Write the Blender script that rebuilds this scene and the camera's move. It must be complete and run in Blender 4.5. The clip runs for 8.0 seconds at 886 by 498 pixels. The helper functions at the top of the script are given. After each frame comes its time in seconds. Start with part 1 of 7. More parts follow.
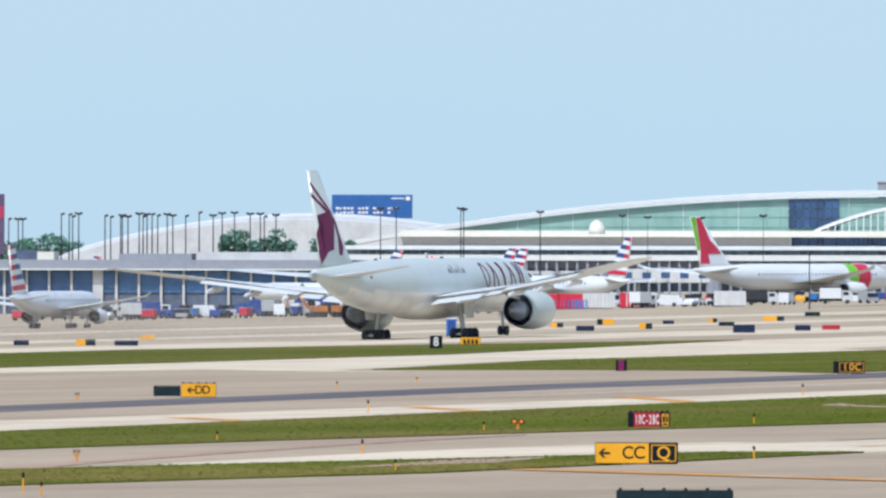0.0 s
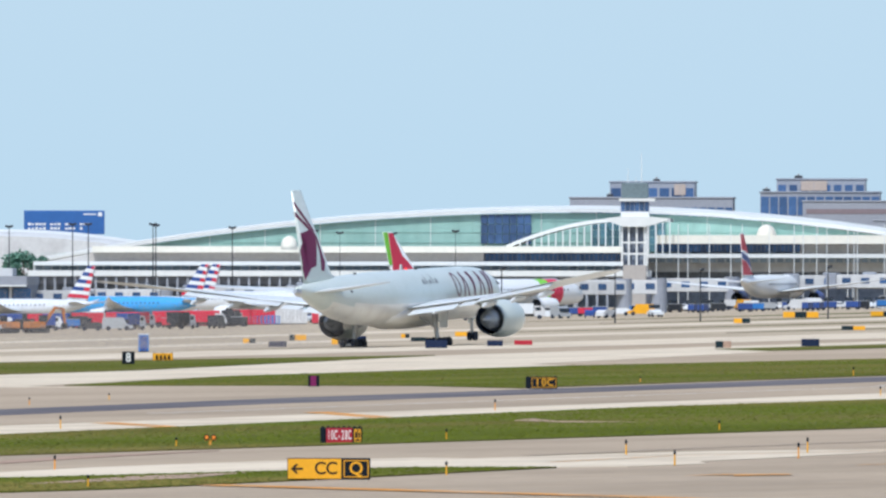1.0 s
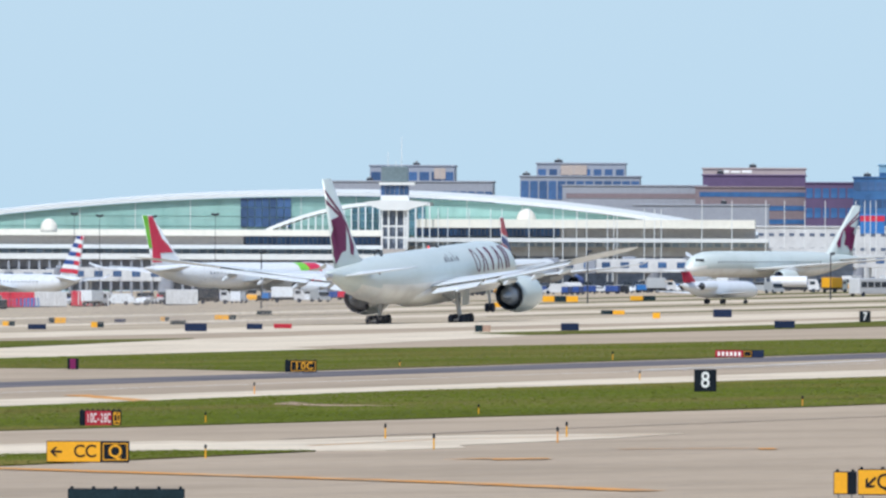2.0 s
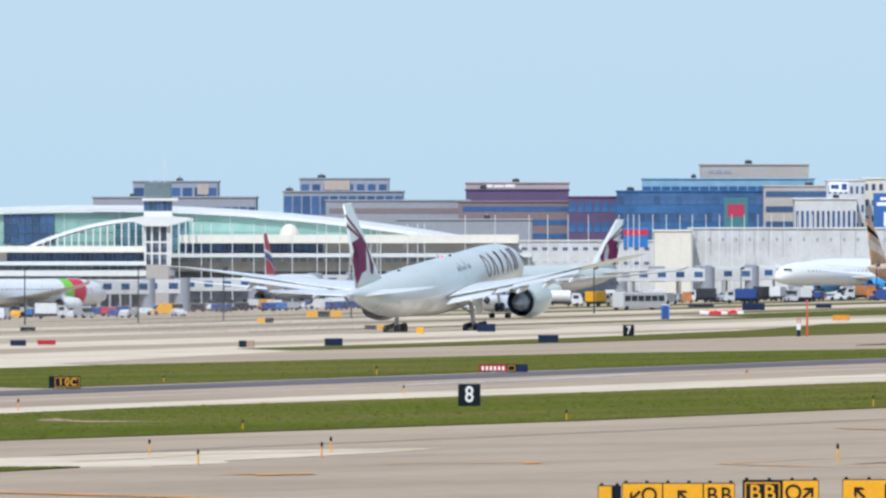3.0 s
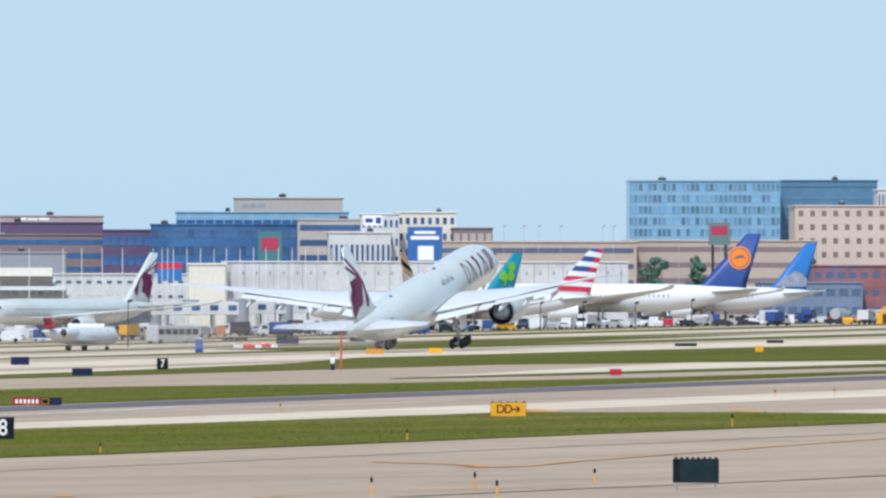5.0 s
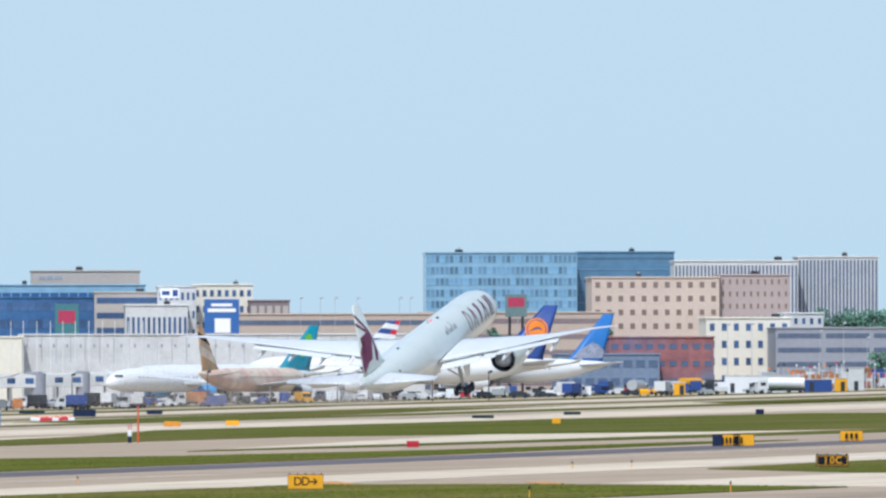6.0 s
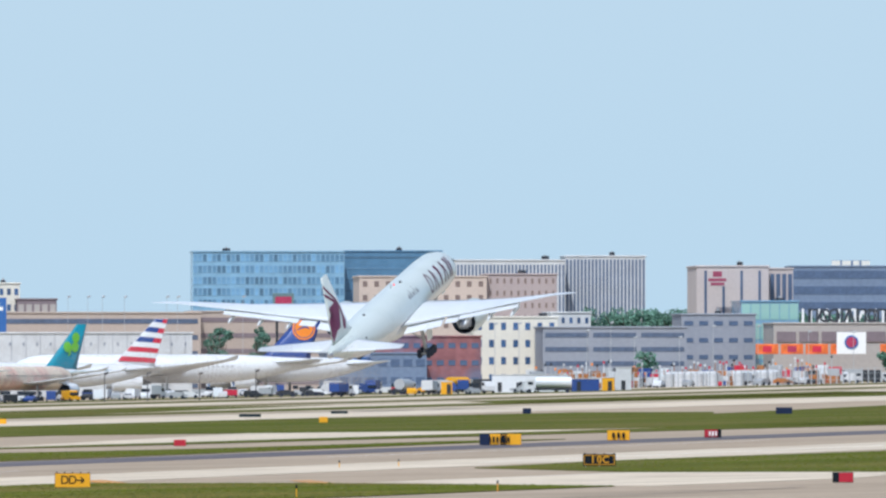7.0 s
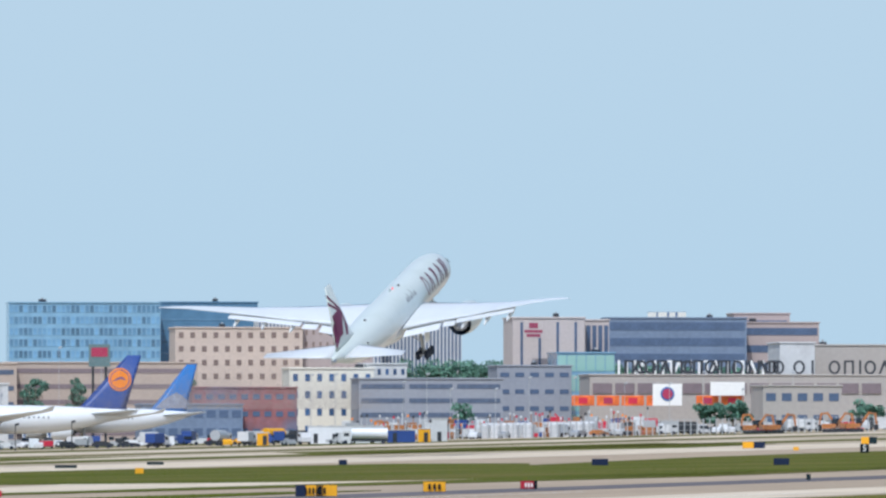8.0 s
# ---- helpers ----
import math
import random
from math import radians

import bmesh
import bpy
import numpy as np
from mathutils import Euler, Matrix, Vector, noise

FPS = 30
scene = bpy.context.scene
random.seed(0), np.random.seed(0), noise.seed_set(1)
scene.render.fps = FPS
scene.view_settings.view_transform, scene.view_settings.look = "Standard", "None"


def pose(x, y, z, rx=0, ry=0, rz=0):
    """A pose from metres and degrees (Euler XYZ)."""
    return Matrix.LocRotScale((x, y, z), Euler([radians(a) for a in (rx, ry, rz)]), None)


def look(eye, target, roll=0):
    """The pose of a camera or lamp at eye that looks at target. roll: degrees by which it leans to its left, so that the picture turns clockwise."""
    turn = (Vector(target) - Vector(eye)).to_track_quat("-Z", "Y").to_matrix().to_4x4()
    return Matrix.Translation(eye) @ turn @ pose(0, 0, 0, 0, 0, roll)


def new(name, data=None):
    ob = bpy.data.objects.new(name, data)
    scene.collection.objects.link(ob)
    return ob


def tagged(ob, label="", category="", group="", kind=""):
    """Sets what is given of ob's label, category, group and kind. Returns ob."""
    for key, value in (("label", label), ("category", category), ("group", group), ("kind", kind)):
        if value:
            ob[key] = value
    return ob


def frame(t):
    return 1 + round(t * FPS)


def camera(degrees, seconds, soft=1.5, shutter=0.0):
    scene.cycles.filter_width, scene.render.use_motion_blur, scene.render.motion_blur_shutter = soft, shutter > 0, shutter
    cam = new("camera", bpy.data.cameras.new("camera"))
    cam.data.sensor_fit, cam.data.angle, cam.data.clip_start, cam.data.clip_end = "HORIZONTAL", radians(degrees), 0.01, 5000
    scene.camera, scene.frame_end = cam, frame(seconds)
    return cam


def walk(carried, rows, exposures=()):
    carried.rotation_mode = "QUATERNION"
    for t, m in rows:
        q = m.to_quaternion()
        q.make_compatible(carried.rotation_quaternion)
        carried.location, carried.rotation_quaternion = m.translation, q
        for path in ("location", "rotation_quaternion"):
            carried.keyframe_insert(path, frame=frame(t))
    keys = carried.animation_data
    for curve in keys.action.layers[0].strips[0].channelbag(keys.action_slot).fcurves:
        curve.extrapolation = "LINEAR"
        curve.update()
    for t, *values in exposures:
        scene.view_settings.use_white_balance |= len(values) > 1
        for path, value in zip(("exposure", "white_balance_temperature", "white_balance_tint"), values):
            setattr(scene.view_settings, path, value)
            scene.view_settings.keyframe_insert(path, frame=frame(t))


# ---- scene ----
cam = camera(3.0973, 8.0, soft=2.5)
EYE = 7.4                      # eye above the ground below it


def aim(pan, tilt, roll):
    """A long lens turned on a fixed tripod: degrees to the right of +y, up, and leaning."""
    return pose(0, 0, EYE, 90 + tilt, 0, -pan) @ pose(0, 0, 0, 0, 0, roll)


walk(cam, [
    (0.0, aim(-3.2718, 0.0172, 0.104)),
    (0.5, aim(-2.7297, 0.0529, 0.123)),
    (1.0, aim(-2.1956, 0.0731, 0.034)),
    (1.5, aim(-1.7390, 0.0373, 0.086)),
    (1.7, aim(-1.5853, 0.0134, 0.133)),
    (2.8, aim(-0.7022, 0.0615, 0.091)),
    (3.0, aim(-0.5282, 0.0714, -0.039)),
    (3.5, aim(-0.0870, 0.0611, 0.029)),
    (4.0, aim(0.3615, 0.0327, -0.032)),
    (4.5, aim(0.7377, 0.0837, -0.134)),
    (4.7, aim(0.8857, 0.1211, -0.053)),
    (5.8, aim(1.6624, 0.3998, -0.006)),
    (6.0, aim(1.8114, 0.4406, -0.087)),
    (6.5, aim(2.2117, 0.4561, -0.076)),
    (7.0, aim(2.6247, 0.4363, -0.006)),
    (7.5, aim(2.9972, 0.4970, -0.006)),
    (8.0, aim(3.2674, 0.6159, 0.051)),
], exposures=((0.0, 0.0, 6050, 8), (6.0, 0.0, 6050, 8), (7.2, -0.06, 6000, 8), (8.0, -0.12, 5950, 8)))

# ---- world and sun ----
SUN_EL, SUN_AZ = 54.0, 200.0   # the sun's height, and its bearing clockwise from +y
world = bpy.data.worlds.new("world")
scene.world = world
world.use_nodes = True
wn = world.node_tree.nodes
sky = wn.new("ShaderNodeTexSky")
sky.sky_type = "NISHITA"
sky.sun_disc = False
sky.sun_elevation, sky.sun_rotation = radians(SUN_EL), radians(SUN_AZ)
sky.dust_density = 1.5
wn["Background"].inputs["Strength"].default_value = 0.15
world.node_tree.links.new(sky.outputs["Color"], wn["Background"].inputs["Color"])
sun = new("sun", bpy.data.lights.new("sun", "SUN"))
sun.data.energy, sun.data.angle, sun.data.color = 3.5, radians(1.5), (1.0, 0.965, 0.92)
a, e = radians(SUN_AZ), radians(SUN_EL)
sun.matrix_world = look((0, 0, 400), (-math.sin(a) * math.cos(e), -math.cos(a) * math.cos(e), 400 - math.sin(e)))

# ---- plan ----
HEADING = radians(20.35)       # both runways run this way, clockwise from +y
AHEAD = Vector((math.sin(HEADING), math.cos(HEADING), 0))
ACROSS = Vector((-math.cos(HEADING), math.sin(HEADING), 0))
RISE = 0.0195                  # the field rises gently towards +x
STEP = 1 / 29000               # bearings are counted in these small angles; 2440 is +y


def ground_z(x):
    return RISE * x


def field(s, p, lift=0.0):
    """A point of the airfield: s metres along the runways and p metres across."""
    v = AHEAD * s + ACROSS * p
    return Vector((v.x, v.y, ground_z(v.x) + lift))


def spot(b, d, lift=0.0):
    """A point on the ground at bearing b and distance d."""
    x, y = d * math.sin((b - 2440) * STEP), d * math.cos((b - 2440) * STEP)
    return Vector((x, y, ground_z(x) + lift))


def level(v, d):
    """The height above zero of what stands at the steps v below the eye's line at distance d."""
    return EYE - (v - 8.7) * STEP * d


# ---- materials ----
def mat(name, base, rough=0.6, metal=0.0, vary=0.12, scale=1.0, bump=0.0, fine=8.0, spec=0.5, stain=None, per=0.0, glow=0.0, alpha=1.0):
    """A surface: base colour, varied at two scales (per metre), with bump, stains and variation from object to object."""
    m = bpy.data.materials.new(name)
    m.use_nodes = True
    nt, b = m.node_tree, m.node_tree.nodes["Principled BSDF"]
    N, L = nt.nodes.new, nt.links.new
    b.inputs["Roughness"].default_value, b.inputs["Metallic"].default_value = rough, metal
    b.inputs["Specular IOR Level"].default_value = spec
    co = N("ShaderNodeTexCoord")
    n1, n2 = N("ShaderNodeTexNoise"), N("ShaderNodeTexNoise")
    n1.inputs["Scale"].default_value, n2.inputs["Scale"].default_value = scale, scale * fine
    n1.inputs["Detail"].default_value = 4
    L(co.outputs["Object"], n1.inputs["Vector"]), L(co.outputs["Object"], n2.inputs["Vector"])
    add = N("ShaderNodeMath")
    add.operation = "ADD"
    L(n1.outputs["Fac"], add.inputs[0]), L(n2.outputs["Fac"], add.inputs[1])
    ramp = N("ShaderNodeMapRange")
    ramp.inputs[1].default_value, ramp.inputs[2].default_value = 0.7, 1.3
    ramp.inputs[3].default_value, ramp.inputs[4].default_value = 1 - vary, 1 + vary
    L(add.outputs[0], ramp.inputs[0])
    val = ramp.outputs[0]
    if per:
        info, pr, mul = N("ShaderNodeObjectInfo"), N("ShaderNodeMapRange"), N("ShaderNodeMath")
        pr.inputs[3].default_value, pr.inputs[4].default_value = 1 - per, 1 + per
        mul.operation = "MULTIPLY"
        L(info.outputs["Random"], pr.inputs[0]), L(pr.outputs[0], mul.inputs[0]), L(val, mul.inputs[1])
        val = mul.outputs[0]
    mix = N("ShaderNodeVectorMath")
    mix.operation = "SCALE"
    if stain:
        sn, sr, sm = N("ShaderNodeTexNoise"), N("ShaderNodeValToRGB"), N("ShaderNodeMix")
        sn.inputs["Scale"].default_value, sn.inputs["Detail"].default_value = stain[1], 6
        sr.color_ramp.elements[0].position, sr.color_ramp.elements[1].position = 0.48, 0.62
        sm.data_type = "RGBA"
        sm.inputs[6].default_value, sm.inputs[7].default_value = (*base, 1), (*stain[0], 1)
        L(co.outputs["Object"], sn.inputs["Vector"]), L(sn.outputs["Fac"], sr.inputs["Fac"])
        L(sr.outputs["Color"], sm.inputs[0]), L(sm.outputs[2], mix.inputs[0])
    else:
        mix.inputs[0].default_value = base
    L(val, mix.inputs["Scale"]), L(mix.outputs[0], b.inputs["Base Color"])
    if bump:
        bp = N("ShaderNodeBump")
        bp.inputs["Strength"].default_value = bump
        L(n2.outputs["Fac"], bp.inputs["Height"]), L(bp.outputs["Normal"], b.inputs["Normal"])
    if glow:
        b.inputs["Emission Color"].default_value, b.inputs["Emission Strength"].default_value = (*base, 1), glow
    if alpha < 1:
        b.inputs["Alpha"].default_value = alpha
    return m


M = {
    "concrete": mat("concrete", (0.40, 0.318, 0.232), 0.95, vary=0.12, scale=0.02, fine=40, stain=((0.345, 0.275, 0.20), 0.05), bump=0.2, spec=0.05),
    "apron": mat("old_apron_concrete", (0.43, 0.355, 0.262), 0.95, vary=0.18, scale=0.02, fine=30, stain=((0.36, 0.295, 0.21), 0.03), spec=0.05),
    "shoulder": mat("pale_concrete", (0.63, 0.54, 0.415), 0.95, vary=0.12, scale=0.04, fine=30, stain=((0.51, 0.425, 0.32), 0.09), spec=0.05),
    "asphalt": mat("rubbered_asphalt", (0.125, 0.115, 0.125), 0.95, vary=0.14, scale=0.05, fine=40, stain=((0.165, 0.15, 0.15), 0.06), spec=0.05),
    "grass": mat("grass", (0.085, 0.098, 0.015), 0.95, vary=0.14, scale=0.03, fine=30, stain=((0.135, 0.118, 0.036), 0.025), spec=0.03),
    "blades": mat("grass_blades", (0.098, 0.12, 0.016), 0.9, vary=0.18, scale=0.03, fine=20, stain=((0.16, 0.135, 0.04), 0.022), spec=0.05),
    "dirt": mat("bare_soil", (0.38, 0.265, 0.20), 0.95, vary=0.25, scale=0.2, fine=20, spec=0.1),
    "orange_line": mat("worn_yellow_marking", (0.60, 0.25, 0.025), 0.8, vary=0.3, scale=0.3, fine=12, stain=((0.42, 0.29, 0.17), 0.4)),
    "rubber": mat("rubber_streak", (0.24, 0.205, 0.17), 0.95, vary=0.3, scale=0.3, fine=12, stain=((0.38, 0.30, 0.225), 0.25), spec=0.05),
    "white_line": mat("worn_white_marking", (0.8, 0.78, 0.74), 0.8, vary=0.15, scale=0.5, fine=12),
    "white": mat("white_paint", (0.73, 0.755, 0.77), 0.32, vary=0.03, scale=0.2, fine=12),
    "hero_white": mat("pale_grey_paint", (0.575, 0.635, 0.615), 0.28, vary=0.035, scale=0.15, fine=25, stain=((0.54, 0.60, 0.575), 0.3)),
    "hero_belly": mat("cream_grey_paint", (0.78, 0.78, 0.74), 0.3, vary=0.04, scale=0.2, fine=20, stain=((0.71, 0.70, 0.66), 0.5)),
    "wing_grey": mat("wing_grey_paint", (0.64, 0.675, 0.70), 0.35, vary=0.05, scale=0.3, fine=20),
    "maroon": mat("maroon_paint", (0.17, 0.012, 0.085), 0.5, vary=0.08, scale=0.4, spec=0.25),
    "name_maroon": mat("name_maroon_paint", (0.12, 0.008, 0.055), 0.5, vary=0.08, scale=0.4, spec=0.2),
    "arabic_grey": mat("grey_lettering", (0.25, 0.27, 0.28), 0.4, vary=0.05),
    "metal": mat("bare_metal", (0.55, 0.55, 0.56), 0.35, 1.0, vary=0.08, scale=2),
    "dark_metal": mat("dark_metal", (0.05, 0.055, 0.065), 0.45, 0.6, vary=0.2, scale=2),
    "tyre": mat("tyre_rubber", (0.018, 0.026, 0.045), 0.85, vary=0.2, scale=3),
    "strut": mat("strut_grey", (0.42, 0.44, 0.46), 0.4, 0.3, vary=0.1, scale=3),
    "nozzle": mat("nozzle_metal", (0.40, 0.44, 0.50), 0.4, 0.5, vary=0.12, scale=2),
    "inside": mat("engine_duct", (0.11, 0.17, 0.30), 0.5, 0.2, vary=0.15, scale=2),
    "red": mat("red_paint", (0.55, 0.02, 0.055), 0.45, vary=0.1, scale=0.6),
    "navy": mat("navy_paint", (0.025, 0.065, 0.25), 0.4, vary=0.1, scale=0.4),
    "blue": mat("blue_paint", (0.03, 0.16, 0.45), 0.4, vary=0.1, scale=0.4),
    "teal": mat("teal_paint", (0.015, 0.24, 0.33), 0.4, vary=0.08, scale=0.4),
    "green": mat("bright_green_paint", (0.20, 0.58, 0.05), 0.45, vary=0.08, scale=0.4),
    "orange": mat("orange_paint", (0.85, 0.25, 0.02), 0.5, vary=0.1, scale=0.4),
    "rust_orange": mat("dusty_orange_paint", (0.42, 0.16, 0.05), 0.7, vary=0.35, scale=0.8, fine=6, stain=((0.20, 0.12, 0.08), 0.5)),
    "yellow": mat("sign_yellow", (0.76, 0.36, 0.003), 0.5, vary=0.06, scale=0.9, fine=9),
    "black": mat("sign_black", (0.010, 0.014, 0.020), 0.8, vary=0.2, scale=2, spec=0.1),
    "sign_red": mat("sign_red", (0.38, 0.007, 0.025), 0.45, vary=0.1, scale=1.5),
    "sign_back": mat("sign_back", (0.014, 0.028, 0.035), 0.8, vary=0.25, scale=2, spec=0.1),
    "sign_white": mat("sign_white", (0.82, 0.82, 0.80), 0.4, vary=0.05, scale=2),
    "navy_box": mat("blue_black_casing", (0.014, 0.024, 0.06), 0.75, vary=0.2, scale=1, spec=0.15),
}


# ---- mesh helpers ----
def part(name, bm, material, parent=None, label="", smooth=False):
    """Links a bmesh as one mesh object, under a thing where one is given."""
    me = bpy.data.meshes.new(name)
    bm.normal_update()
    bm.to_mesh(me)
    bm.free()
    for x in (material if isinstance(material, (list, tuple)) else [material]):
        me.materials.append(M[x] if isinstance(x, str) else x)
    if smooth:
        me.shade_smooth()
    ob = new(name, me)
    ob.parent = parent
    if label:
        ob["label"] = label
    return ob


def thing(name, m, label, category, group="", kind=""):
    ob = new(name)
    ob.empty_display_size = 0.2
    ob.matrix_world = m
    return tagged(ob, label, category, group, kind)


def add_box(bm, x0, x1, y0, y1, z0, z1, bevel=0.0, mi=0):
    r = bmesh.ops.create_cube(bm, size=1, matrix=Matrix.Translation(((x0 + x1) / 2, (y0 + y1) / 2, (z0 + z1) / 2)) @ Matrix.Diagonal((x1 - x0, y1 - y0, z1 - z0, 1)))
    fs = {f for v in r["verts"] for f in v.link_faces}
    for f in fs:
        f.material_index = mi
    if bevel:
        bmesh.ops.bevel(bm, geom=list({e for f in fs for e in f.edges}), offset=bevel, segments=1, affect="EDGES")
    return bm


def box(x0, x1, y0, y1, z0, z1, bevel=0.0):
    return add_box(bmesh.new(), x0, x1, y0, y1, z0, z1, bevel)


def add_tube(bm, p, q, r0, r1=None, n=10, mi=0):
    """A tapered round bar from p to q."""
    p, q = Vector(p), Vector(q)
    r = bmesh.ops.create_cone(bm, cap_ends=True, segments=n, radius1=r0, radius2=r0 if r1 is None else r1, depth=(q - p).length,
                              matrix=Matrix.Translation((p + q) / 2) @ (q - p).to_track_quat("Z", "Y").to_matrix().to_4x4())
    for f in {f for v in r["verts"] for f in v.link_faces}:
        f.material_index = mi
    return bm


def tube(p, q, r0, r1=None, n=10):
    return add_tube(bmesh.new(), p, q, r0, r1, n)


def loft(rings, cap=True, close=True):
    """A skin over rings of points."""
    bm = bmesh.new()
    rows = [[bm.verts.new(c) for c in r] for r in rings]
    n = len(rows[0])
    for a, b in zip(rows, rows[1:]):
        for i in range(n if close else n - 1):
            j = (i + 1) % n
            bm.faces.new((a[i], a[j], b[j], b[i]))
    if cap:
        bm.faces.new(rows[0][::-1]), bm.faces.new(rows[-1])
    bmesh.ops.recalc_face_normals(bm, faces=bm.faces)
    return bm


def slab(points, thick, axis="y", bm=None, at=0.0, mi=0):
    """A flat outline of (a, b) points given a thickness: along y it stands up, along z it lies."""
    bm = bm or bmesh.new()
    def put(a, b, c):
        return (a, c, b) if axis == "y" else ((c, a, b) if axis == "x" else (a, b, c))
    lo, hi = [bm.verts.new(put(a, b, at - thick / 2)) for a, b in points], [bm.verts.new(put(a, b, at + thick / 2)) for a, b in points]
    fs = [bm.faces.new(lo[::-1]), bm.faces.new(hi)]
    n = len(points)
    for i in range(n):
        fs.append(bm.faces.new((lo[i], lo[(i + 1) % n], hi[(i + 1) % n], hi[i])))
    for f in fs:
        f.material_index = mi
    bmesh.ops.recalc_face_normals(bm, faces=fs)
    return bm


def letters(text, size, depth=0.01):
    """Raised characters of the built-in font, centred, standing in the xz plane and facing -y."""
    cu = bpy.data.curves.new("letters", "FONT")
    cu.body, cu.size, cu.extrude, cu.offset = text, size, depth, 0.010 * size
    cu.align_x, cu.align_y = "CENTER", "CENTER"
    ob = bpy.data.objects.new("letters", cu)
    scene.collection.objects.link(ob)
    me = bpy.data.meshes.new_from_object(ob.evaluated_get(bpy.context.evaluated_depsgraph_get()))
    bpy.data.objects.remove(ob)
    bpy.data.curves.remove(cu)
    bm = bmesh.new()
    bm.from_mesh(me)
    bpy.data.meshes.remove(me)
    bmesh.ops.transform(bm, matrix=Matrix.Rotation(radians(90), 4, "X"), verts=bm.verts)
    return bm


def move(bm, m):
    bmesh.ops.transform(bm, matrix=m, verts=bm.verts)
    return bm


# ---- ground ----
def build_ground():
    bm = bmesh.new()
    xs, ys = [-3000, -700, -350, 0, 350, 700, 3000], [-1500, -50, 400, 900, 1500, 2200, 3000, 3800, 4600, 4990]
    grid = [[bm.verts.new((x, y, ground_z(x))) for x in xs] for y in ys]
    for r, q in zip(grid, grid[1:]):
        for i in range(len(xs) - 1):
            bm.faces.new((r[i], r[i + 1], q[i + 1], q[i]))
    tagged(part("ground", bm, "concrete"), "pale weathered concrete airfield pavement", "ground", kind="structure")


def sheet(name, pts, material, label, category, lift, kind="structure"):
    """A flat piece of the field, its outline in metres along and across, with edges of a few centimetres."""
    bm = bmesh.new()
    top = [bm.verts.new(field(s, p, lift)) for s, p in pts]
    low = [bm.verts.new(field(s, p, -0.05)) for s, p in pts]
    bm.faces.new(top)
    for i in range(len(pts)):
        j = (i + 1) % len(pts)
        bm.faces.new((low[i], low[j], top[j], top[i]))
    bmesh.ops.recalc_face_normals(bm, faces=bm.faces)
    bmesh.ops.triangulate(bm, faces=bm.faces)
    return tagged(part(name, bm, material), label, category, kind=kind)


GRASS = {
    "far_west": [(1380, 705), (1520, 700), (1530, 664), (1525, 634), (1345, 588), (1180, 584), (1130, 600), (1150, 705)],
    "middle": [(1148, 508), (1236, 531), (1300, 528), (1345, 500), (1330, 470), (1345, 452), (1400, 446), (1400, 436), (1240, 426), (1040, 426), (1080, 450), (1110, 474)],
    "thin": [(1500, 588), (1556, 616), (1600, 613), (1660, 618), (1780, 640), (1915, 680), (2010, 672), (2060, 640), (1990, 600), (1930, 582), (2110, 612), (2240, 620), (2260, 560),
             (1980, 500), (1584, 460), (1592, 484), (1598, 510), (1635, 546), (1660, 574), (1560, 580)],
    "sliver": [(1400, 494), (1422, 499), (1640, 474), (1700, 462), (1560, 452), (1420, 484)],
    "near_long": [(480, 338), (720, 339), (870, 349), (915, 341), (975, 336), (942, 309), (886, 273), (815, 277), (750, 279), (712, 287), (666, 300), (560, 315), (440, 322)],
    "near_short": [(380, 272), (575, 271), (592, 259), (603, 252), (597, 243), (575, 242), (552, 242), (533, 250), (380, 256)],
    "east_tip": [(1052, 334), (1098, 339), (1152, 335), (1330, 340), (1250, 270), (958, 278), (995, 306)],
    "strip_a": [(2000, 790), (2300, 806), (2900, 820), (3300, 800), (2900, 790), (2300, 776)],
    "strip_b": [(2150, 890), (2500, 905), (3300, 930), (3300, 905), (2500, 885)],
    "strip_c": [(2500, 1010), (2900, 1040), (3600, 1040), (3600, 1010), (2900, 1000)],
    "strip_d": [(2700, 1110), (3100, 1140), (3900, 1130), (3900, 1100), (3000, 1100)],
    "beyond": [(2540, 800), (2700, 860), (2900, 850), (2700, 770), (2560, 745)],
    "apron_edge": [(2230, 800), (2330, 850), (2600, 890), (2630, 860), (2350, 810)],
}
PALE = {
    "far_runway_edge": [(1300, 760), (1600, 750), (1830, 738), (2300, 742), (2900, 748), (2900, 690), (2300, 676), (1800, 672), (1560, 690), (1490, 704), (1300, 712)],
    "far_south_edge": [(1180, 583), (1345, 587), (1525, 633), (1800, 650), (1780, 638), (1600, 612), (1500, 586), (1340, 548), (1310, 532), (1240, 534), (1150, 512), (1122, 494), (1145, 513), (1187, 540)],
    "apron_a": [(1500, 830), (2200, 845), (3000, 860), (3000, 840), (2200, 818), (1500, 800)],
    "apron_b": [(1900, 960), (2600, 985), (3500, 985), (3500, 950), (2600, 945), (1900, 930)],
    "lens_edge": [(1420, 500), (1640, 545), (1660, 540), (1600, 512), (1560, 476), (1440, 500)],
    "near_shoulder": [(560, 372), (700, 367), (880, 364), (1010, 362), (1250, 368), (1400, 370), (1400, 346), (1150, 342), (1050, 341), (975, 338), (870, 351), (720, 341), (560, 341)],
    "near_patch": [(480, 262), (576, 267.5), (600, 271), (620, 273), (634, 271.5), (638, 266), (632, 261), (641, 259), (646, 255.5), (643, 245), (629, 243), (611, 242.5), (603, 239), (597, 240), (601, 252), (592, 259), (575, 272), (480, 273)],
    "east_shoulder": [(883, 270), (945, 307), (990, 304), (957, 276), (920, 268)],
}


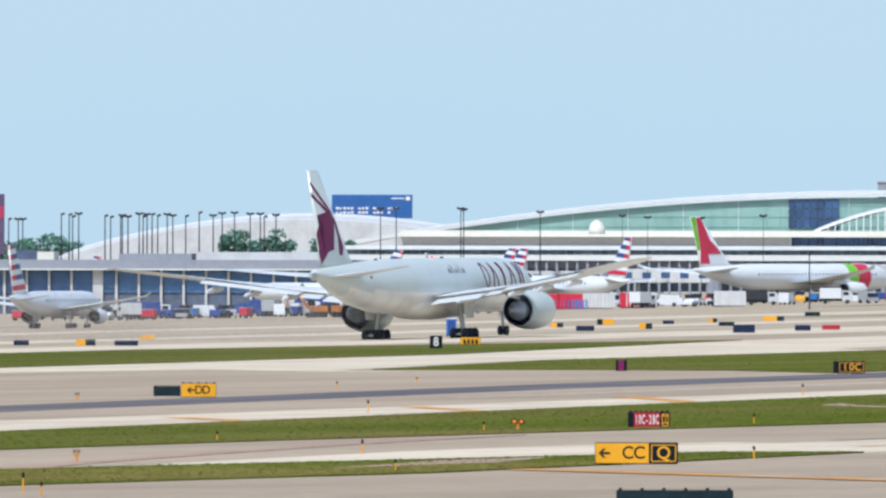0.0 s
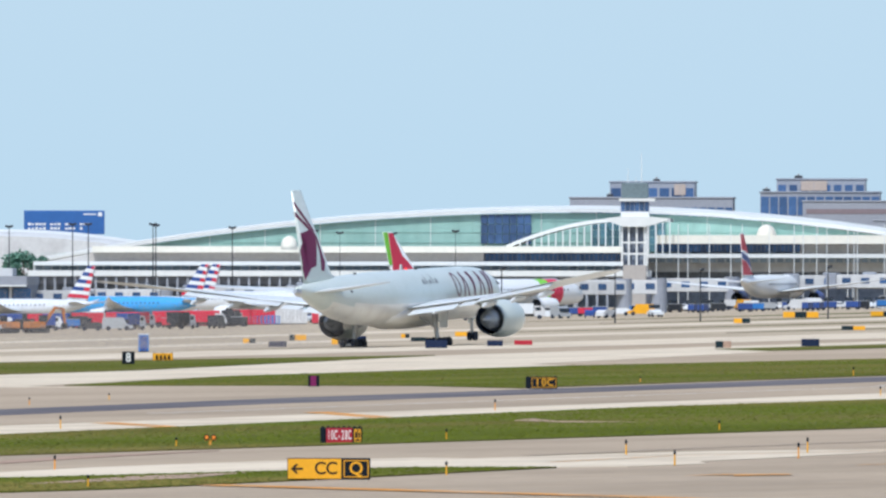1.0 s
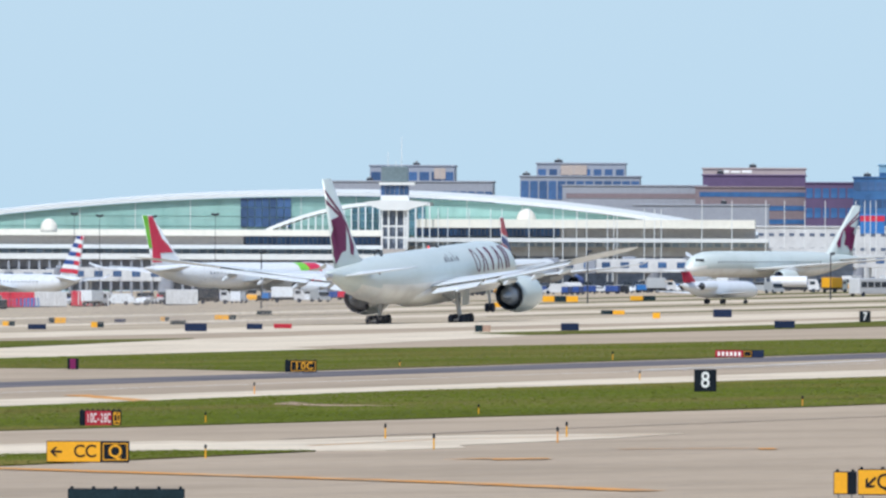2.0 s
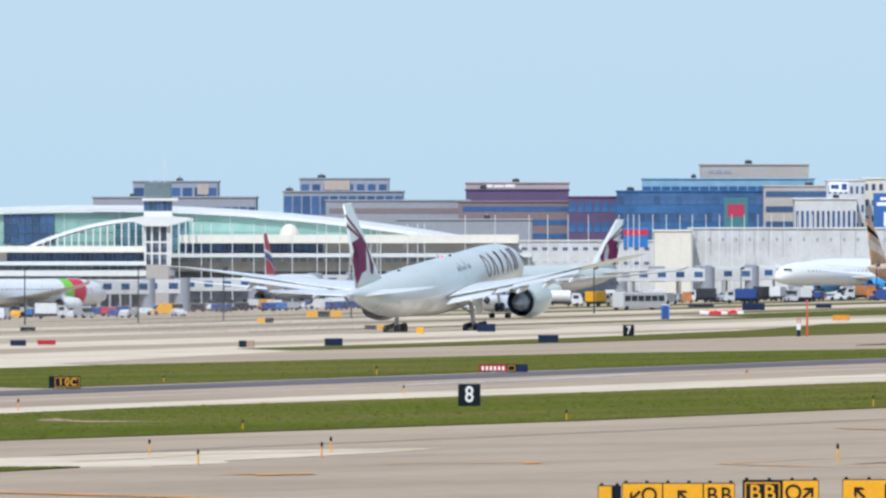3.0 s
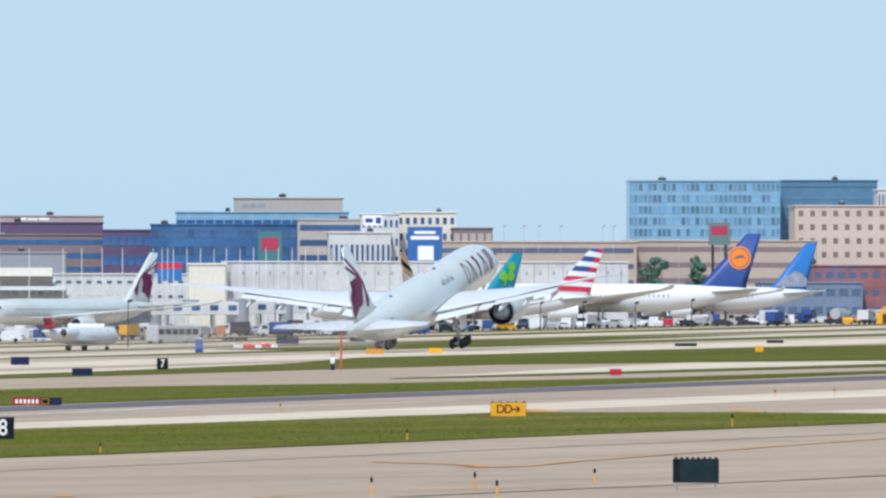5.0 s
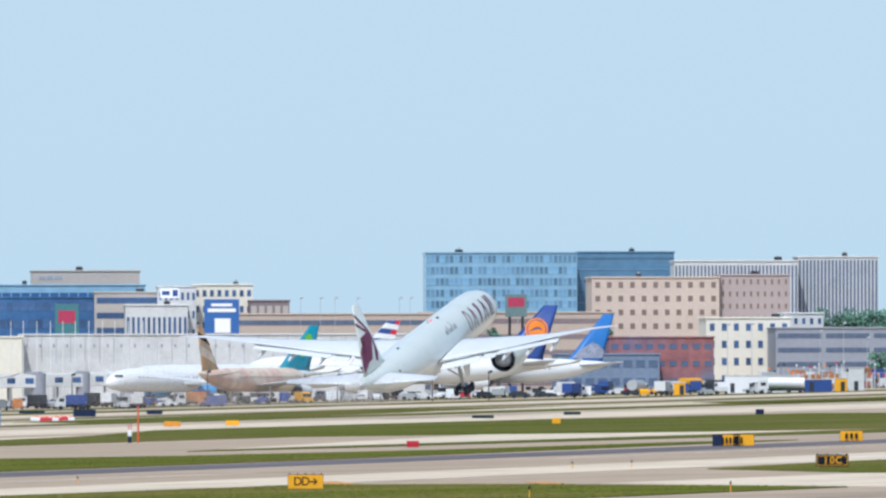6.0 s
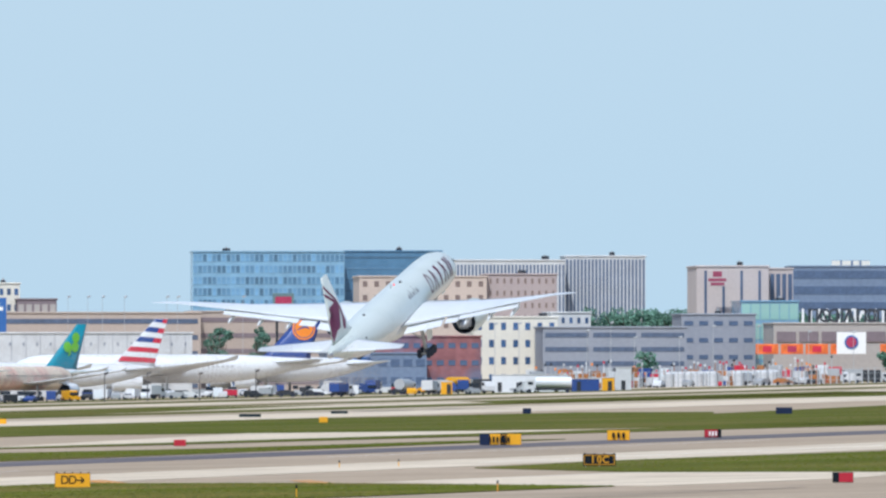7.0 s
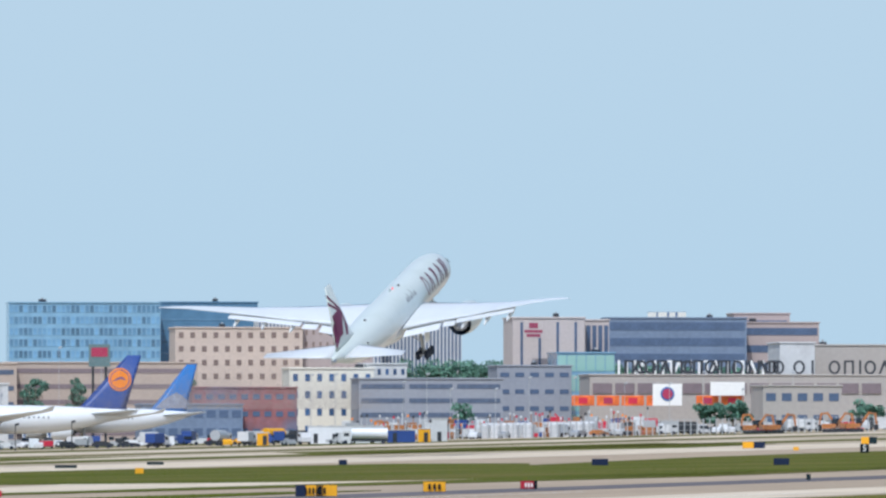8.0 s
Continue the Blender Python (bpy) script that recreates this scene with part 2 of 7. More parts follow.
def build_field():
    build_ground()
    sheet("runway", [(250, 380), (830, 390), (940, 402), (1300, 405), (4000, 402), (4000, 420), (1300, 424), (980, 421), (870, 410), (250, 398)], "asphalt", "dark rubber-marked middle strip of the nearer runway", "runway", 0.012)
    sheet("apron", [(1000, 748), (3200, 748), (4400, 900), (4400, 1700), (2500, 1500), (1000, 1000)], "apron", "wide pale beige concrete apron before the terminal", "apron", 0.008)
    for n, pts in PALE.items():
        sheet("pavement", pts, "shoulder", "pale sun-bleached concrete shoulder beside the grass", "pavement", 0.02)
    for n, pts in GRASS.items():
        sheet("grass_ground", pts, "grass", "mown green grass verge between the pavements", "grass", 0.06)
    build_blades()


def inside(pts, s, p):
    """Which of many places lie within an outline."""
    hit = np.zeros(len(s), bool)
    for (a, b), (c, d) in zip(pts, pts[1:] + pts[:1]):
        if b != d:
            hit ^= ((b > p) != (d > p)) & (s < (c - a) * (p - b) / (d - b) + a)
    return hit


def build_blades():
    """Tufts of grass over the verges, thickest where they are nearest."""
    rng = np.random.default_rng(4)
    for n, pts in GRASS.items():
        s0, s1 = min(a for a, b in pts), max(a for a, b in pts)
        p0, p1 = min(b for a, b in pts), max(b for a, b in pts)
        count = {"near_long": 260000, "near_short": 90000, "middle": 120000, "far_west": 60000, "thin": 90000, "east_tip": 70000}.get(n, 8000)
        s, p = rng.uniform(s0, s1, count), rng.uniform(p0, p1, count)
        keep = inside(pts, s, p)
        s, p = s[keep], p[keep]
        k = len(s)
        base = np.stack((AHEAD.x * s + ACROSS.x * p, AHEAD.y * s + ACROSS.y * p, np.zeros(k)), 1)
        base[:, 2] = RISE * base[:, 0] + 0.04
        h = rng.uniform(0.02, 0.05, k) * np.where(rng.random(k) < 0.02, 1.8, 1.0)
        w = rng.uniform(0.10, 0.24, k)
        v = np.repeat(base[:, None, :], 3, 1)
        v[:, 0, 0] -= w
        v[:, 1, 0] += w
        v[:, 1, 1] += 0.05
        v[:, 2, 0] += rng.uniform(-0.12, 0.12, k)
        v[:, 2, 1] += rng.uniform(0.0, 0.12, k)
        v[:, 2, 2] += h
        me = bpy.data.meshes.new("grass")
        me.from_pydata(v.reshape(-1, 3).tolist(), [], np.arange(3 * k).reshape(-1, 3).tolist())
        me.materials.append(M["blades"])
        tagged(new("grass", me), "short uneven green grass tufts on the verge", "grass", kind="stuff")


build_field()


# ---- sky and distance ----
def build_backdrop():
    m = bpy.data.materials.new("hazy_sky")
    m.use_nodes = True
    nt = m.node_tree
    N, L = nt.nodes.new, nt.links.new
    nt.nodes.remove(nt.nodes["Principled BSDF"])
    em, co, sep, mr, ramp, nz, mx = N("ShaderNodeEmission"), N("ShaderNodeTexCoord"), N("ShaderNodeSeparateXYZ"), N("ShaderNodeMapRange"), N("ShaderNodeValToRGB"), N("ShaderNodeTexNoise"), N("ShaderNodeMath")
    L(co.outputs["Object"], sep.inputs[0]), L(sep.outputs["Z"], mr.inputs[0])
    mr.inputs[1].default_value, mr.inputs[2].default_value = 0, 260
    nz.inputs["Scale"].default_value, nz.inputs["Detail"].default_value = 0.006, 3
    L(co.outputs["Object"], nz.inputs["Vector"])
    mx.operation, mx.inputs[1].default_value = "MULTIPLY_ADD", 0.16
    L(nz.outputs["Fac"], mx.inputs[0]), L(mr.outputs[0], mx.inputs[2])
    L(mx.outputs[0], ramp.inputs["Fac"])
    el = ramp.color_ramp.elements
    el[0].position, el[0].color = 0.08, (0.535, 0.70, 0.815, 1)
    el[1].position, el[1].color = 1.0, (0.585, 0.715, 0.81, 1)
    L(ramp.outputs["Color"], em.inputs["Color"])
    L(em.outputs[0], nt.nodes["Material Output"].inputs["Surface"])
    bm = bmesh.new()
    rows = [[bm.verts.new((4930 * math.sin(radians(a)), 4930 * math.cos(radians(a)), z)) for a in range(-14, 15, 2)] for z in (-30, 500)]
    for i in range(len(rows[0]) - 1):
        bm.faces.new((rows[0][i], rows[0][i + 1], rows[1][i + 1], rows[1][i]))
    tagged(part("backdrop", bm, m), "pale blue hazy summer sky far behind the airport", "sky", kind="structure")


build_backdrop()


# ---- aircraft ----
def fuselage(length, dia, nose_y, zc, seg=28, sharp=1.0, up=0.55):
    """Rings from tail to nose; local +y is ahead, x to the right. The tail cone sweeps up."""
    r, rings = dia / 2, []
    tail_y = nose_y - length
    prof = [(0.0, 0.06, up), (0.02, 0.16, up * 0.92), (0.06, 0.34, up * 0.74), (0.12, 0.56, up * 0.47), (0.2, 0.80, up * 0.21), (0.28, 0.94, up * 0.06), (0.36, 1, 0), (0.5, 1, 0), (0.68, 1, 0), (0.84, 1, 0),
            (0.90, 0.965, -0.02), (0.94, 0.86, -0.07), (0.97, 0.68, -0.15), (0.988, 0.44, -0.24), (0.997, 0.2, -0.30), (1.0, 0.04, -0.32)]
    for t, k, dz in prof:
        y = tail_y + t * length
        rings.append([(k * r * math.sin(2 * math.pi * i / seg), y, zc + dz * r + k * r * math.cos(2 * math.pi * i / seg)) for i in range(seg)])
    return loft(rings)


def foil(stations, upright=False, n=7):
    """A wing, stabiliser or fin through stations (out, ahead at the leading edge, chord, height, thickness)."""
    rings = []
    for o, le, ch, z, th, *turn in stations:
        lift = math.tan(radians(turn[0])) if turn else 0.0
        ring = []
        for i in range(n):
            c = i / (n - 1)
            ring.append((c, 0.5 * th * (math.sin(math.pi * min(1, c * 0.93 + 0.07) ** 0.6))))
        pts = [(c, h) for c, h in ring] + [(c, -0.6 * h) for c, h in ring[::-1][1:-1]]
        rings.append([(o, le - c * ch, z + h + c * ch * lift) if not upright else (h, le - c * ch, o) for c, h in pts])
    return loft(rings)


def nacelle(x, y0, y1, zc, r):
    """An engine cowl open at both ends, its duct, fan and exhaust cone: bmeshes of cowl, duct and core."""
    n, L = 28, y1 - y0
    def ring(y, k, dz=0):
        return [(x + k * r * math.sin(2 * math.pi * i / n), y, zc + dz + k * r * math.cos(2 * math.pi * i / n)) for i in range(n)]
    cowl = loft([ring(y0, 0.80), ring(y0 + 0.12 * L, 0.87), ring(y0 + 0.35 * L, 0.98), ring(y0 + 0.6 * L, 1.0), ring(y0 + 0.85 * L, 0.95), ring(y1 - 0.03 * L, 0.88), ring(y1, 0.82), ring(y1 - 0.04 * L, 0.76)], cap=False)
    duct = loft([ring(y0 + 0.002, 0.78), ring(y0 + 0.3 * L, 0.80), ring(y0 + 0.5 * L, 0.76), ring(y1 - 0.04 * L, 0.757)], cap=False)
    core = loft([ring(y0 - 0.34 * L, 0.05), ring(y0 - 0.2 * L, 0.22), ring(y0 - 0.1 * L, 0.30), ring(y0 - 0.1 * L, 0.42), ring(y0 + 0.1 * L, 0.56), ring(y0 + 0.4 * L, 0.75), ring(y1 - 0.3 * L, 0.75), ring(y1 - 0.26 * L, 0.25), ring(y1 - 0.15 * L, 0.04)])
    return cowl, duct, core


WINGS, GEARS = [], []


def hero_plane():
    """A large twin-engined freighter, origin on the ground between its main wheels."""
    t = thing("airliner", Matrix(), "pale grey twin-engined freighter with maroon tail emblem taking off", "airplane")
    body = fuselage(63.7, 6.2, 31.7, 5.75)
    me = part("fuselage", body, ["hero_white", "hero_belly"], t, smooth=True)
    for f in me.data.polygons:
        f.material_index = 1 if f.center.z < 5.3 and f.center.y < 24 else 0
    fair = loft([[(2.9 * k * math.sin(a) , y, 3.75 + 1.6 * k * math.cos(a)) for a in [2 * math.pi * i / 20 for i in range(20)]] for y, k in ((-9.5, 0.2), (-7, 0.75), (-3, 1.06), (4, 1.12), (9, 1.02), (13, 0.6), (15, 0.2))])
    part("wing_fairing", fair, "hero_belly", t, smooth=True)
    for sd in (1, -1):
        w = foil([(sd * 2.0, 11.6, 15.0, 4.3, 1.5), (sd * 3.2, 10.6, 14.2, 4.5, 1.4), (sd * 9.8, 5.6, 9.4, 5.3, 1.0), (sd * 14, 2.6, 7.9, 5.8, 0.8, 1), (sd * 20, -1.7, 5.9, 6.6, 0.55, 5), (sd * 28.5, -7.7, 3.4, 8.1, 0.34, 9), (sd * 30.6, -9.6, 2.5, 8.5, 0.24, 9), (sd * 32.4, -12.0, 0.8, 8.95, 0.1, 9)])
        wing = part("wing", w, "wing_grey", t, smooth=True)
        WINGS.append((wing, sd))
        # flaps hang from the trailing edge, ailerons further out
        for o0, o1, y0, y1, c, z0, z1, drop in ((3.6, 9.4, -3.75, -3.9, 2.4, 4.25, 5.0, 0.5), (9.9, 12.0, -4.0, -4.7, 1.9, 5.1, 5.35, 0.35), (12.3, 22.5, -4.9, -8.5, 1.6, 5.6, 7.35, 0.3)):
            bm = bmesh.new()
            v = [bm.verts.new(q) for q in ((sd * o0, y0 + 0.9, z0 + 0.12), (sd * o1, y1 + 0.9, z1 + 0.12), (sd * o1, y1 - c + 0.6, z1 - drop), (sd * o0, y0 - c + 0.6, z0 - drop),
                                            (sd * o0, y0 + 0.9, z0 - 0.14), (sd * o1, y1 + 0.9, z1 - 0.14), (sd * o1, y1 - c + 0.6, z1 - drop - 0.08), (sd * o0, y0 - c + 0.6, z0 - drop - 0.08))]
            for q in ((0, 1, 2, 3), (7, 6, 5, 4), (0, 4, 5, 1), (1, 5, 6, 2), (2, 6, 7, 3), (3, 7, 4, 0)):
                bm.faces.new([v[i] for i in q])
            bmesh.ops.recalc_face_normals(bm, faces=bm.faces)
            part("flap", bm, "wing_grey", wing, "extended take-off flap")
        for o, y, z in ((7.0, -4.6, 4.5), (13.5, -5.6, 5.25), (17.5, -7.0, 5.85), (21.5, -8.4, 6.45)):
            fairing = loft([[(sd * o + k * 0.26 * math.sin(a), y + dy, z - 0.1 + dz + k * 0.36 * math.cos(a)) for a in [2 * math.pi * i / 10 for i in range(10)]] for dy, k, dz in ((-1.9, 0.1, -0.45), (-1.2, 0.7, -0.35), (0.4, 1, -0.15), (2.4, 0.8, -0.1), (3.6, 0.1, 0))])
            part("flap_fairing", fairing, "wing_grey", wing, smooth=True)
        st = foil([(sd * 1.0, -21.6, 8.0, 7.0, 0.7), (sd * 2.4, -22.8, 6.9, 7.1, 0.6), (sd * 10.75, -29.6, 2.4, 8.0, 0.2)])
        part("tailplane", st, "wing_grey", t, smooth=True)
        cowl, duct, core = nacelle(sd * 9.75, 5.2, 12.1, 2.86, 2.22)
        eng = part("engine", cowl, "hero_white", t, "white engine cowl", smooth=True)
        part("engine_duct", duct, "inside", eng, smooth=True)
        part("exhaust_core", core, "nozzle", eng, "bare metal core nozzle and cone", smooth=True)
        bm = slab([(1.0, 4.9), (3.4, 4.2), (6.6, 3.9), (10.6, 4.9), (6.0, 5.35), (2.0, 5.2)], 0.5, "x", at=sd * 9.75)
        part("pylon", bm, "hero_white", eng)
        # main gear: six wheels on a bogie
        leg = tube((sd * 5.2, 0, 0.5), (sd * 4.7, 0.1, 4.6), 0.26, 0.3)
        gear = part("main_gear", leg, "strut", t, "grey six-wheeled main landing gear")
        GEARS.append(gear)
        for q in (-1.45, 0, 1.45):
            for ox in (-0.7, 0.7):
                wb = tube((sd * 5.3 + ox - 0.26, q, 0.42), (sd * 5.3 + ox + 0.26, q, 0.42), 0.69, n=18)
                bmesh.ops.bevel(wb, geom=[e for e in wb.edges if len(e.link_faces) == 2 and e.calc_face_angle() > 1], offset=0.1, segments=2, affect="EDGES")
                part("tyre", wb, "tyre", gear)
        add = tube((sd * 5.3, -1.6, 0.45), (sd * 5.3, 1.6, 0.45), 0.17)
        for q in (-1.45, 0, 1.45):
            add_tube(add, (sd * 5.3 - 0.9, q, 0.42), (sd * 5.3 + 0.9, q, 0.42), 0.12)
        part("bogie_beam", add, "strut", gear)
        part("drag_brace", add_tube(tube((sd * 5.1, 0.1, 1.9), (sd * 4.2, 2.7, 3.9), 0.11), (sd * 5.1, 0.1, 2.1), (sd * 2.6, 0, 3.7), 0.12), "strut", gear)
        part("gear_door", slab([(-1.3, 2.2), (1.2, 2.2), (1.6, 4.1), (-1.6, 4.1)], 0.07, "x", at=sd * 5.95), "hero_belly", gear)
    nose = part("nose_gear", tube((0, 25.6, 0.6), (0, 25.3, 3.3), 0.16, 0.2), "strut", t, "grey twin-wheeled nose gear")
    for ox in (-0.34, 0.34):
        part("tyre", tube((ox - 0.19, 25.6, 0.54), (ox + 0.19, 25.6, 0.54), 0.54, n=16), "tyre", nose)
    for ox in (-0.7, 0.7):
        part("gear_door", slab([(26.2, 2.0), (28.2, 2.3), (28.2, 3.2), (26.2, 3.0)], 0.05, "x", at=ox), "hero_white", nose)
    fin = foil([(8.0, -18.8, 10.9, 0, 0.95), (9.0, -21.3, 8.6, 0, 0.85), (18.75, -29.9, 2.8, 0, 0.35)], upright=True)
    fin = part("fin", fin, "hero_white", t, smooth=True)
    emblem(fin)
    part("tail_cone", tube((0, -32.4, 7.2), (0, -31.4, 7.05), 0.22, 0.5), "metal", t)
    # name on the side as plain upright shapes, and the small script further aft
    for sd in (1, -1):
        for k in range(5):
            y = (13.2 + 2.65 * k) if sd > 0 else (23.8 - 2.65 * k)
            bm = name_shape(k)
            move(bm, Matrix.Translation((0, y, 6.85)) @ Matrix.Diagonal((1, 1.28, 1.16, 1)) @ Matrix.Translation((0, 0, -7.0)))
            wrap(bm, sd, 3.125, 5.75)
            part("name_shape", bm, "name_maroon", t, "plain maroon shape on the side")
        for k, (w, h) in enumerate(((1.0, 0.7), (0.5, 1.1), (0.9, 0.6), (0.35, 1.2), (0.8, 0.7))):
            bm = arc_patch([(-w / 2, 7.15), (w / 2, 7.15), (w / 2, 7.15 + h * 0.55), (w * 0.2, 7.15 + h), (-w / 2, 7.15 + h * 0.4)])
            move(bm, Matrix.Translation((0, (2.6 + 1.05 * k) if sd > 0 else (7.1 - 1.05 * k), 0)))
            wrap(bm, sd, 3.12, 5.75)
            part("script_mark", bm, "arabic_grey", t, "small grey script on the side")
    for sd in (1, -1):
        part("cockpit_window", move(box(-0.03, 0.03, -1.1, 1.1, -0.32, 0.32), Matrix.Translation((sd * 1.75, 29.3, 6.75)) @ Matrix.Rotation(sd * 0.55, 4, "Z") @ Matrix.Rotation(sd * -0.75, 4, "Y")), "black", t)
    for y, z in ((-20, 6.9), (-14, 8.85), (6, 8.95)):
        part("vent", tube((0.4 if z > 8 else 2.1, y, z - 0.2), (0.4 if z > 8 else 2.25, y, z + 0.06), 0.2, n=8), "dark_metal", t)
    part("antenna", slab([(2, 8.7), (2.9, 8.7), (2.4, 9.5), (2.1, 9.5)], 0.1, "x"), "hero_white", t)
    part("beacon", tube((0, 4, 8.8), (0, 4, 9.08), 0.16, 0.1), mat("red_beacon", (0.9, 0.05, 0.04), 0.3, glow=0.6), t)
    return t


def arc_patch(pts):
    """A thin outline in the plane of y and z, to be wrapped on a hull."""
    bm = bmesh.new()
    vs = [bm.verts.new((0, y, z)) for y, z in pts]
    bm.faces.new(vs)
    bmesh.ops.triangulate(bm, faces=bm.faces)
    for _ in range(2):
        bmesh.ops.subdivide_edges(bm, edges=list(bm.edges), cuts=1)
        bmesh.ops.triangulate(bm, faces=bm.faces)
    return bm


def name_shape(k):
    """Plain tall shapes in the place of the name: ring, open wedge, flaring post, open wedge, two posts."""
    disc_ = [[(0.66 * math.cos(a) * w, 7.0 + 1.22 * math.sin(a) * v) for a, w, v in ((q, 1, 1), (q + 0.2244, 1, 1), (q + 0.2244, 0.68, 0.86), (q, 0.68, 0.86))] for q in [0.2244 * i for i in range(28)]]
    wedge = [[(-0.72, 5.78), (-0.46, 5.78), (0.13, 8.2), (-0.13, 8.2)], [(0.46, 5.78), (0.72, 5.78), (0.13, 8.2), (-0.13, 8.2)]]
    post = [[(-0.16, 5.78), (0.16, 5.78), (0.34, 8.2), (-0.34, 8.2)]]
    slab_ = [[(-0.5, 5.78), (-0.2, 5.78), (-0.2, 8.2), (-0.5, 8.2)], [(0.2, 5.78), (0.5, 5.78), (0.5, 8.2), (0.2, 8.2)]]
    bm = bmesh.new()
    for q in (disc_, wedge, post, wedge, slab_)[k]:
        bm.faces.new([bm.verts.new((0, y, z)) for y, z in q])
    bmesh.ops.remove_doubles(bm, verts=list(bm.verts), dist=0.02)
    bmesh.ops.triangulate(bm, faces=bm.faces)
    for _ in range(2):
        bmesh.ops.subdivide_edges(bm, edges=list(bm.edges), cuts=1)
        bmesh.ops.triangulate(bm, faces=bm.faces)
    return bm


def wrap(bm, sd, r, zc):
    """Lays a patch on a round hull."""
    for v in bm.verts:
        v.co.x = sd * math.sqrt(max(0.01, r * r - (v.co.z - zc) ** 2)) + sd * 0.012
    if sd < 0:
        bmesh.ops.reverse_faces(bm, faces=bm.faces)
    bmesh.ops.recalc_face_normals(bm, faces=bm.faces)


FIN = ((-29.73, -32.7, 8.4), (-20.77, -29.9, 10.35))   # trailing and leading edge, foot and top


def on_fin(c, h):
    te = FIN[0][0] + (FIN[0][1] - FIN[0][0]) * h
    le = FIN[1][0] + (FIN[1][1] - FIN[1][0]) * h
    return te + c * (le - te), FIN[0][2] + FIN[1][2] * h


EMBLEM = (      # share of the chord from the trailing edge, share of the height
    ((0.14, 0.52), (0.46, 0.545), (0.69, 0.57), (0.87, 0.51), (0.84, 0.46), (0.64, 0.44), (0.54, 0.39), (0.44, 0.3), (0.44, 0.2), (0.5, 0.15), (0.32, 0.13), (0.2, 0.07), (0.06, 0.0), (0.02, 0.13),
     (0.06, 0.2), (0.02, 0.325), (0.12, 0.395), (0.27, 0.434), (0.35, 0.473), (0.2, 0.485)),
    ((0.84, 0.47), (0.9, 0.5), (0.91, 0.42), (0.88, 0.316), (0.88, 0.187), (0.72, 0.085), (0.63, 0.1), (0.7, 0.17), (0.77, 0.29), (0.79, 0.39)),
    ((0.03, 0.89), (0.26, 0.82), (0.49, 0.73), (0.71, 0.63), (0.89, 0.52), (0.72, 0.56), (0.57, 0.63), (0.36, 0.72), (0.02, 0.84)),
    ((0.02, 0.77), (0.34, 0.68), (0.64, 0.59), (0.72, 0.55), (0.53, 0.565), (0.26, 0.655), (0.02, 0.71)),
)


def emblem(fin):
    """The curled maroon head of the tail as plain pointed patches, on both faces."""
    for sh in EMBLEM:
        skin_patch(fin, [on_fin(c, h) for c, h in sh], "maroon", FIN[0][0], FIN[0][1], FIN[1][0], FIN[1][1], FIN[0][2], FIN[0][2] + FIN[1][2], "tail_emblem", "maroon curled emblem on the fin")


def skin_patch(fin, pts, material, te0, te1, le0, le1, z0, z1, name="tail_marking", label="", lift=0.0):
    """A thin patch laid on both faces of a fin, following its thickness; pts are (y, z)."""
    for sd in (1, -1):
        bm = bmesh.new()
        bm.faces.new([bm.verts.new((0, y, z)) for y, z in pts])
        bmesh.ops.triangulate(bm, faces=bm.faces)
        for _ in range(3):
            bmesh.ops.subdivide_edges(bm, edges=[e for e in bm.edges if e.calc_length() > 0.9], cuts=1)
            bmesh.ops.triangulate(bm, faces=bm.faces)
        for v in bm.verts:
            h = min(1.0, max(0.0, (v.co.z - z0) / (z1 - z0)))
            a, q = te0 + (te1 - te0) * h, le0 + (le1 - le0) * h
            c = 1 - min(1.0, max(0.0, (v.co.y - a) / (q - a)))
            v.co.x = sd * (0.055 + lift + 0.5 * (0.85 - 0.5 * h) * math.sin(math.pi * min(1.0, c * 0.93 + 0.07) ** 0.6))
        bmesh.ops.recalc_face_normals(bm, faces=bm.faces)
        part(name, bm, material, fin, label)


hero = hero_plane()


# ---- airfield signs, markers and lights ----
def sign_at(name, b, d, label, category="airfield sign", turn=0.0, group=""):
    """Stands on the ground at a bearing and distance, facing the eye, turned a little."""
    return thing(name, Matrix.Translation(spot(b, d)) @ Matrix.Rotation(-(b - 2440) * STEP + radians(turn), 4, "Z"), label, category, group)


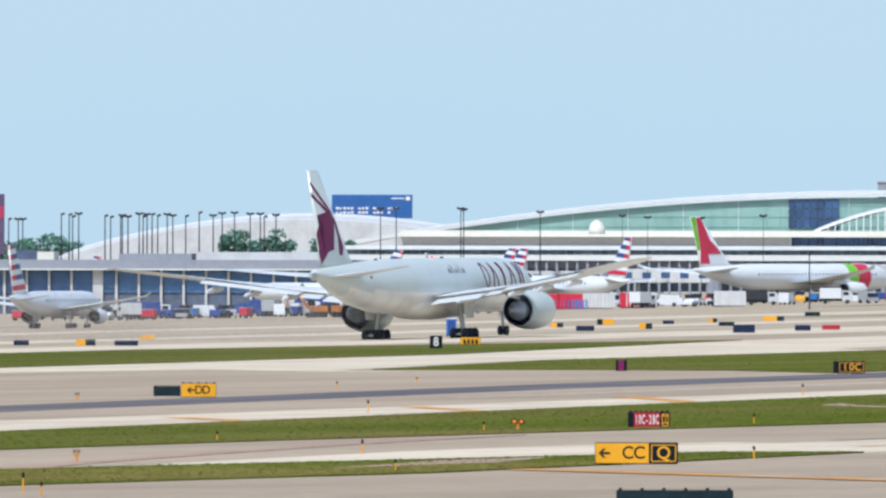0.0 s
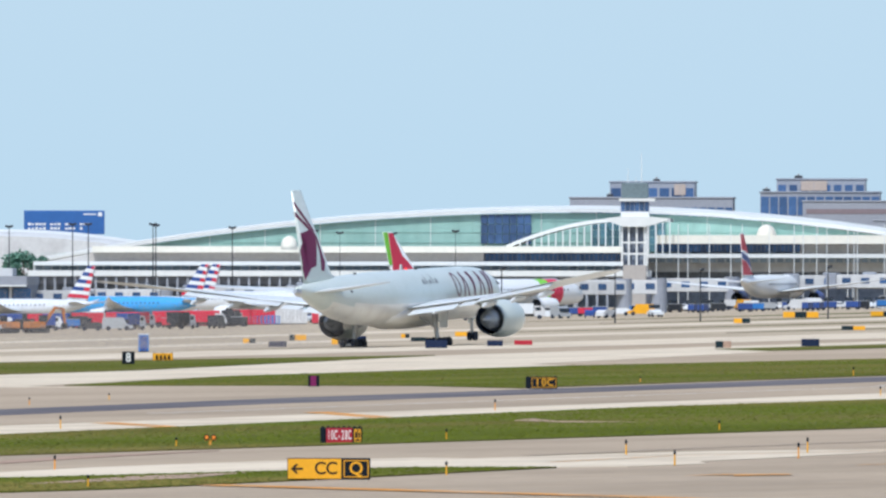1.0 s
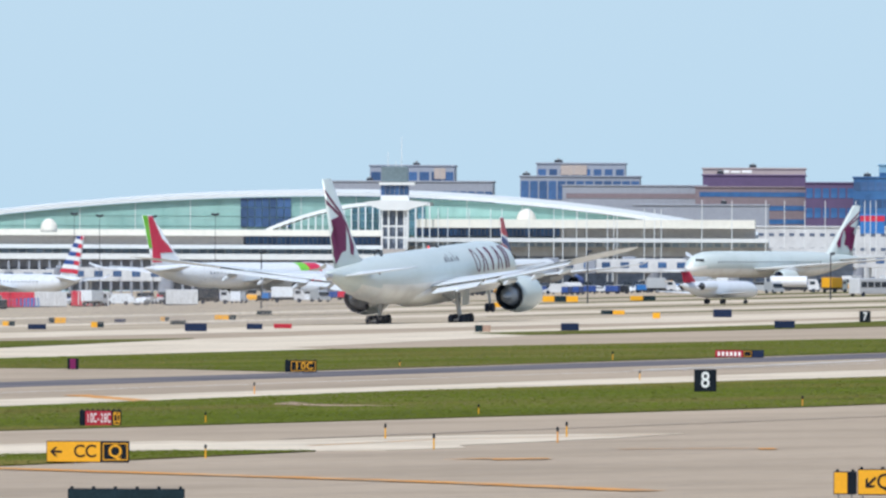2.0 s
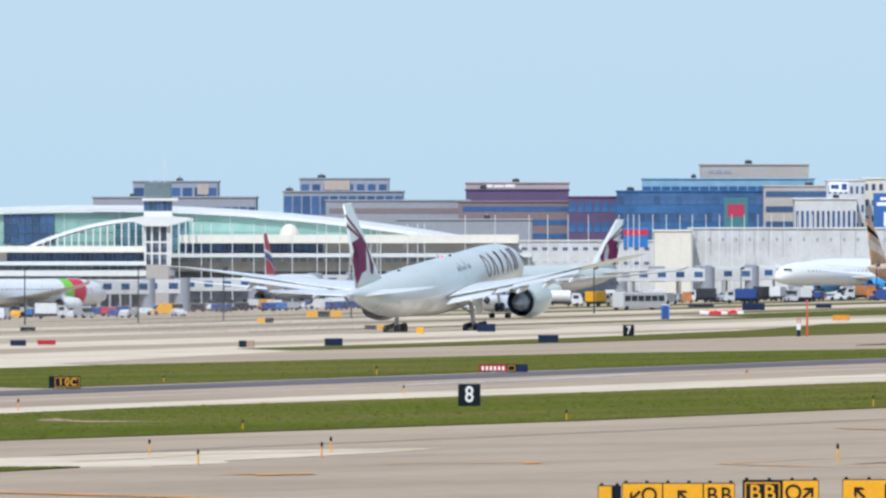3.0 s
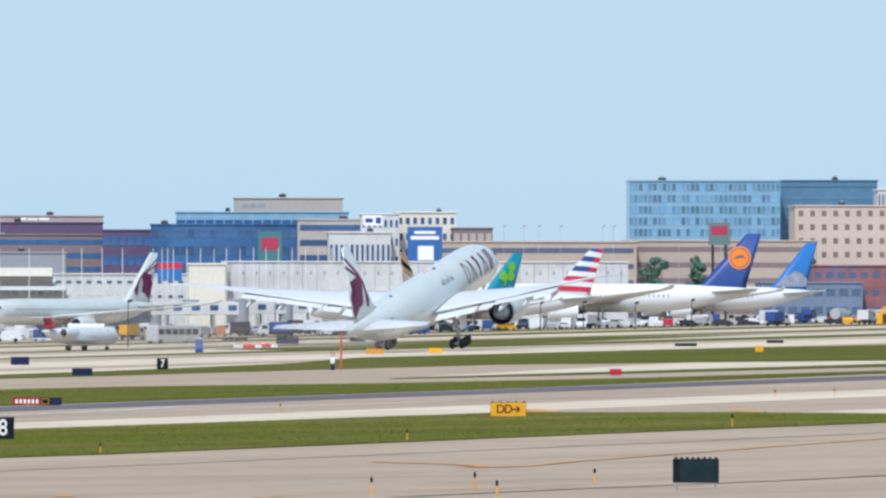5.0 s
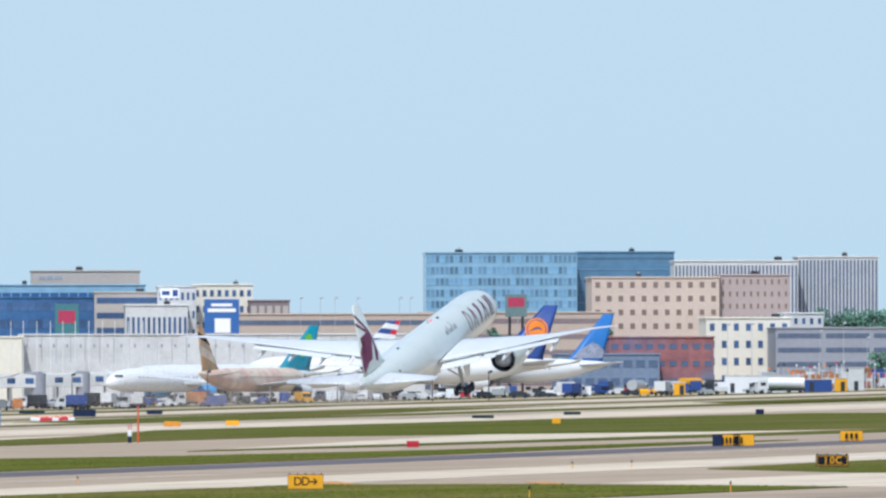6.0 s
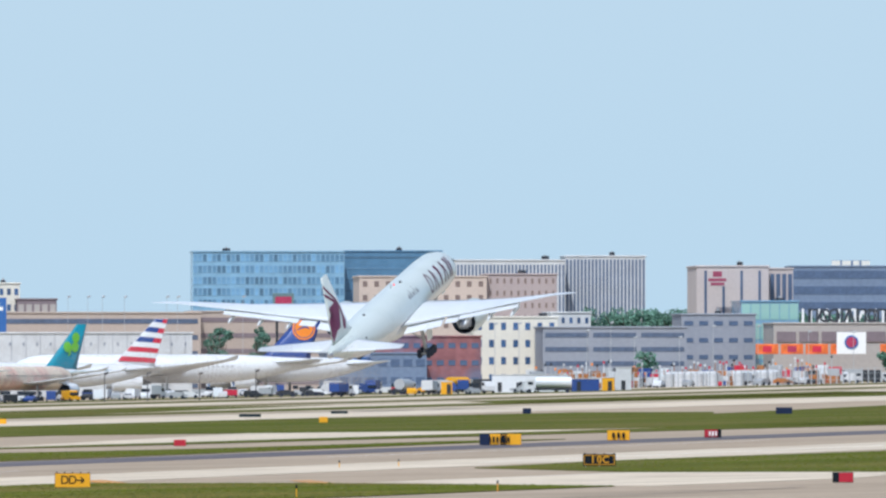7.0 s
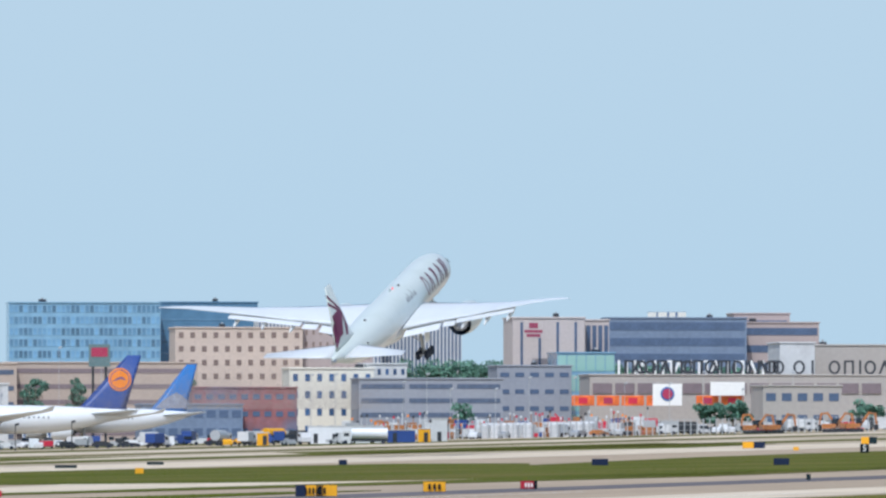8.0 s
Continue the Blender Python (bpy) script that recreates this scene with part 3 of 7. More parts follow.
def guidance_sign(b, d, w, h, panels, label, studs=0, depth=0.32, clear=0.1):
    """A boxed sign of panels (share of width, face, text, ink, border) on short legs, facing -y."""
    t = sign_at("taxiway_sign", b, d, label, "airfield sign", group="guidance signs")
    part("casing", box(-w / 2, w / 2, -depth / 2, depth / 2, clear, h, 0.02), "black", t)
    x = -w / 2
    for share, face, text, ink, border in panels:
        pw = share * w
        p = part("panel", box(x + 0.02, x + pw - 0.02, -depth / 2 - 0.012, -depth / 2 + 0.01, clear + 0.03, h - 0.03, 0.006), face, t)
        cx, cz = x + pw / 2, (h + clear) / 2
        if border:
            bm = bmesh.new()
            for q in ((x + 0.07, x + 0.105, clear + 0.08, h - 0.08), (x + pw - 0.105, x + pw - 0.07, clear + 0.08, h - 0.08), (x + 0.07, x + pw - 0.07, clear + 0.08, clear + 0.115), (x + 0.07, x + pw - 0.07, h - 0.115, h - 0.08)):
                add_box(bm, q[0], q[1], -depth / 2 - 0.018, -depth / 2 - 0.01, q[2], q[3])
            part("border", bm, ink, p)
        n = len(text)
        for k, ch in enumerate(text):
            step = min(0.86 * (h - clear) * 0.62, (pw - 0.12) / max(1, n))
            m = Matrix.Translation((cx + (k - (n - 1) / 2) * step, -depth / 2 - 0.016, cz))
            if ch in "<>^/\\":
                ang = {"<": 180, ">": 0, "^": 45, "\\": 135, "/": 225}[ch]
                bm = slab([(-0.19, -0.038), (0.1, -0.038), (0.1, 0.038), (-0.19, 0.038)], 0.01)
                slab([(-0.03, 0.16), (0.12, 0.0), (-0.03, -0.16), (0.06, -0.16), (0.225, 0.0), (0.06, 0.16)], 0.01, bm=bm, at=-0.004)
                move(bm, m @ Matrix.Rotation(radians(-ang), 4, "Y") @ Matrix.Scale((h - clear) / 0.75, 4))
                part("arrow", bm, ink, p)
            elif ch != " ":
                bm = letters(ch, (h - clear) * 0.82, 0.006)
                bmesh.ops.transform(bm, matrix=Matrix.Diagonal((min(1.0, step / ((h - clear) * 0.55)), 1, 1, 1)), verts=bm.verts)
                part("character", move(bm, m @ Matrix.Translation((0, 0, 0.0))), ink, p)
        x += pw
    for k in range(max(2, round(w / 0.7))):
        lx = -w / 2 + 0.15 + k * (w - 0.3) / max(1, round(w / 0.7) - 1)
        part("leg", tube((lx, 0, -0.05), (lx, 0, clear + 0.01), 0.035, n=6), "metal", t)
    for k in range(studs):
        lx = -w / 2 + 0.12 + k * (w - 0.24) / max(1, studs - 1)
        part("stud", box(lx - 0.05, lx + 0.05, -0.06, 0.06, h - 0.01, h + 0.065, 0.01), "black", t)
    return t


Y, K, R = "yellow", "black", "sign_red"
guidance_sign(1127, 618, 3.13, 0.85, ((0.655, Y, "< CC", K, 0), (0.345, K, "Q", Y, 1)), "yellow and black taxiway sign with arrow and letters on grass", clear=0.04)
guidance_sign(1149, 759, 1.94, 0.76, ((0.13, K, "", Y, 0), (0.64, R, "10C-28C", "sign_white", 0), (0.23, K, "CC", Y, 1)), "red runway holding sign with white letters on grass", studs=8, clear=0.02)
guidance_sign(296, 1005, 1.66, 0.70, ((1.0, "sign_back", "", K, 0),), "dark back of a taxiway sign with studs on top", studs=8)
guidance_sign(352, 999, 2.14, 0.90, ((1.0, Y, "<DD", K, 0),), "yellow taxiway sign with arrow and two black letters", studs=5, clear=0.04)
guidance_sign(1503, 1104, 2.13, 0.91, ((0.16, K, "", Y, 0), (0.84, K, "10C", Y, 1)), "black runway sign with yellow letters on grass", studs=4)
guidance_sign(4045, 1090, 2.18, 0.90, ((1.0, K, "10C", Y, 1),), "black runway sign with yellow letters on grass", studs=4)
guidance_sign(3113, 995, 2.16, 0.93, ((1.0, Y, "DD>", K, 0),), "yellow taxiway sign with two black letters and arrow", studs=5, clear=0.04)
guidance_sign(2467, 500, 0.71, 0.80, ((0.62, Y, "", K, 0), (0.38, K, "", Y, 0)), "small yellow and black sign end on concrete", studs=2)
guidance_sign(2589, 496, 3.42, 0.89, ((0.36, Y, "/Q", K, 0), (0.36, Y, "\\", K, 0), (0.28, Y, "BB", K, 0)), "long yellow taxiway sign with arrows and black letters", studs=6)
guidance_sign(2770, 496, 2.31, 0.92, ((0.52, K, "BB", Y, 1), (0.48, Y, "Q^", K, 0)), "black and yellow taxiway sign with letters and arrow", studs=4)
guidance_sign(2987, 491, 3.66, 0.93, ((0.65, Y, "\\ BB", K, 0), (0.35, K, "Z1", Y, 1)), "long yellow and black taxiway sign with arrow and letters", studs=6)
guidance_sign(1195, 476, 3.40, 0.95, ((1.0, "sign_back", "", K, 0),), "long dark back of a taxiway sign with studs", studs=6)
guidance_sign(3445, 614, 1.73, 1.16, ((0.14, K, "", K, 0), (0.86, "sign_back", "", K, 0)), "dark back of a tall taxiway sign on legs", studs=8, clear=0.26)
guidance_sign(2261, 1202, 2.07, 0.58, ((1.0, R, "", K, 0),), "low red holding sign with small white marks", clear=0.02)
guidance_sign(2304, 1196, 1.53, 0.58, ((0.45, K, "", Y, 1), (0.55, "navy_box", "", K, 0)), "low black sign beside a red one", clear=0.02)
guidance_sign(1100, 1187, 0.82, 0.82, ((0.2, K, "", Y, 0), (0.55, "maroon", "", K, 0), (0.25, K, "", K, 0)), "small maroon and black sign seen edgewise", clear=0.02)
guidance_sign(833, 1638, 2.03, 0.85, ((1.0, Y, "", K, 0),), "yellow taxiway sign beside the runway", studs=3)
guidance_sign(3842, 1393, 0.86, 1.0, ((1.0, "navy_box", "", K, 0),), "dark blue sign casing beside a yellow sign", clear=0.02)
guidance_sign(3879, 1387, 2.68, 1.0, ((0.35, Y, "", K, 0), (0.2, K, "", Y, 1), (0.45, Y, "", K, 0)), "yellow taxiway sign with a black middle panel", clear=0.02)
guidance_sign(4079, 1427, 1.97, 0.93, ((1.0, Y, "", K, 0),), "yellow taxiway sign in pale grass", clear=0.02)
guidance_sign(4246, 1446, 1.50, 0.75, ((0.8, R, "", K, 0), (0.2, K, "", K, 0)), "red holding sign with a black end", clear=0.02)
guidance_sign(4476, 922, 1.18, 0.60, ((0.3, K, "", K, 0), (0.7, R, "", K, 0)), "low red sign with black end on grass", clear=0.02)
guidance_sign(4644, 2562, 3.53, 1.06, ((0.5, Y, "", K, 0), (0.5, "navy_box", "", K, 0)), "far yellow and dark blue sign on the apron edge", clear=0.02)


def bar_marks(b, d, w, h, ink, n):
    """Writing too small to read, as plain bars on a sign's face."""
    t = sign_at("sign_plate", b, d - 0.35, "thin plate with plain unreadable writing bars", "airfield sign")
    for k in range(n):
        x = -w / 2 + (k + 0.5) * w / n
        part("writing_bar", box(x - w / n * 0.27, x + w / n * 0.27, -0.03, 0.03, h * 0.25, h * 0.75), ink, t)
    part("stake", box(-0.02, 0.02, -0.02, 0.02, -0.05, h * 0.3), "metal", t)


for q in ((2261, 1202, 1.8, 0.58, "sign_white", 6), (833, 1638, 1.6, 0.85, "black", 4), (3868, 1387, 1.9, 1.0, "black", 6), (4079, 1427, 1.3, 0.93, "black", 3), (4246, 1446, 0.8, 0.75, "sign_white", 3)):
    bar_marks(*q)


def distance_sign(b, d, digit, w=1.22, h=1.28):
    t = sign_at("distance_sign", b, d, "black runway distance sign with white numeral " + digit, "airfield sign", group="distance signs")
    part("casing", box(-w / 2, w / 2, -0.2, 0.2, 0.06, h, 0.025), "black", t)
    p = part("panel", box(-w / 2 + 0.03, w / 2 - 0.03, -0.215, -0.19, 0.09, h - 0.03, 0.006), "black", t)
    bm = letters(digit, 1.22, 0.008)
    bmesh.ops.transform(bm, matrix=Matrix.Diagonal((0.82, 1, 1, 1)), verts=bm.verts)
    part("numeral", move(bm, Matrix.Translation((0, -0.22, (h + 0.06) / 2))), "sign_white", p)
    for x in (-0.4, 0.4):
        part("leg", tube((x, 0, -0.05), (x, 0, 0.08), 0.05, n=6), "metal", t)


for q in ((2219, 895, "8"), (772, 1581, "8"), (2501, 1783, "7"), (4840, 2242, "5")):
    distance_sign(*q)

# far sign casings along the apron: bearing, distance, width, height, colours
FAR_BOXES = (
    (1825, 1696, 1.64, 0.76, "kd"), (1979, 1693, 1.87, 0.82, "n"), (2359, 1670, 2.07, 0.81, "n"), (3917, 2146, 1.11, 0.74, "n"), (4372, 1960, 1.97, 0.85, "n"), (3557, 1969, 1.02, 0.75, "y"),
    (3303, 1472, 1.1, 0.63, "r"), (3427, 2224, 2.99, 0.46, "k"), (3585, 2294, 2.37, 0.47, "k"), (4693, 1870, 1.81, 0.84, "n"), (4719, 2404, 0.83, 0.58, "y"), (4848, 2685, 2.59, 1.2, "yk"), (4741, 1504, 0.41, 0.62, "k"),
    (1072, 2165, 2.24, 0.82, "kyy"), (1143, 1993, 1.58, 0.76, "yk"), (1036, 1962, 2.17, 0.68, "n"), (1183, 2157, 1.49, 0.52, "n"), (1262, 2185, 1.13, 0.6, "yk"), (1286, 2050, 1.98, 0.57, "k"), (1317, 1828, 2.46, 0.95, "n"),
    (1369, 2202, 2.89, 0.68, "yyk"), (1438, 2386, 2.22, 0.66, "k"), (1421, 1857, 1.79, 0.7, "n"), (1471, 1872, 2.07, 0.58, "r"), (986, 2098, 1.59, 0.65, "yk"), (38, 1832, 1.71, 0.63, "n"), (152, 1795, 2.17, 0.74, "yk"),
    (224, 1773, 2.57, 0.61, "n"), (261, 1936, 1.8, 0.6, "y"), (1858, 2579, 2.58, 0.8, "yk"), (1962, 2847, 6.18, 1.08, "yky"), (2055, 2160, 3.13, 0.6, "ky"), (2108, 2844, 4.41, 0.88, "yk"), (2132, 1995, 0.93, 0.75, "y"),
    (2249, 1998, 2.27, 1.03, "n"), (2722, 2725, 3.76, 1.22, "n"), (2629, 3026, 4.7, 0.52, "n"), (2846, 2778, 2.68, 0.77, "n"), (2877, 2149, 2.22, 0.74, "t"), (2984, 2146, 1.8, 0.7, "y"))
TONE = {"k": "sign_back", "d": "dirt", "n": "navy_box", "y": "yellow", "r": "sign_red", "t": "orange_line"}
SAYS = {"k": "dark", "kd": "dark and tan", "n": "blue-black", "y": "yellow", "yk": "yellow and black", "ky": "black and yellow", "yky": "yellow and black", "kyy": "black and yellow", "yyk": "yellow and black", "r": "red", "t": "tan"}
for b, d, w, h, tones in FAR_BOXES:
    t = sign_at("apron_sign", b, d, SAYS[tones] + " low sign casing on the far taxiway edge", "airfield sign", group="far sign casings")
    for k, tone in enumerate(tones):
        x0, x1 = -w / 2 + k * w / len(tones), -w / 2 + (k + 1) * w / len(tones)
        c = part("casing", box(x0, x1 - 0.01, -0.16, 0.16, 0.06, h, 0.03), TONE[tone], t)
    for x in (-w * 0.35, w * 0.35):
        part("leg", tube((x, 0, -0.04), (x, 0, 0.07), 0.04, n=6), "metal", t)

M["stake"] = mat("faded_orange_stake", (0.72, 0.30, 0.03), 0.6, vary=0.1, scale=3)
for k, (b, d, h) in enumerate(((385, 736, .43), (857, 757, .47), (1335, 767, .53), (642, 671, .62), (701, 609, .5), (42, 569, .73), (74, 560, .48), (1335, 628, .54), (652, 868, .72), (1421, 935, .68), (1653, 687, .66), (1739, 646, .62),
                               (1958, 663, .64), (1974, 682, .66), (1818, 787, .52), (2391, 803, .55), (2934, 845, .61), (2871, 614, .7), (3054, 621, .75), (3093, 594, .72), (2055, 1189, .7), (1678, 1161, .48), (3266, 637, .62),
                               (3356, 517, .53), (3865, 909, .63), (3509, 890, .74), (2103, 996, .58), (2710, 1086, .52), (3690, 1138, .51), (3585, 1138, .51), (597, 1052, .51), (738, 1089, .45))):
    t = sign_at("edge_marker", b, d, "thin orange taxiway edge marker with a dark lamp head", "edge marker", group="edge markers")
    part("stake", tube((0, 0, -0.03), (0, 0, h * 0.72), 0.036, 0.03, n=8), "yellow" if k % 3 else "stake", t)
    part("lamp_head", add_tube(tube((0, 0, h * 0.7), (0, 0, h * 0.86), 0.04, 0.055, n=8), (0, 0, h * 0.86), (0, 0, h), 0.055, 0.03, n=8), "black", t)

for b, d in ((917, 759), (136, 662), (137, 993)):
    t = sign_at("guard_light", b, d, "orange runway guard light with two round heads", "guard light", group="guard lights")
    part("post", tube((0, 0, -0.03), (0, 0, 0.3), 0.06, n=8), "stake", t)
    wide = 0.16 if b > 900 else 0.08
    for x in (-wide, wide):
        p = part("lamp_head", tube((x, -0.12, 0.42), (x, 0.12, 0.42), 0.85 * wide, n=12), "black", t)
        part("lens", tube((x, -0.14, 0.42), (x, -0.12, 0.42), 0.55 * wide, n=12), "rust_orange" if b < 900 else "orange", p)
    part("bracket", box(-1.6 * wide, 1.6 * wide, -0.03, 0.03, 0.26, 0.31), "stake", t)

t = sign_at("wind_mast", 2817, 1694, "slim orange-red frangible mast beside the runway", "mast")
part("mast", tube((0, 0, -0.05), (0, 0, 3.6), 0.12, 0.08, n=8), mat("mast_red", (0.55, 0.09, 0.03), 0.5), t)
part("cap", tube((0, 0, 3.55), (0, 0, 3.75), 0.14, 0.1, n=8), "red", t)
t = sign_at("visibility_sensor", 2802, 1698, "white and dark visibility sensor with red obstruction lights", "sensor")
part("base", tube((0, 0, -0.05), (0, 0, 0.7), 0.2, 0.17, n=8), "navy_box", t)
part("housing", box(-0.22, 0.22, -0.2, 0.2, 0.68, 1.35, 0.05), "white", t)
for x in (-0.12, 0.14):
    part("lamp", tube((x, 0, 1.34), (x, 0, 1.95), 0.05, n=8), "red", t)
for b, d in ((2566, 2367), (799, 1887)):
    t = sign_at("portable_toilet", b, d, "blue portable toilet cabin on the taxiway edge", "toilet cabin", group="toilet cabins")
    part("cabin", box(-0.6, 0.6, -0.6, 0.6, 0.08, 2.0, 0.05), "blue", t)
    part("roof", box(-0.63, 0.63, -0.63, 0.63, 1.98, 2.12, 0.05), "white", t)
    part("skid", box(-0.62, 0.62, -0.62, 0.62, -0.05, 0.09), "dark_metal", t)
    part("door", box(-0.4, 0.4, -0.63, -0.59, 0.15, 1.85, 0.01), "navy", t)
rng = random.Random(5)
for k in range(22):
    b, d = 2632 + k * 3.2 + rng.uniform(-1, 1), 2560 + rng.uniform(-40, 40)
    t = sign_at("barricade", b, d, "low red and white plastic barricade on the closed taxiway", "barricade", group="barricades")
    part("body", box(-0.5, 0.5, -0.2, 0.2, -0.03, 0.55, 0.08), "red" if k % 3 else "white", t)
    part("flasher", tube((0, 0, 0.5), (0, 0, 0.75), 0.09, n=8), "orange", t)


# ---- painted markings and bare soil on the pavement ----
def marking(name, pts, w, material, label):
    """A painted line through points of the field."""
    bm = bmesh.new()
    prev = None
    for i, (s, p) in enumerate(pts):
        a = Vector(pts[max(0, i - 1)])
        c = Vector(pts[min(len(pts) - 1, i + 1)])
        n = (c - a).normalized()
        n = Vector((-n.y, n.x)) * w / 2
        q = [bm.verts.new(field(s + n.x * g, p + n.y * g, 0.032)) for g in (1, -1)]
        if prev:
            bm.faces.new((prev[0], prev[1], q[1], q[0]))
        prev = q
    bmesh.ops.recalc_face_normals(bm, faces=bm.faces)
    tagged(part(name, bm, material), label, "pavement marking", kind="structure")


LINES = (
    ([(560, 242), (541, 227.3), (529, 218), (518, 209.5), (506, 200.5), (485, 186)], 1.3), ([(782, 357.3), (748, 336.5)], 1.5), ([(825, 362.7), (781, 338)], 1.5), ([(872, 370), (816, 340.8)], 1.5),
    ([(568.5, 225.5), (567.5, 222.8), (564.5, 221.5)], 2.2), ([(592.5, 228.5), (590, 221.5), (586.5, 220)], 0.7), ([(615, 250.6), (630.5, 251.4), (641, 244.3)], 0.45),
    ([(697, 246.9), (679, 236.2), (668, 231.2), (672, 230.4), (684, 232.8), (739, 241.2), (800, 250)], 0.5), ([(669, 232.6), (666.5, 230.6), (670, 230.2)], 2.2), ([(603, 204.1), (596.7, 206.3), (587, 208.9), (577, 209), (564.5, 200.8), (560, 195)], 0.4),
    ([(1003, 344.6), (974, 333)], 1.6), ([(969, 319), (943, 309)], 1.4), ([(488, 168.6), (496, 168.7)], 0.6), ([(640, 203), (700, 200), (760, 202)], 0.4))
for pts, w in LINES:
    marking("taxiway_line", pts, w, "orange_line", "worn orange taxiway line on concrete")
for pts, w in (([(1010, 388), (1040, 390), (1075, 395)], 1.2), ([(880, 384), (960, 385), (1100, 383)], 0.5), ([(1110, 352), (1260, 356)], 0.8), ([(1200, 393), (1330, 396)], 0.5)):
    marking("runway_line", pts, w, "white_line", "worn white runway edge marking")
sheet("bare_soil", [(560, 269), (580, 271), (596, 275.5), (628, 283), (654, 288.5), (676, 291.5), (660, 292.5), (640, 288), (615, 282), (590, 276), (560, 270.6)], "dirt", "reddish bare soil strip beside the taxiway", "soil", 0.03)
sheet("bare_soil", [(806, 329.5), (790, 321.5), (777, 311.5), (782, 318), (796, 326.5)], "dirt", "greyish bare soil patch in the grass", "soil", 0.075)
sheet("bare_soil", [(566, 252), (585, 256), (592, 254), (577, 250)], "dirt", "dry grey weeds at the grass edge", "soil", 0.075)
marking("tyre_mark", [(571, 201.6), (589, 200.4), (606, 197.5), (640, 196)], 0.9, "rubber", "grey rubber streaks on the concrete")
marking("tyre_mark", [(640, 262), (700, 258), (780, 256), (860, 254)], 0.7, "rubber", "grey rubber streaks on the concrete")
# joints of the big concrete slabs, sealed dark
jm = mat("joint_sealant", (0.24, 0.20, 0.175), 0.9, vary=0.2, scale=0.3)
bm = bmesh.new()
for k in range(34):
    p = 160 + 7.5 * k
    if not (p < 244 or 345 < p < 398):
        continue
    q = [bm.verts.new(field(s, p + g, 0.008)) for s, g in ((300, -.05), (1500, -.05), (1500, .05), (300, .05))]
    bm.faces.new(q)
for k in range(150):
    s = 330 + 7.5 * k
    for p0, p1 in ((165, 240), (365, 398), (424, 440)):
        bm.faces.new([bm.verts.new(field(s + g, p, 0.008)) for p, g in ((p0, -.05), (p1, -.05), (p1, .05), (p0, .05))])
bmesh.ops.recalc_face_normals(bm, faces=bm.faces)
tagged(part("slab_joint", bm, jm), "dark sealed joints between concrete slabs", "joint", kind="structure")


# ---- parked aircraft ----
M["beige"] = mat("beige_livery", (0.74, 0.62, 0.48), 0.4, vary=0.12, scale=0.08, fine=6, stain=((0.66, 0.42, 0.33), 0.14))
M["bronze"] = mat("bronze_livery", (0.42, 0.24, 0.10), 0.4, vary=0.2, scale=0.2, stain=((0.25, 0.20, 0.17), 0.3))
M["sky_blue"] = mat("sky_blue_paint", (0.06, 0.33, 0.68), 0.4, vary=0.06)
M["aa_grey"] = mat("silver_paint", (0.70, 0.73, 0.76), 0.3, 0.1, vary=0.04)
M["tap_red"] = mat("crimson_paint", (0.60, 0.03, 0.08), 0.4, vary=0.08, scale=0.4)
M["globe_grey"] = mat("globe_grey_paint", (0.30, 0.33, 0.42), 0.4, vary=0.3, scale=0.5, fine=4)
M["pink"] = mat("pink_poster", (0.38, 0.03, 0.085), 0.6, vary=0.12)
M["window_dark"] = mat("cabin_window", (0.03, 0.04, 0.06), 0.2, vary=0.1)


def strips(n, first, second, low=3):
    """Slanting stripes up a fin, the front half in other colours."""
    out = []
    for k in range(n):
        h0, h1 = k / n, (k + 0.97) / n
        out.append((((0.0, h0), (0.32, h0 + 0.02), (0.32, min(1, h1 + 0.02)), (0.0, h1)), first[k % 2]))
        out.append((((0.32, h0 + 0.02), (1.0, h0 + 0.05), (1.0, min(1, h1 + 0.05)), (0.32, min(1, h1 + 0.02))), (second if k > low else first)[k % 2]))
    return out


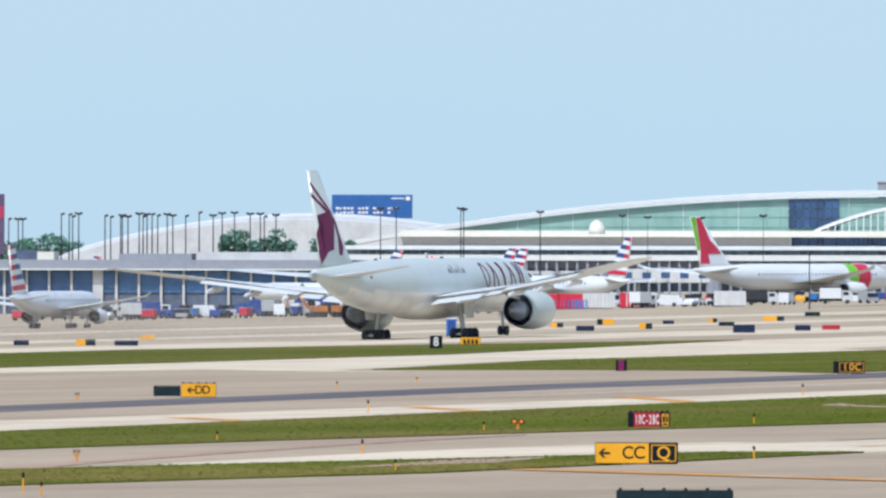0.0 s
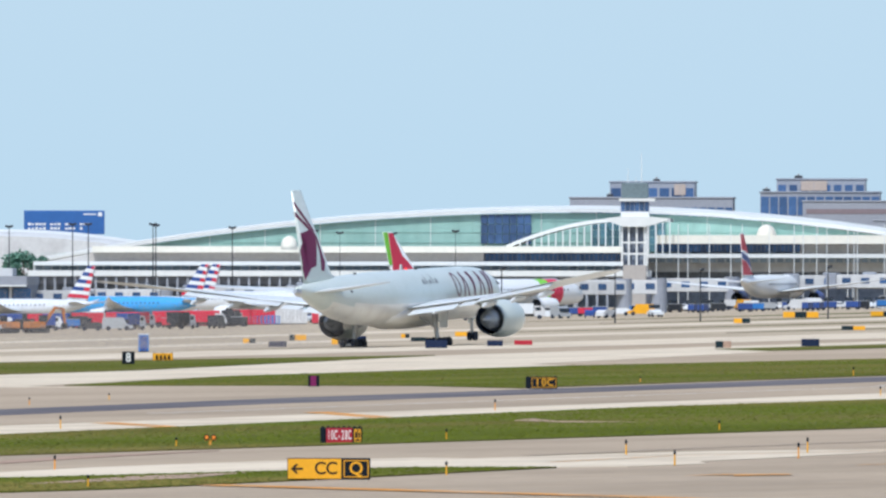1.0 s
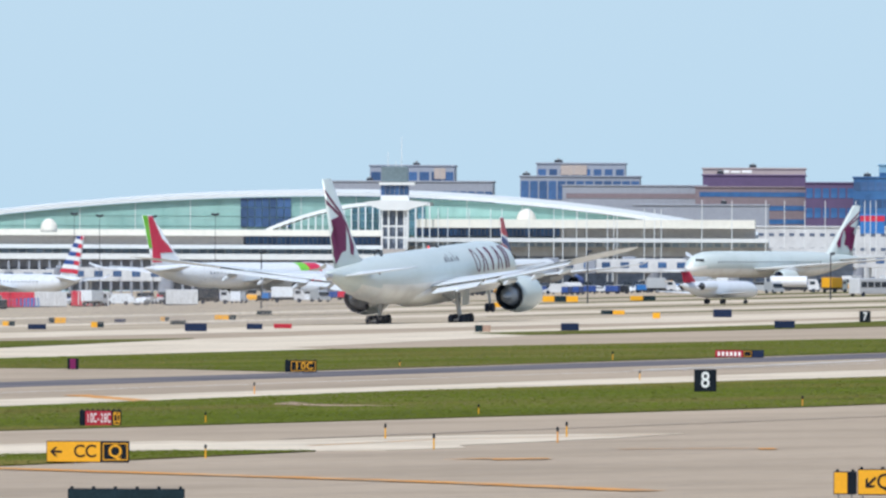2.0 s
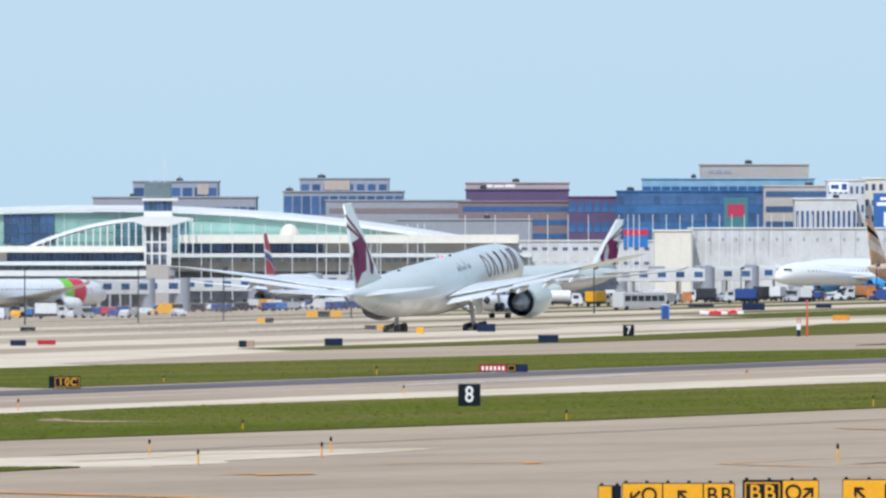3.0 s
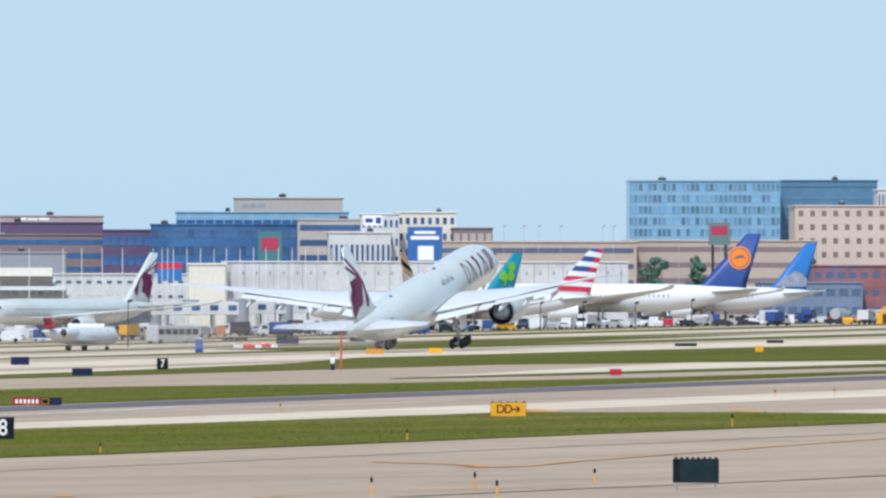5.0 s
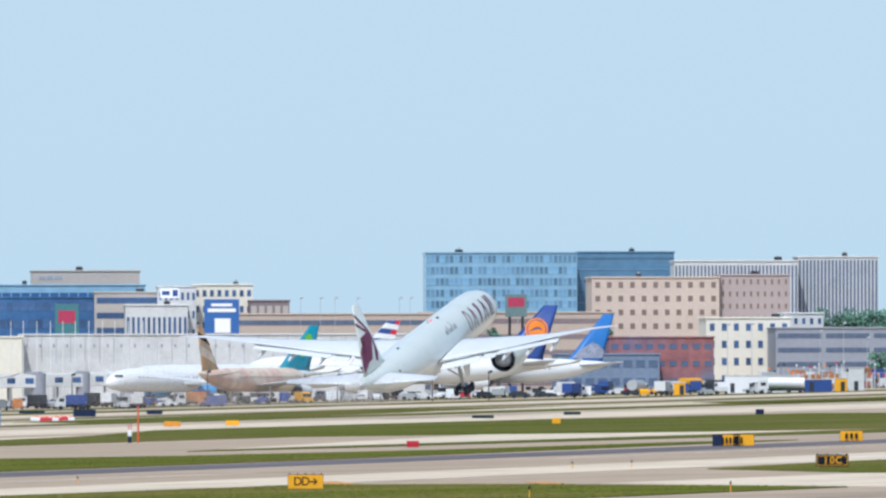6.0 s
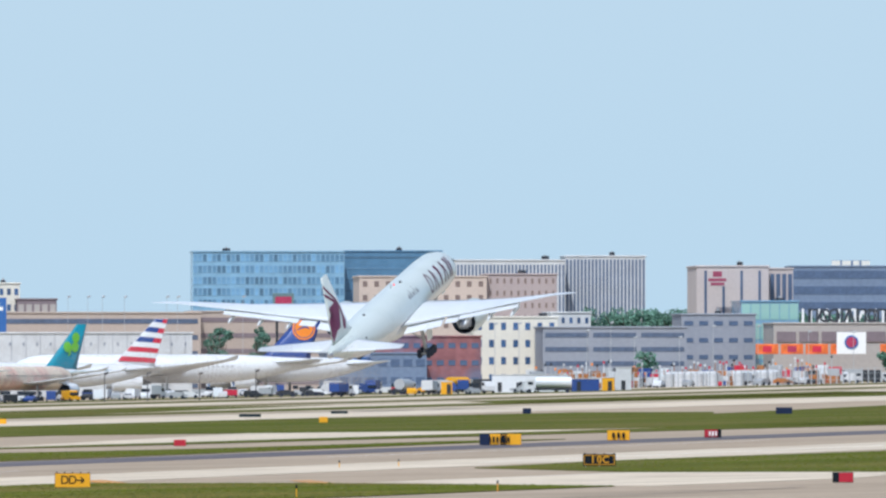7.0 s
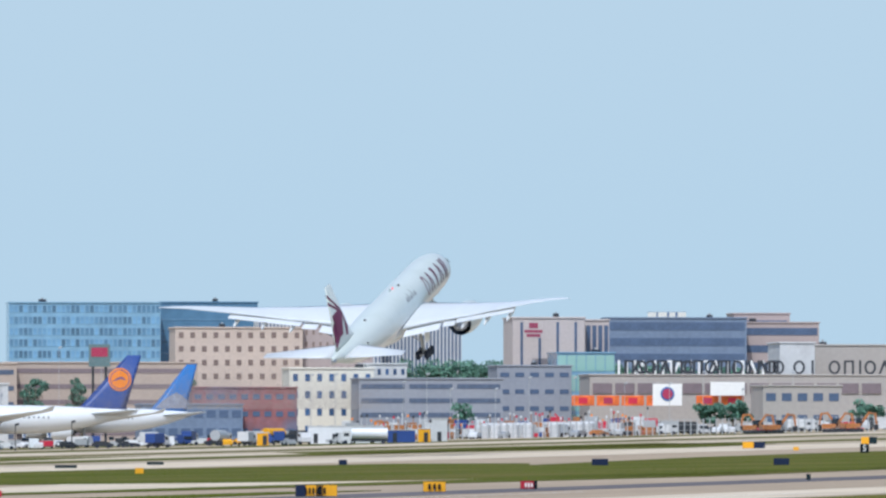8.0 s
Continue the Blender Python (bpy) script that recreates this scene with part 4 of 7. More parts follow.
def airliner(b, d, heading, label, L=63.7, span=60.3, H=17.4, body="white", tail="white", engine="white", belly=None, marks=(), bands=(), rear=None):
    """A parked airliner by its length, span and height, its origin between the main wheels."""
    ky, kx, kz = L / 63.7, span / 64.8, H / 18.9
    kr = (H / 18.9) * (1.0 if L > 50 else 0.98)
    t = thing("airliner", Matrix.Translation(spot(b, d)) @ Matrix.Rotation(-((b - 2440) * STEP + radians(heading)), 4, "Z"), label, "airplane", "parked airliners")
    zc = 5.6 * kz
    f = part("fuselage", fuselage(L, 5.9 * kr, 31.7 * ky, zc, 20), [body, belly or body], t, smooth=True)
    if belly:
        for q in f.data.polygons:
            q.material_index = 1 if q.center.z < zc - 0.6 * kr else 0
    for y0, y1, m in bands:
        n, r = 20, 2.96 * kr
        part("livery_band", loft([[(r * math.sin(2 * math.pi * i / n), y * ky, zc + r * math.cos(2 * math.pi * i / n)) for i in range(n)] for y in (y0, y1)], cap=False), m, t, smooth=True)
    for sd in (1, -1):
        w = foil([(sd * 2.0 * kx, 11.6 * ky, 15.0 * ky, 4.2 * kz, 1.4 * kz), (sd * 9.8 * kx, 5.6 * ky, 9.4 * ky, 5.1 * kz, 1.0 * kz), (sd * 20 * kx, -1.7 * ky, 5.9 * ky, 6.2 * kz, 0.55 * kz), (sd * 30.6 * kx, -9.6 * ky, 2.6 * ky, 7.4 * kz, 0.22), (sd * 32.4 * kx, -11.6 * ky, 0.9 * ky, 8.3 * kz, 0.1)])
        wing = part("wing", w, "white" if body != "aa_grey" else "aa_grey", t, smooth=True)
        part("tailplane", foil([(sd * 1.0 * kx, -21.6 * ky, 8.0 * ky, 6.6 * kz, 0.7 * kz), (sd * 10.5 * kx, -29.4 * ky, 2.5 * ky, 7.6 * kz, 0.2)]), rear or "wing_grey", t, smooth=True)
        cowl, duct, core = nacelle(sd * 9.6 * kx, 5.4 * ky, 11.4 * ky, 2.75 * kz, 1.75 * kz)
        e = part("engine", cowl, engine, t, smooth=True)
        part("engine_duct", duct, "inside", e, smooth=True)
        part("exhaust_core", core, "dark_metal", e, smooth=True)
        part("pylon", slab([(1.0 * ky, 4.7 * kz), (6.6 * ky, 3.8 * kz), (10.2 * ky, 4.4 * kz), (6.0 * ky, 5.1 * kz)], 0.4, "x", at=sd * 9.6 * kx), "white", e)
        g = part("main_gear", tube((sd * 5.2 * kx, 0, 0.7 * kz), (sd * 4.8 * kx, 0, 4 * kz), 0.24 * kz), "strut", t)
        for q in (-0.8, 0.8):
            for ox in (-0.55, 0.55):
                part("tyre", tube(((sd * 5.2 + ox) * kx - 0.22, q, 0.62 * kz), ((sd * 5.2 + ox) * kx + 0.22, q, 0.62 * kz), 0.62 * kz, n=14), "tyre", g)
        bm = bmesh.new()
        for k in range(int(34 * ky)):
            y = (24 - k * 1.15 / max(ky, 0.6)) * ky
            if -17 * ky < y:
                add_box(bm, sd * 2.93 * kr, sd * 2.97 * kr, y - 0.14, y + 0.14, zc + 0.35, zc + 0.75)
        for v in bm.verts:
            v.co.x = math.copysign(math.sqrt(max(0.1, (2.965 * kr) ** 2 - (v.co.z - zc) ** 2)) + (0.01 if abs(v.co.x) > 2.95 * kr else -0.02), sd)
        tagged(part("cabin_windows", bm, "window_dark", t), kind="stuff")
        part("cockpit_window", move(box(-0.03, 0.03, -1.0 * kr, 1.0 * kr, -0.3 * kr, 0.3 * kr), Matrix.Translation((sd * 1.68 * kr, 29.4 * ky, zc + 0.95 * kr)) @ Matrix.Rotation(sd * 0.55, 4, "Z") @ Matrix.Rotation(sd * -0.75, 4, "Y")), "black", t)
    n = part("nose_gear", tube((0, 25.6 * ky, 0.5 * kz), (0, 25.4 * ky, 3.2 * kz), 0.15), "strut", t)
    for ox in (-0.3, 0.3):
        part("tyre", tube((ox - 0.16, 25.6 * ky, 0.5 * kz), (ox + 0.16, 25.6 * ky, 0.5 * kz), 0.5 * kz, n=14), "tyre", n)
    te0, te1, le0, le1, z0, z1 = -29.9 * ky, -32.9 * ky, -20.6 * ky, -30.0 * ky, 8.5 * kz, 18.9 * kz
    fin = part("fin", foil([(z0 - 0.9 * kz, le0 + 2.6 * ky, le0 - te0 + 2.6 * ky, 0, 0.95), (z0, le0, le0 - te0, 0, 0.85), (z1, le1, le1 - te1, 0, 0.35)], upright=True), tail, t, smooth=True)
    def f(c, h):
        h = min(0.995, max(0.0, h))
        a, q = te0 + (te1 - te0) * h, le0 + (le1 - le0) * h
        return a + c * (q - a), z0 + (z1 - z0) * h
    for k, (poly, m) in enumerate(marks):
        if poly[0] == "disc":
            (cy, cz), r = f(poly[1], poly[2]), poly[3]
            pts = [(cy + r * math.cos(2 * math.pi * i / 20), cz + r * math.sin(2 * math.pi * i / 20)) for i in range(20)]
        else:
            pts = [f(min(0.99, max(0.01, c)), h) for c, h in poly]
        skin_patch(fin, pts, m, te0, te1, le0, le1, z0, z1, lift=0.01 * k)
    return t


AA = strips(9, ("red", "white"), ("navy", "white"))
AA_SMALL = strips(9, ("red", "white"), ("navy", "white"), 1)
SHAM = [(("disc", 0.52, 0.68, 1.2), "green"), (("disc", 0.72, 0.46, 1.2), "green"), (("disc", 0.34, 0.46, 1.2), "green"), (((0.5, 0.55), (0.57, 0.55), (0.5, 0.25), (0.42, 0.25)), "green")]
airliner(1402, 3350, 39, "white airliner with green and red tail parked at the terminal", L=63.7, span=62, H=17.4, marks=[(((0.0, 0.3), (0.13, 0.3), (0.48, 1.0), (0.0, 1.0)), "green"), (((0.02, 0.0), (0.33, 0.0), (0.36, 0.2), (0.92, 0.22), (0.86, 0.38), (0.74, 0.5), (0.99, 0.98), (0.5, 0.98), (0.14, 0.3)), "tap_red")],
         bands=((15.5, 18.5, "green"), (18.5, 22.5, "tap_red")))
airliner(1908, 3695, 12, "white airliner with blue engines and red striped tail", L=63, span=60, H=17, engine="navy", marks=[(((0.0, 0.0), (0.99, 0.0), (0.5, 0.3), (0.0, 0.38)), "red"), (((0.0, 0.62), (0.99, 0.5), (0.99, 0.98), (0.0, 0.98)), "red"), (((0.0, 0.4), (0.5, 0.32), (0.99, 0.12), (0.99, 0.4), (0.0, 0.56)), "navy")])
q2 = airliner(2338, 3635, -145, "pale grey airliner with maroon tail emblem parked at the terminal", L=66, span=64.8, H=18.8, body="hero_white", tail="hero_white", belly="hero_belly", engine="hero_white",
              marks=[(sh, "maroon") for sh in EMBLEM])
airliner(2947, 3690, -132, "white airliner with teal tail and green shamrock", L=63.7, span=60.3, H=17.4, tail="teal", engine="sky_blue", rear="teal", marks=SHAM)
airliner(3016, 3570, 21, "beige patterned airliner with bronze tail and white engines", L=62.8, span=60, H=17, body="beige", tail="bronze", marks=[(((0.0, 0.3), (0.99, 0.05), (0.99, 0.3), (0.0, 0.55)), "beige"), (((0.0, 0.7), (0.99, 0.5), (0.99, 0.6), (0.0, 0.85)), "black")], bands=())
airliner(3031, 3792, -95, "silver airliner with red white and blue striped tail", L=63.7, span=64.8, H=18.6, body="aa_grey", marks=AA)
airliner(3276, 3880, -95, "large white jumbo airliner with navy tail and orange disc", L=74, span=68, H=21.7, tail="navy", marks=[(("disc", 0.5, 0.52, 2.75), "orange"), (("disc", 0.5, 0.52, 2.35), "navy"), (("disc", 0.5, 0.52, 2.15), "orange"), (((0.26, 0.50), (0.48, 0.535), (0.74, 0.47), (0.6, 0.56), (0.46, 0.57)), "navy")])
airliner(3448, 3990, -110, "white airliner with blue tail and faint globe", L=60, span=60, H=19.5, tail="blue", marks=[(((0.02, 0.0), (0.95, 0.0), (0.85, 0.2), (0.6, 0.36), (0.3, 0.3), (0.02, 0.16)), "globe_grey")])
for b, d, hd, lab in ((94, 2450, 19, "silver narrow-body airliner with red and blue striped tail"), (578, 3450, -52, "silver narrow-body airliner parked beyond the dark wall"), (780, 3480, -52, "bright blue narrow-body airliner with striped tail"), (802, 3520, -52, "silver narrow-body airliner with striped tail beside its twin"),
                      (1004, 3330, -40, "silver narrow-body airliner with tall striped tail"), (72, 3600, -40, "small far silver airliner with striped tail"), (420, 3620, -20, "far silver airliner with striped tail")):
    airliner(b, d, hd, lab, L=39.5, span=35.8, H=12.5 if b != 1004 else 14, body="aa_grey" if b != 780 else "sky_blue", marks=AA_SMALL)


def regional_jet():
    """A small jet with rear engines and a high tailplane."""
    t = thing("regional_jet", Matrix.Translation(spot(2225, 2585)), "small silver regional jet with red tail taxiing past the terminal", "airplane")
    part("fuselage", fuselage(19, 2.7, 9.0, 2.3, 16), "aa_grey", t, smooth=True)
    for sd in (1, -1):
        part("wing", foil([(sd * 0.8, 1.6, 4.0, 1.5, 0.5), (sd * 9.8, -3.2, 1.2, 2.0, 0.12)]), "aa_grey", t, smooth=True)
        part("tailplane", foil([(0, -8.2, 1.8, 5.15, 0.25), (sd * 3.2, -9.6, 0.9, 5.25, 0.1)]), "aa_grey", t, smooth=True)
        cowl, duct, core = nacelle(sd * 2.0, -7.0, -3.6, 2.8, 0.75)
        e = part("engine", cowl, "aa_grey", t, smooth=True)
        part("engine_duct", duct, "inside", e, smooth=True)
        part("exhaust_core", core, "dark_metal", e, smooth=True)
        part("pylon", box(min(sd * 1.0, sd * 1.8), max(sd * 1.0, sd * 1.8), -6.2, -4.4, 2.7, 2.95), "aa_grey", e)
        g = part("main_gear", tube((sd * 1.6, -1.2, 0.4), (sd * 1.4, -1.2, 1.6), 0.1), "strut", t)
        for ox in (-0.22, 0.22):
            part("tyre", tube((sd * 1.6 + ox - 0.1, -1.2, 0.4), (sd * 1.6 + ox + 0.1, -1.2, 0.4), 0.4, n=12), "tyre", g)
    n = part("nose_gear", tube((0, 6.6, 0.3), (0, 6.6, 1.4), 0.07), "strut", t)
    part("tyre", tube((-0.2, 6.6, 0.32), (0.2, 6.6, 0.32), 0.32, n=12), "tyre", n)
    part("fin", foil([(2.9, -5.6, 3.4, 0, 0.4), (5.2, -7.8, 2.0, 0, 0.25)], upright=True), "red", t, smooth=True)
    return t


jet = regional_jet()


# ---- service vehicles on the apron ----
M["truck_white"] = mat("truck_white", (0.58, 0.59, 0.60), 0.45, vary=0.08, scale=0.8, per=0.12)
M["glass_dark"] = mat("vehicle_glass", (0.02, 0.03, 0.045), 0.12, vary=0.1)


def vehicle(kind, b, d, turn, colour, label):
    L, W, Hh = {"van": (5.4, 2.0, 2.3), "truck": (6.4, 2.4, 3.0), "car": (4.6, 1.9, 1.55), "bus": (12.0, 2.6, 3.2), "tug": (4.0, 2.0, 1.4), "tanker": (10.0, 2.5, 3.3)}[kind]
    t = sign_at({"van": "van", "truck": "box_truck", "car": "car", "bus": "bus", "tug": "tow_tug", "tanker": "fuel_truck"}[kind], b, d, label, kind if kind != "tug" else "tug", turn, "apron vehicles")
    h = L / 2
    if kind == "truck":
        part("cargo_box", box(-h, h - 2.2, -W / 2, W / 2, 1.0, Hh, 0.06), colour, t)
        part("cab", slab([(h - 2.1, 0.6), (h, 0.6), (h, 1.5), (h - 0.5, 2.5), (h - 2.1, 2.6)], W * 0.94), "truck_white", t)
        part("chassis", box(-h + 0.1, h - 0.2, -0.5, 0.5, 0.55, 1.02), "dark_metal", t)
    elif kind == "tanker":
        part("tank", move(tube((-h + 0.2, 0, 2.2), (h - 2.4, 0, 2.2), 1.15, n=16), Matrix()), colour, t)
        part("cab", slab([(h - 2.2, 0.6), (h, 0.6), (h, 1.6), (h - 0.5, 2.7), (h - 2.2, 2.8)], W * 0.94), "truck_white", t)
        part("chassis", box(-h + 0.1, h - 0.2, -0.5, 0.5, 0.55, 1.1), "dark_metal", t)
    elif kind == "bus":
        part("body", box(-h, h, -W / 2, W / 2, 0.45, Hh, 0.15), colour, t)
        for k in range(6):
            part("window", box(-h + 0.5 + k * 1.85, -h + 2.1 + k * 1.85, -W / 2 - 0.02, W / 2 + 0.02, 1.6, 2.6, 0.02), "glass_dark", t)
    elif kind == "tug":
        part("body", slab([(-h, 0.4), (h, 0.4), (h, 1.0), (h - 0.9, 1.1), (h - 1.1, Hh), (h - 2.2, Hh), (-0.3, 1.05), (-h, 0.95)], W), colour, t)
    else:
        part("body", slab([(-h, 0.4), (h, 0.4), (h, 0.95), (h - 1.0, 1.1), (h - 1.7, Hh), (-h + (0.1 if kind == "van" else 0.9), Hh), (-h, 1.1)], W), colour, t)
    if kind != "bus":
        part("windscreen", box(h - 1.9, h - 0.75, -W * 0.475, W * 0.475, Hh * 0.55 if kind in ("van", "car") else 1.6, Hh * 0.85 if kind in ("van", "car") else 2.35, 0.05), "glass_dark", t)
    for x in (-h + 1.1, h - 1.1):
        for y in (-W / 2 + 0.1, W / 2 - 0.1):
            part("wheel", tube((x, y - 0.14, 0.42), (x, y + 0.14, 0.42), 0.42, n=12), "tyre", t)
    return t


WORDS = {"truck_white": "white", "red": "red", "blue": "blue", "navy": "dark blue", "yellow": "yellow", "rust_orange": "dusty orange", "orange": "orange", "white": "white", "aa_grey": "silver", "strut": "grey", "dark_metal": "dark grey"}
rng = random.Random(11)
def fleet(b0, b1, d0, d1, n, kinds, tones):
    for k in range(n):
        b = b0 + (k + rng.uniform(0.15, 0.85)) * (b1 - b0) / n
        kd, tn = rng.choice(kinds), rng.choice(tones)
        word = {"van": "van", "truck": "box truck", "car": "car", "bus": "apron bus", "tug": "towing tug", "tanker": "fuel truck"}[kd]
        vehicle(kd, b, rng.uniform(d0, d1), rng.choice((0, 180, 60, -65, 110, 90, 75)), tn, WORDS[tn] + " " + word + " standing on the apron by the gates")
MIX = ("truck_white", "truck_white", "aa_grey", "strut", "dark_metal", "navy", "yellow", "aa_grey")
fleet(150, 560, 2850, 3100, 24, ("van", "truck", "tug", "car"), ("strut", "aa_grey", "dark_metal", "navy", "truck_white", "navy"))
fleet(540, 980, 2850, 3150, 30, ("truck", "van", "tug", "car", "truck"), ("red", "dark_metal", "navy", "navy", "strut", "dark_metal", "red"))
fleet(1080, 1330, 3050, 3250, 12, ("van", "truck", "tug", "car", "tug", "car"), MIX)
fleet(1340, 1720, 3100, 3300, 12, ("van", "tug", "car", "truck"), MIX)
fleet(1720, 2200, 3450, 3750, 26, ("van", "truck", "tug", "car", "tug", "car"), MIX)
fleet(2180, 2560, 3200, 3500, 18, ("van", "truck", "tug", "car", "tanker"), MIX)
fleet(2520, 2960, 3250, 3600, 30, ("van", "truck", "tug", "car", "car", "tug"), ("truck_white", "aa_grey", "strut", "dark_metal", "navy", "rust_orange", "truck_white"))
fleet(2900, 3130, 3420, 3520, 9, ("tug", "van", "tug"), ("yellow", "yellow", "navy", "truck_white"))
fleet(3130, 3620, 3450, 3720, 30, ("van", "truck", "car", "tug", "car", "van"), ("truck_white", "strut", "aa_grey", "navy", "strut", "dark_metal"))
fleet(3580, 3960, 3350, 3700, 24, ("van", "truck", "car", "tug", "tanker"), ("truck_white", "strut", "dark_metal", "navy", "yellow", "aa_grey"))
fleet(3900, 4420, 3700, 3900, 34, ("van", "truck", "car", "car"), ("truck_white", "white", "aa_grey", "rust_orange", "strut", "dark_metal"))
fleet(4400, 4880, 3750, 3950, 34, ("van", "car", "truck"), ("truck_white", "aa_grey", "dark_metal", "red", "strut", "truck_white"))
vehicle("bus", 2520, 2900, 50, "truck_white", "white apron bus crossing the taxiway")
for b, tone in ((985, "red"), (1003, "red"), (1012, "blue"), (1125, "red"), (1060, "truck_white"), (1135, "truck_white"), (1292, "truck_white"), (700, "red"), (760, "red"), (640, "navy"), (560, "navy"), (860, "red"), (905, "red")):
    t = sign_at("cargo_container", b, 3080, WORDS[tone] + " cargo container resting on the apron", "container", 0, "cargo containers")
    part("body", box(-3.0, 3.0, -1.2, 1.2, 0.15, 2.9 if tone != "blue" else 1.9, 0.05), tone, t)
    for k in range(9):
        part("rib", box(-2.8 + k * 0.7, -2.6 + k * 0.7, -1.24, -1.19, 0.3, 2.7 if tone != "blue" else 1.7), tone, t)
    part("skid", box(-2.9, 2.9, -1.1, 1.1, -0.06, 0.16), "dark_metal", t)


def baggage_cart(b, d, turn, tone):
    """A low trailer with a curtained box on four small wheels and a tow bar."""
    t = sign_at("baggage_cart", b, d, WORDS[tone] + " curtained baggage cart waiting on the apron", "baggage cart", turn, "baggage carts")
    part("bed", box(-1.5, 1.5, -0.75, 0.75, 0.42, 0.56, 0.03), "dark_metal", t)
    part("curtain_box", box(-1.45, 1.45, -0.72, 0.72, 0.56, 1.75, 0.05), tone, t)
    part("roof", box(-1.52, 1.52, -0.78, 0.78, 1.75, 1.85, 0.03), "strut", t)
    part("tow_bar", tube((1.5, 0, 0.45), (2.4, 0, 0.3), 0.05, n=6), "dark_metal", t)
    for x in (-1.1, 1.1):
        for y in (-0.6, 0.6):
            part("wheel", tube((x, y - 0.1, 0.22), (x, y + 0.1, 0.22), 0.24, n=10), "tyre", t)


for b0, b1, d0, d1, n in ((20, 540, 2850, 3050, 20), (540, 1000, 2900, 3300, 14), (1080, 1680, 3250, 3420, 16), (1690, 2450, 3400, 3560, 26), (2450, 3050, 3380, 3560, 16), (3050, 3700, 3500, 3700, 12)):
    for k in range(n):
        baggage_cart(b0 + (k + rng.random()) * (b1 - b0) / n, rng.uniform(d0, d1), rng.choice((0, 15, -20, 70, 180)), rng.choice(("navy", "dark_metal", "navy", "strut", "dark_metal", "blue", "red")))


def material_stack(b, d, tones, h):
    """Site goods piled in courses on timber bearers."""
    t = sign_at("material_stack", b, d, "untidy pile of building material in the site yard", "material stack", rng.uniform(-30, 30), "material stacks")
    part("bearer", box(-1.6, 1.6, -0.8, 0.8, -0.1, 0.15), "bark_brown", t)
    z = 0.15
    for tone in tones:
        w, k = rng.uniform(1.0, 1.7), h / len(tones)
        part("course", box(-w, w * rng.uniform(0.7, 1.0), -0.7, 0.7, z, z + k, 0.08), tone, t)
        z += k


def site_post(b, d, h, tone, cap):
    t = sign_at("site_post", b, d, "thin upright pole with a cap in the site yard", "pole", 0, "site poles")
    part("pole", tube((0, 0, -0.1), (0, 0, h), 0.13, 0.1, n=6), tone, t)
    part("cap", tube((0, 0, h - 0.05), (0, 0, h + 0.5), 0.26, 0.2, n=8), cap, t)


M["bark_brown"] = mat("old_timber", (0.20, 0.14, 0.10), 0.9, vary=0.2, scale=1)
for k in range(70):
    material_stack(3900 + k * 8.2 + rng.uniform(-3, 3), rng.uniform(3735, 3900), [rng.choice(("truck_white", "rust_orange", "navy", "strut", "aa_grey", "rust_orange", "red", "dark_metal")) for q in range(rng.choice((2, 3)))], rng.uniform(1.6, 4.6))
for k in range(80):
    site_post(3935 + k * 6.6 + rng.uniform(-2, 2), rng.uniform(3728, 3860), rng.uniform(2.6, 6.0), rng.choice(("truck_white", "strut", "aa_grey", "rust_orange")), rng.choice(("truck_white", "orange", "dark_metal", "truck_white", "red")))


def excavator(b, d, turn, tone="rust_orange"):
    t = sign_at("excavator", b, d, "orange-yellow excavator with folded boom on rough ground", "excavator", turn, "excavators")
    for y in (-1.1, 1.1):
        part("track", slab([(-2.0, 0.3), (-1.7, 0.0), (1.7, 0.0), (2.0, 0.3), (1.8, 0.8), (-1.8, 0.8)], 0.5, at=y), "dark_metal", t)
    part("body", box(-2.0, 1.2, -1.3, 1.3, 0.85, 2.0, 0.1), tone, t)
    part("cab", box(0.2, 1.5, -1.3, -0.2, 1.9, 3.1, 0.08), "glass_dark", t)
    part("boom", slab([(1.0, 1.6), (3.2, 4.6), (4.8, 4.3), (4.7, 3.9), (3.4, 4.1), (1.6, 1.4)], 0.45), tone, t)
    part("arm", slab([(4.4, 4.5), (5.0, 4.2), (5.3, 1.6), (5.0, 1.5)], 0.35), tone, t)
    part("bucket", slab([(4.6, 1.7), (5.5, 1.7), (5.3, 0.8), (4.5, 0.6)], 0.9), "dark_metal", t)


for q in ((4640, 3700, 0), (4662, 3720, 180), (4680, 3690, 20), (4780, 3700, 0), (4800, 3730, 180), (4822, 3700, 10), (3960, 3800, 0), (4010, 3820, 180), (4070, 3800, 0), (610, 2800, 20), (560, 2820, 180)):
    excavator(*q)


def storage_tank(b, d):
    t = sign_at("storage_tank", b, d, "small white upright storage tank in the fuel yard", "tank", 0, "storage tanks")
    part("shell", tube((0, 0, -0.1), (0, 0, 3.0), 1.2, n=16), "truck_white", t)
    part("dome", tube((0, 0, 3.0), (0, 0, 3.5), 1.2, 0.3, n=16), "truck_white", t)
    part("pipe", tube((1.3, -0.3, 0), (1.3, -0.3, 3.6), 0.09, n=6), "metal", t)


